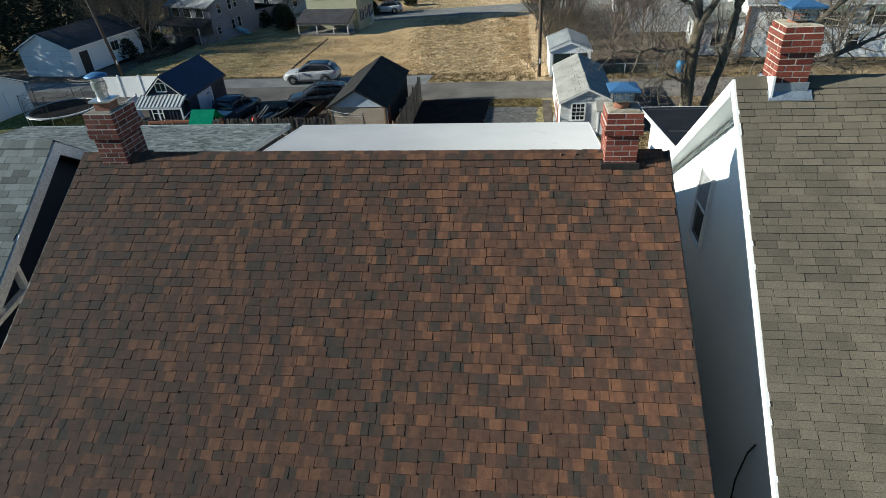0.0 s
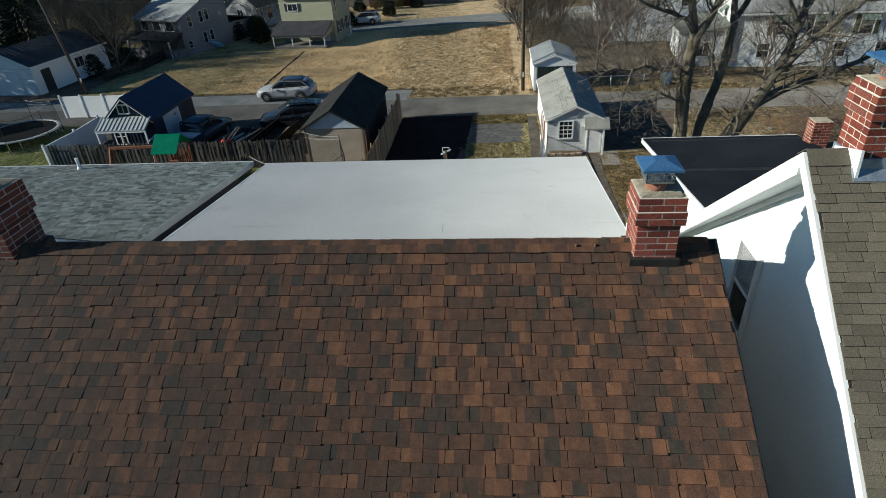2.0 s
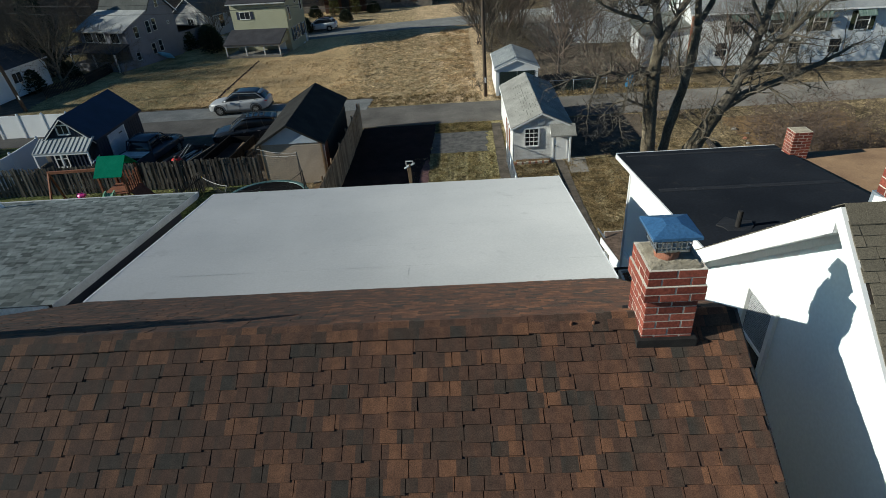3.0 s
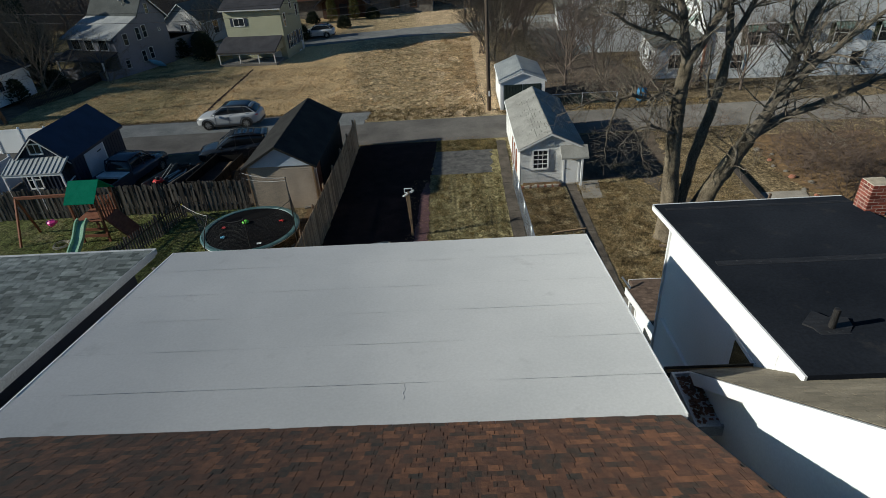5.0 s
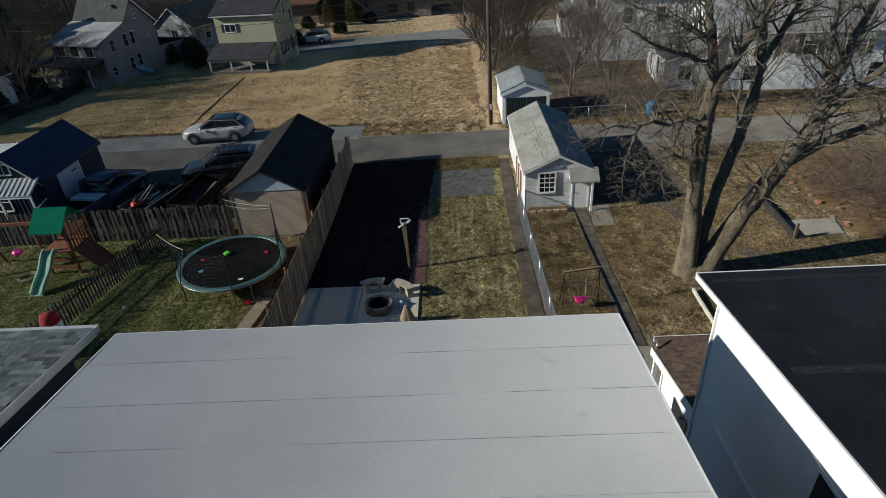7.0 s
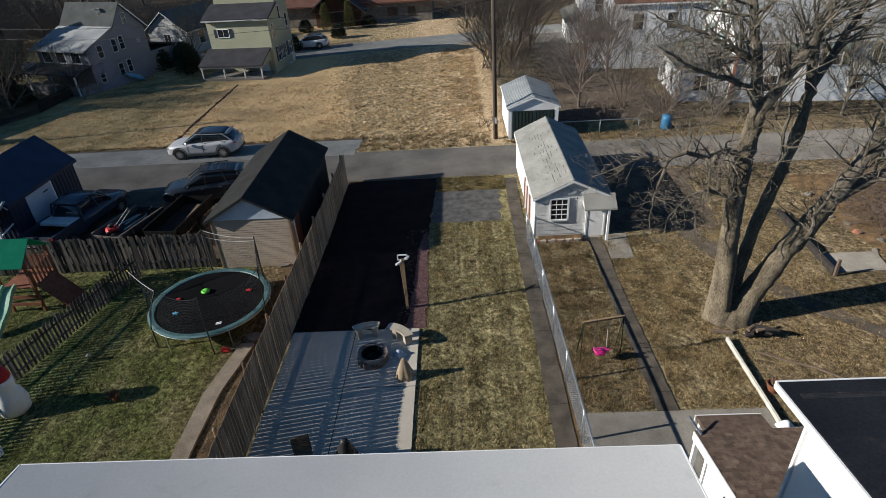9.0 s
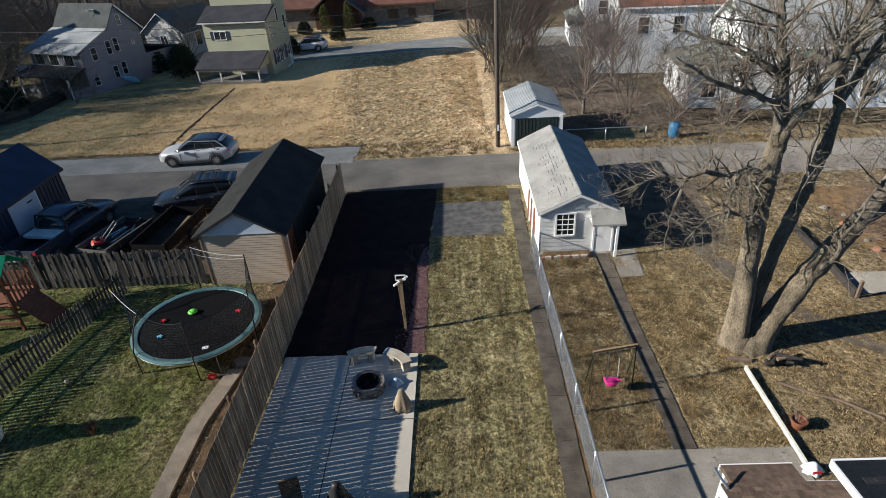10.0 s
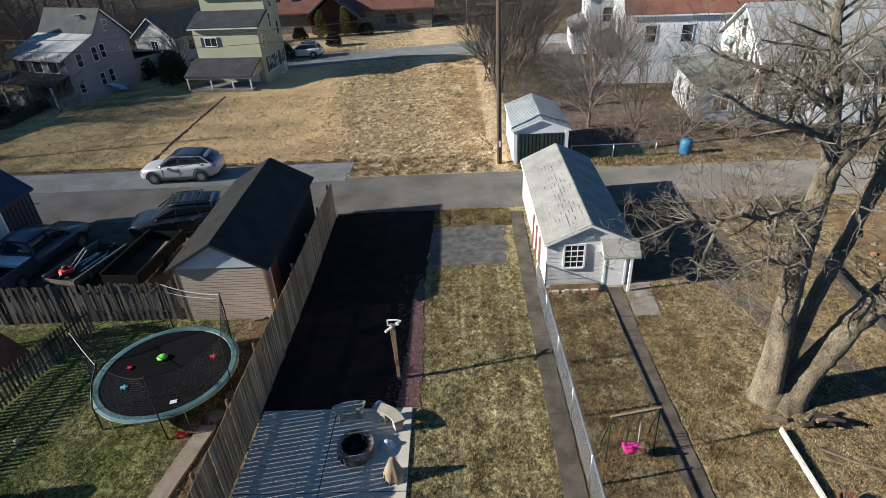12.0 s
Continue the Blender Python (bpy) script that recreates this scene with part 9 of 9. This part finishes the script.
def fan_tree(name, x, y, h, seed, mat, label, stems=1, limbs=12, wide=0.75, fork=0.14):
    """A bare tree whose limbs rise in a fan from a short trunk, or (stems) from the ground, with fine straight twigs."""
    t = thing(name, x, y, gz(y) - 0.05, label, "tree")
    rnd = random.Random(seed)
    v, f = [], []
    r0 = 0.014 * h
    roots = []
    if stems == 1:
        top = Vector((rnd.uniform(-0.03, 0.03) * h, 0.0, h * 0.5))
        tube_arrays([(0, 0, 0), top * 0.3, top * 0.65, top], [r0 * 1.3, r0, r0 * 0.8, r0 * 0.55], 8, v, f)
        for i in range(limbs):
            k = fork + (1 - fork) * (i / limbs) * 0.95 / 0.5 * 0.5
            roots.append((top * min(1.0, k / 0.95), wide * (1.15 - 0.75 * i / limbs), h * (0.62 - 0.12 * i / limbs), r0 * 0.55))
    else:
        for i in range(stems):
            roots.append((Vector((rnd.uniform(-0.25, 0.25), rnd.uniform(-0.25, 0.25), 0.0)), rnd.uniform(0.08, 0.3) * wide / 0.5, h * rnd.uniform(0.75, 1.0), r0 * rnd.uniform(0.5, 0.8)))
    turn = rnd.uniform(0, 6.28)
    for i, (p, out, length, rad) in enumerate(roots):
        a = turn + i * 2.4
        limb(p, (math.cos(a) * out, math.sin(a) * out, 1.0), length, rad, 2, v, f, rnd, 5, -0.12, 0.5, 0.0085, 0.1)
    raw("crown", v, f, mat, t, local=True)
    return t


for i, (x, y, h, stems, wide, k, label) in enumerate((
        (9.9, 47.9, 6.6, 1, 0.85, 0, "round-crowned bare brown tree behind the metal shed"),
        (4.5, 59.5, 8.4, 6, 1.0, 1, "many-stemmed bare tree at the field's edge"),
        (3.6, 64.0, 8.0, 5, 0.9, 0, "many-stemmed bare tree in the hedge row"),
        (6.4, 63.0, 8.6, 6, 1.0, 0, "tall many-stemmed bare tree in the hedge row"),
        (5.4, 70.5, 8.3, 5, 0.9, 1, "bare tree near the far street"),
        (8.6, 68.0, 9.0, 1, 0.7, 0, "tall bare tree beside the drive"),
        (12.9, 47.4, 5.4, 6, 1.1, 0, "bare brown shrub tree by the lane fence"),
        (11.4, 53.8, 7.4, 1, 0.8, 0, "bare brown tree beside the drive"),
        (14.3, 57.5, 7.8, 1, 0.75, 0, "bare brown tree by the tall white house"),
        (15.6, 45.0, 4.6, 6, 1.2, 0, "bare brown shrub tree before the white house"),
        (18.6, 44.0, 5.2, 5, 1.1, 1, "bare grey shrub tree before the white house"),
        (22.4, 43.2, 6.4, 1, 0.8, 0, "bare brown tree before the white house"),
        (26.5, 42.6, 7.0, 1, 0.8, 1, "bare grey tree at the lane"),
        (9.4, 74.0, 9.0, 6, 1.0, 0, "bare brown tree near the far street"))):
    fan_tree("young_tree", x, y, h, 300 + i, (M["brownwig"], M["twig"])[k], label, stems, 12, wide)
for i, (x, y, h, wide, label) in enumerate((
        (-39.2, 54.6, 8.5, 1.0, "bare forked tree by the picket fence"),
        (-42.8, 60.5, 8.0, 0.9, "bare grey tree before the grey house"),
        (-44.5, 56.0, 7.5, 0.9, "bare grey tree by the white garage"),
        (-36.6, 60.8, 4.6, 0.9, "small bare ornamental tree by the grey house"),
        (-50.0, 60.5, 11.0, 0.8, "tall bare tree beyond the white garage"),
        (-27.8, 78.0, 7.5, 0.8, "bare tree behind the yellow house"),
        (-30.6, 75.5, 5.5, 0.9, "small bare tree between the far houses"))):
    fan_tree("yard_tree", x, y, h, 340 + i, M["twig"], label, 1, 12, wide)


def thicket(x0, x1, y0, y1, n, h, seed, label, mat, name="thicket"):
    rnd = random.Random(seed)
    v, f = [], []
    for i in range(n):
        x, y = rnd.uniform(x0, x1), rnd.uniform(y0, y1)
        for k in range(5):
            a = rnd.uniform(0, 6.28)
            d = Vector((math.cos(a) * 0.6, math.sin(a) * 0.6, 1))
            limb((x, y, gz(y) - 0.02), d, h * rnd.uniform(0.5, 1.1), 0.016, 2, v, f, rnd, 4, 0.35, 0.8, 0.009, 0.28)
    ob = raw(name, v, f, mat)
    return tagged(ob, label, "thicket", "", "stuff")


thicket(18.5, 26.0, 20.5, 31.5, 46, 2.4, 51, "tangled brown bramble thicket", M["bramble"])
thicket(12.5, 17.0, 33.0, 34.6, 8, 1.6, 52, "dry weeds along the lane", M["brownwig"])
thicket(8.5, 20.0, 42.2, 47.0, 22, 2.0, 53, "bare shrubs along the chain-link fence", M["brownwig"])
thicket(4.6, 9.5, 50.0, 74.0, 40, 2.6, 54, "bare hedge row along the dry field", M["twig"])
thicket(-41.5, -35.0, 58.0, 66.0, 22, 2.4, 55, "bare shrubs beside the grey house", M["twig"])
thicket(-49.0, -39.5, 50.0, 60.0, 20, 2.8, 58, "bare shrubs behind the picket fence", M["brownwig"])
thicket(-70.0, -33.0, 88.0, 104.0, 70, 4.6, 59, "brown scrub behind the far houses", M["brownwig"])
thicket(-2.0, 12.0, 96.0, 101.0, 30, 3.5, 56, "brown scrub at the wood's edge", M["brownwig"])
thicket(2.2, 3.0, 42.5, 45.0, 4, 0.9, 57, "heap of brushwood by the pole", M["twig"])


def woods():
    rnd = random.Random(61)
    kinds = [bare_tree_arrays(70 + i, 14.0, 1, 0.7, 2, 0.035) for i in range(5)]
    V, F = [], []
    for i in range(64):
        x, y = rnd.uniform(-90, 60), rnd.uniform(107, 132)
        if i < 40:
            x, y = rnd.uniform(-95, -46), rnd.uniform(66, 105)
        elif i < 54:
            x, y = rnd.uniform(28, 75), rnd.uniform(62, 105)
        v, f = kinds[rnd.randrange(5)]
        a = np.array(v)
        t, s = rnd.uniform(0, 6.28), rnd.uniform(0.8, 1.35)
        c, q = math.cos(t), math.sin(t)
        a = (a * s) @ np.array([[c, q, 0], [-q, c, 0], [0, 0, 1]]) + np.array((x, y, gz(y) - 0.1))
        b = len(V)
        V.extend(a.tolist())
        F.extend(tuple(k + b for k in g) for g in f)
    tagged(raw("woods", V, F, M["brownwig"]), "bare brown winter woodland", "woods", "", "stuff")


woods()


def evergreen(name, x, y, h, w, mat, label, seed, column=False):
    """A conifer: a stem and many small drooping tufts, ragged at the edge."""
    t = thing(name, x, y, gz(y), label, "evergreen")
    rnd = random.Random(seed)
    tube("trunk", [(x, y, gz(y) - 0.1), (x, y, gz(y) + h * 0.9)], [w * 0.09, 0.02], M["pole"], t, 7)
    v, f = [], []
    n = int(900 * max(1, w / 2))
    for i in range(n):
        s = rnd.random() ** 0.8
        a = rnd.uniform(0, 6.28)
        q = w * ((1 - s) ** (0.4 if column else 0.85)) * rnd.uniform(0.45, 1.05) * (0.6 + 0.4 * min(1, s * 8))
        c = Vector((q * math.cos(a), q * math.sin(a), h * (0.04 + 0.96 * s)))
        out = Vector((math.cos(a), math.sin(a), 0.5 if column else -0.25)).normalized()
        side = out.cross(Vector((0, 0, 1))).normalized()
        l = rnd.uniform(0.12, 0.3) * (0.5 + w * 0.28)
        b = len(v)
        up = Vector((0, 0, 1))
        v += [c - side * l * 0.5, c + out * l * 1.4 + up * rnd.uniform(-0.1, 0.1), c + side * l * 0.5, c + up * l * 0.45, c - up * l * 0.3]
        f += [(b, b + 1, b + 3), (b + 1, b + 2, b + 3), (b, b + 4, b + 1), (b + 1, b + 4, b + 2), (b, b + 3, b + 2)]
    ob = raw("foliage", v, f, mat, t, local=True)
    tagged(ob, kind="stuff")
    return t


# the spruces farthest left stand out of view, added to shade garage and field
for i, (x, y, h, w) in enumerate(((-52.0, 52.0, 9.0, 3.2), (-57.0, 49.0, 10.0, 3.4), (-50.5, 58.0, 11.0, 3.4), (-60.0, 56.0, 12.0, 3.8), (-55.5, 63.0, 12.0, 3.6), (-47.5, 66.0, 10.0, 3.0), (-63.0, 50.0, 12.0, 3.6), (-55.0, 42.5, 10.0, 3.2), (-60.0, 44.0, 11.0, 3.4), (-57.5, 38.5, 10.0, 3.2), (-65.0, 57.0, 13.0, 3.8), (-61.0, 64.0, 12.0, 3.6))):
    evergreen("spruce_tree", x, y, h, w, M["evergreen"], "dark dense spruce in a stand by the white garage, partly added for shade", 80 + i)
evergreen("arborvitae", -17.6, 91.5, 3.6, 0.85, M["golden"], "golden-green column evergreen at the entry", 91, True)
evergreen("arborvitae", -14.2, 91.5, 3.8, 0.8, M["golden"], "golden-green column evergreen at the entry", 92, True)
for i, (x, y, w) in enumerate(((-20.4, 90.5, 1.1), (-14.8, 84.9, 1.1), (-11.4, 92.0, 1.0), (-12.0, 92.4, 0.8), (-19.2, 77.5, 1.3))):
    evergreen("shrub", x, y, w * 1.5, w, M["evergreen"], "rounded dark green shrub", 95 + i, True)
for i, (x, y, w) in enumerate(((-41.0, 52.5, 1.4), (-42.6, 54.5, 1.7), (-40.4, 58.0, 1.2), (-44.0, 60.5, 1.8), (-46.5, 57.0, 2.0), (-38.8, 63.5, 1.1), (-37.2, 66.8, 1.0), (-33.0, 71.5, 1.4), (-30.6, 73.0, 1.6), (-29.4, 71.0, 1.2))):
    evergreen("shrub", x, y, w * 1.6, w, M["evergreen"], "dark shrub beside the far houses", 110 + i, True)
evergreen("holly_bush", -28.6, 68.6, 3.0, 1.6, M["evergreen"], "dark evergreen bush beside the yellow house", 101, True)


# ---- grass tufts, fallen leaves ----
def tufts(name, spans, n, hgt, mat, label, seed, tracks=(), clump=1.6):
    """Short bent blades standing in clumps, thin in the bare spots and in the wheel tracks."""
    rnd = np.random.RandomState(seed)
    V, F = [], []
    for x0, x1, y0, y1 in spans:
        k = int(n * 1.5)
        xs, ys = rnd.uniform(x0, x1, k), rnd.uniform(y0, y1, k)
        keep = rnd.uniform(0, 1, k)
        for x, y, q in zip(xs, ys, keep):
            d = noise.noise(Vector((x * clump, y * clump * 0.8, seed))) + 0.6 * noise.noise(Vector((x * clump * 3.3, y * clump * 2.6, seed + 5)))
            w = min(1.0, max(0.06, 0.62 + 1.1 * d))
            if any(abs(x - t - 0.08 * math.sin(y * 0.5 + t * 3)) < 0.075 for t in tracks):
                w *= 0.2
            if q > w:
                continue
            z = gz(y)
            for _ in range(4):
                a, l = rnd.uniform(0, 6.28), hgt * rnd.uniform(0.5, 1.3) * (0.7 + 0.6 * w)
                ca, sa = math.cos(a), math.sin(a)
                b = len(V)
                px, py = x + rnd.uniform(-0.05, 0.05), y + rnd.uniform(-0.05, 0.05)
                V += [(px - sa * 0.01, py + ca * 0.01, z - 0.005), (px + sa * 0.01, py - ca * 0.01, z - 0.005), (px + ca * l * 0.7, py + sa * l * 0.7, z + l)]
                F.append((b, b + 1, b + 2))
    tagged(raw(name, V, F, mat), label, "grass", "", "stuff")


def blade_mat(name, stops):
    return piece_mat(name, stops, True, 0.95, 5.0, 0.0, 0.5, 0.1, None, 1.7)


M["blade_green"] = blade_mat("green_and_straw_grass", [(0.0, (0.09, 0.085, 0.03)), (0.4, (0.2, 0.165, 0.07)), (0.7, (0.36, 0.275, 0.14)), (1.0, (0.52, 0.39, 0.21))])
M["blade_brown"] = blade_mat("brown_grass_and_leaves", [(0.0, (0.109, 0.078, 0.039)), (0.4, (0.217, 0.163, 0.078)), (0.8, (0.388, 0.279, 0.147)), (1.0, (0.558, 0.419, 0.232))])
M["blade_left"] = blade_mat("dark_green_grass", [(0.0, (0.08, 0.09, 0.026)), (0.45, (0.2, 0.2, 0.06)), (0.8, (0.34, 0.29, 0.12)), (1.0, (0.48, 0.36, 0.19))])
M["blade_dry"] = blade_mat("straw_grass", [(0.0, (0.28, 0.2, 0.11)), (0.5, (0.52, 0.37, 0.2)), (1.0, (0.76, 0.56, 0.32))])
tufts("lawn_grass", [(-0.95, 3.0, 10.0, 29.6), (-0.7, 3.1, 33.2, 35.0)], 17000, 0.05, M["blade_green"], "short patchy green and straw lawn", 1, (0.15, 0.45, 2.2, 2.5, 1.3))
tufts("leafy_grass", [(4.05, 6.2, 16.7, 27.2), (6.9, 9.4, 16.7, 27.6), (9.4, 15.0, 14.5, 30.0)], 13000, 0.048, M["blade_brown"], "brown winter lawn strewn with leaves", 2)
tufts("left_grass", [(-13.8, -8.1, 10.5, 26.0), (-22.0, -14.6, 12.0, 26.0)], 8000, 0.04, M["blade_left"], "dark green lawn with brown patches", 3)
tufts("field_grass", [(-10.5, -1.0, 43.0, 72.0), (-1.0, 2.6, 43.0, 74.0), (-34.0, -10.5, 43.0, 62.0)], 9000, 0.1, M["blade_dry"], "straw-coloured tussocks of the dry field", 4, (), 0.7)
tufts("verge_grass", [(3.6, 20.0, 40.2, 41.5), (-6.0, 2.8, 40.0, 43.0), (-30.0, -5.9, 42.6, 43.2)], 2200, 0.12, M["blade_brown"], "rough brown verge grass by the lane", 5)


def tussocks(name, count, mat, label, seed):
    """Low ragged domes of dead grass on the rough part of the field."""
    rnd = random.Random(seed)
    V, F = [], []
    while count:
        x, y = rnd.uniform(-13.0, 1.5), rnd.uniform(43.4, 71.0)
        if x + 0.2 * y < 2.6 + 2.6 * rnd.gauss(0.0, 0.6) + 2.0 * noise.noise(Vector((x * 0.2, y * 0.25, 3))) or noise.noise(Vector((x * 0.35, y * 0.3, 7))) < rnd.uniform(-0.5, 0.5):
            continue
        count -= 1
        q, hgt, z, b = rnd.uniform(0.06, 0.22), rnd.uniform(0.02, 0.075), gz(y), len(V)
        for k in range(7):
            a, g = 6.283 * k / 7, q * rnd.uniform(0.75, 1.25)
            V += [(x + g * math.cos(a), y + g * math.sin(a), z - 0.02), (x + g * 0.6 * math.cos(a + 0.2), y + g * 0.6 * math.sin(a + 0.2), z + hgt * rnd.uniform(0.6, 1.0))]
        V.append((x, y, z + hgt))
        for k in range(7):
            j = (k + 1) % 7
            F += [(b + 2 * k, b + 2 * j, b + 2 * j + 1, b + 2 * k + 1), (b + 2 * k + 1, b + 2 * j + 1, b + 14)]
    tagged(raw(name, V, F, mat), label, "grass", "", "stuff")


tussocks("field_tussocks", 3000, blade_mat("tussock_grass", [(0.0, (0.28, 0.225, 0.125)), (0.5, (0.42, 0.32, 0.185)), (1.0, (0.56, 0.425, 0.25))]), "straw-coloured lumpy tussocks in the field", 44)


def litter(name, spans, size, mat, label, seed):
    """Loose dead leaves, each a bent diamond lying on the ground."""
    rnd = np.random.RandomState(seed)
    V, F = [], []
    for x0, x1, y0, y1, k, bias in spans:
        for _ in range(k):
            x, y = x0 + (x1 - x0) * rnd.uniform() ** bias, rnd.uniform(y0, y1)
            a, l, z = rnd.uniform(0, 6.28), size * rnd.uniform(0.6, 1.5), gz(y) + 0.02 + rnd.uniform(0, 0.025)
            c, s = math.cos(a) * l, math.sin(a) * l
            t = rnd.uniform(-0.5, 0.9) * l
            b = len(V)
            V += [(x - c, y - s, z + max(t, 0)), (x + s * 0.6, y - c * 0.6, z), (x + c, y + s, z + abs(t) * 0.6), (x - s * 0.6, y + c * 0.6, z + 0.2 * l)]
            F += [(b, b + 1, b + 2), (b, b + 2, b + 3)]
    tagged(raw(name, V, F, mat), label, "leaves", "", "stuff")


M["deadleaf"] = blade_mat("dead_leaf", [(0.0, (0.09, 0.06, 0.032)), (0.35, (0.17, 0.11, 0.06)), (0.7, (0.28, 0.19, 0.105)), (1.0, (0.42, 0.31, 0.19))])
litter("fallen_leaves", [(4.05, 6.2, 16.7, 27.2, 5500, 1.0), (6.9, 15.0, 14.5, 30.0, 9000, 1.0), (3.66, 4.1, 13.2, 27.6, 900, 1.0), (10.0, 20.0, 30.0, 35.0, 1500, 1.0), (17.0, 26.0, 20.0, 33.0, 6000, 1.0)], 0.018, M["deadleaf"], "brown dead leaves scattered on the lawn", 21)
litter("kerb_leaves", [(-7.4, -5.95, 9.5, 27.0, 2600, 1.0), (-13.8, -8.1, 10.5, 26.0, 1600, 1.0), (-2.0, -0.8, 21.0, 29.0, 500, 1.0), (-6.0, 3.0, 35.0, 35.6, 300, 1.0), (8.0, 16.0, 41.5, 52.0, 3000, 1.0)], 0.026, M["deadleaf"], "dead leaves blown along fence and kerb", 22)
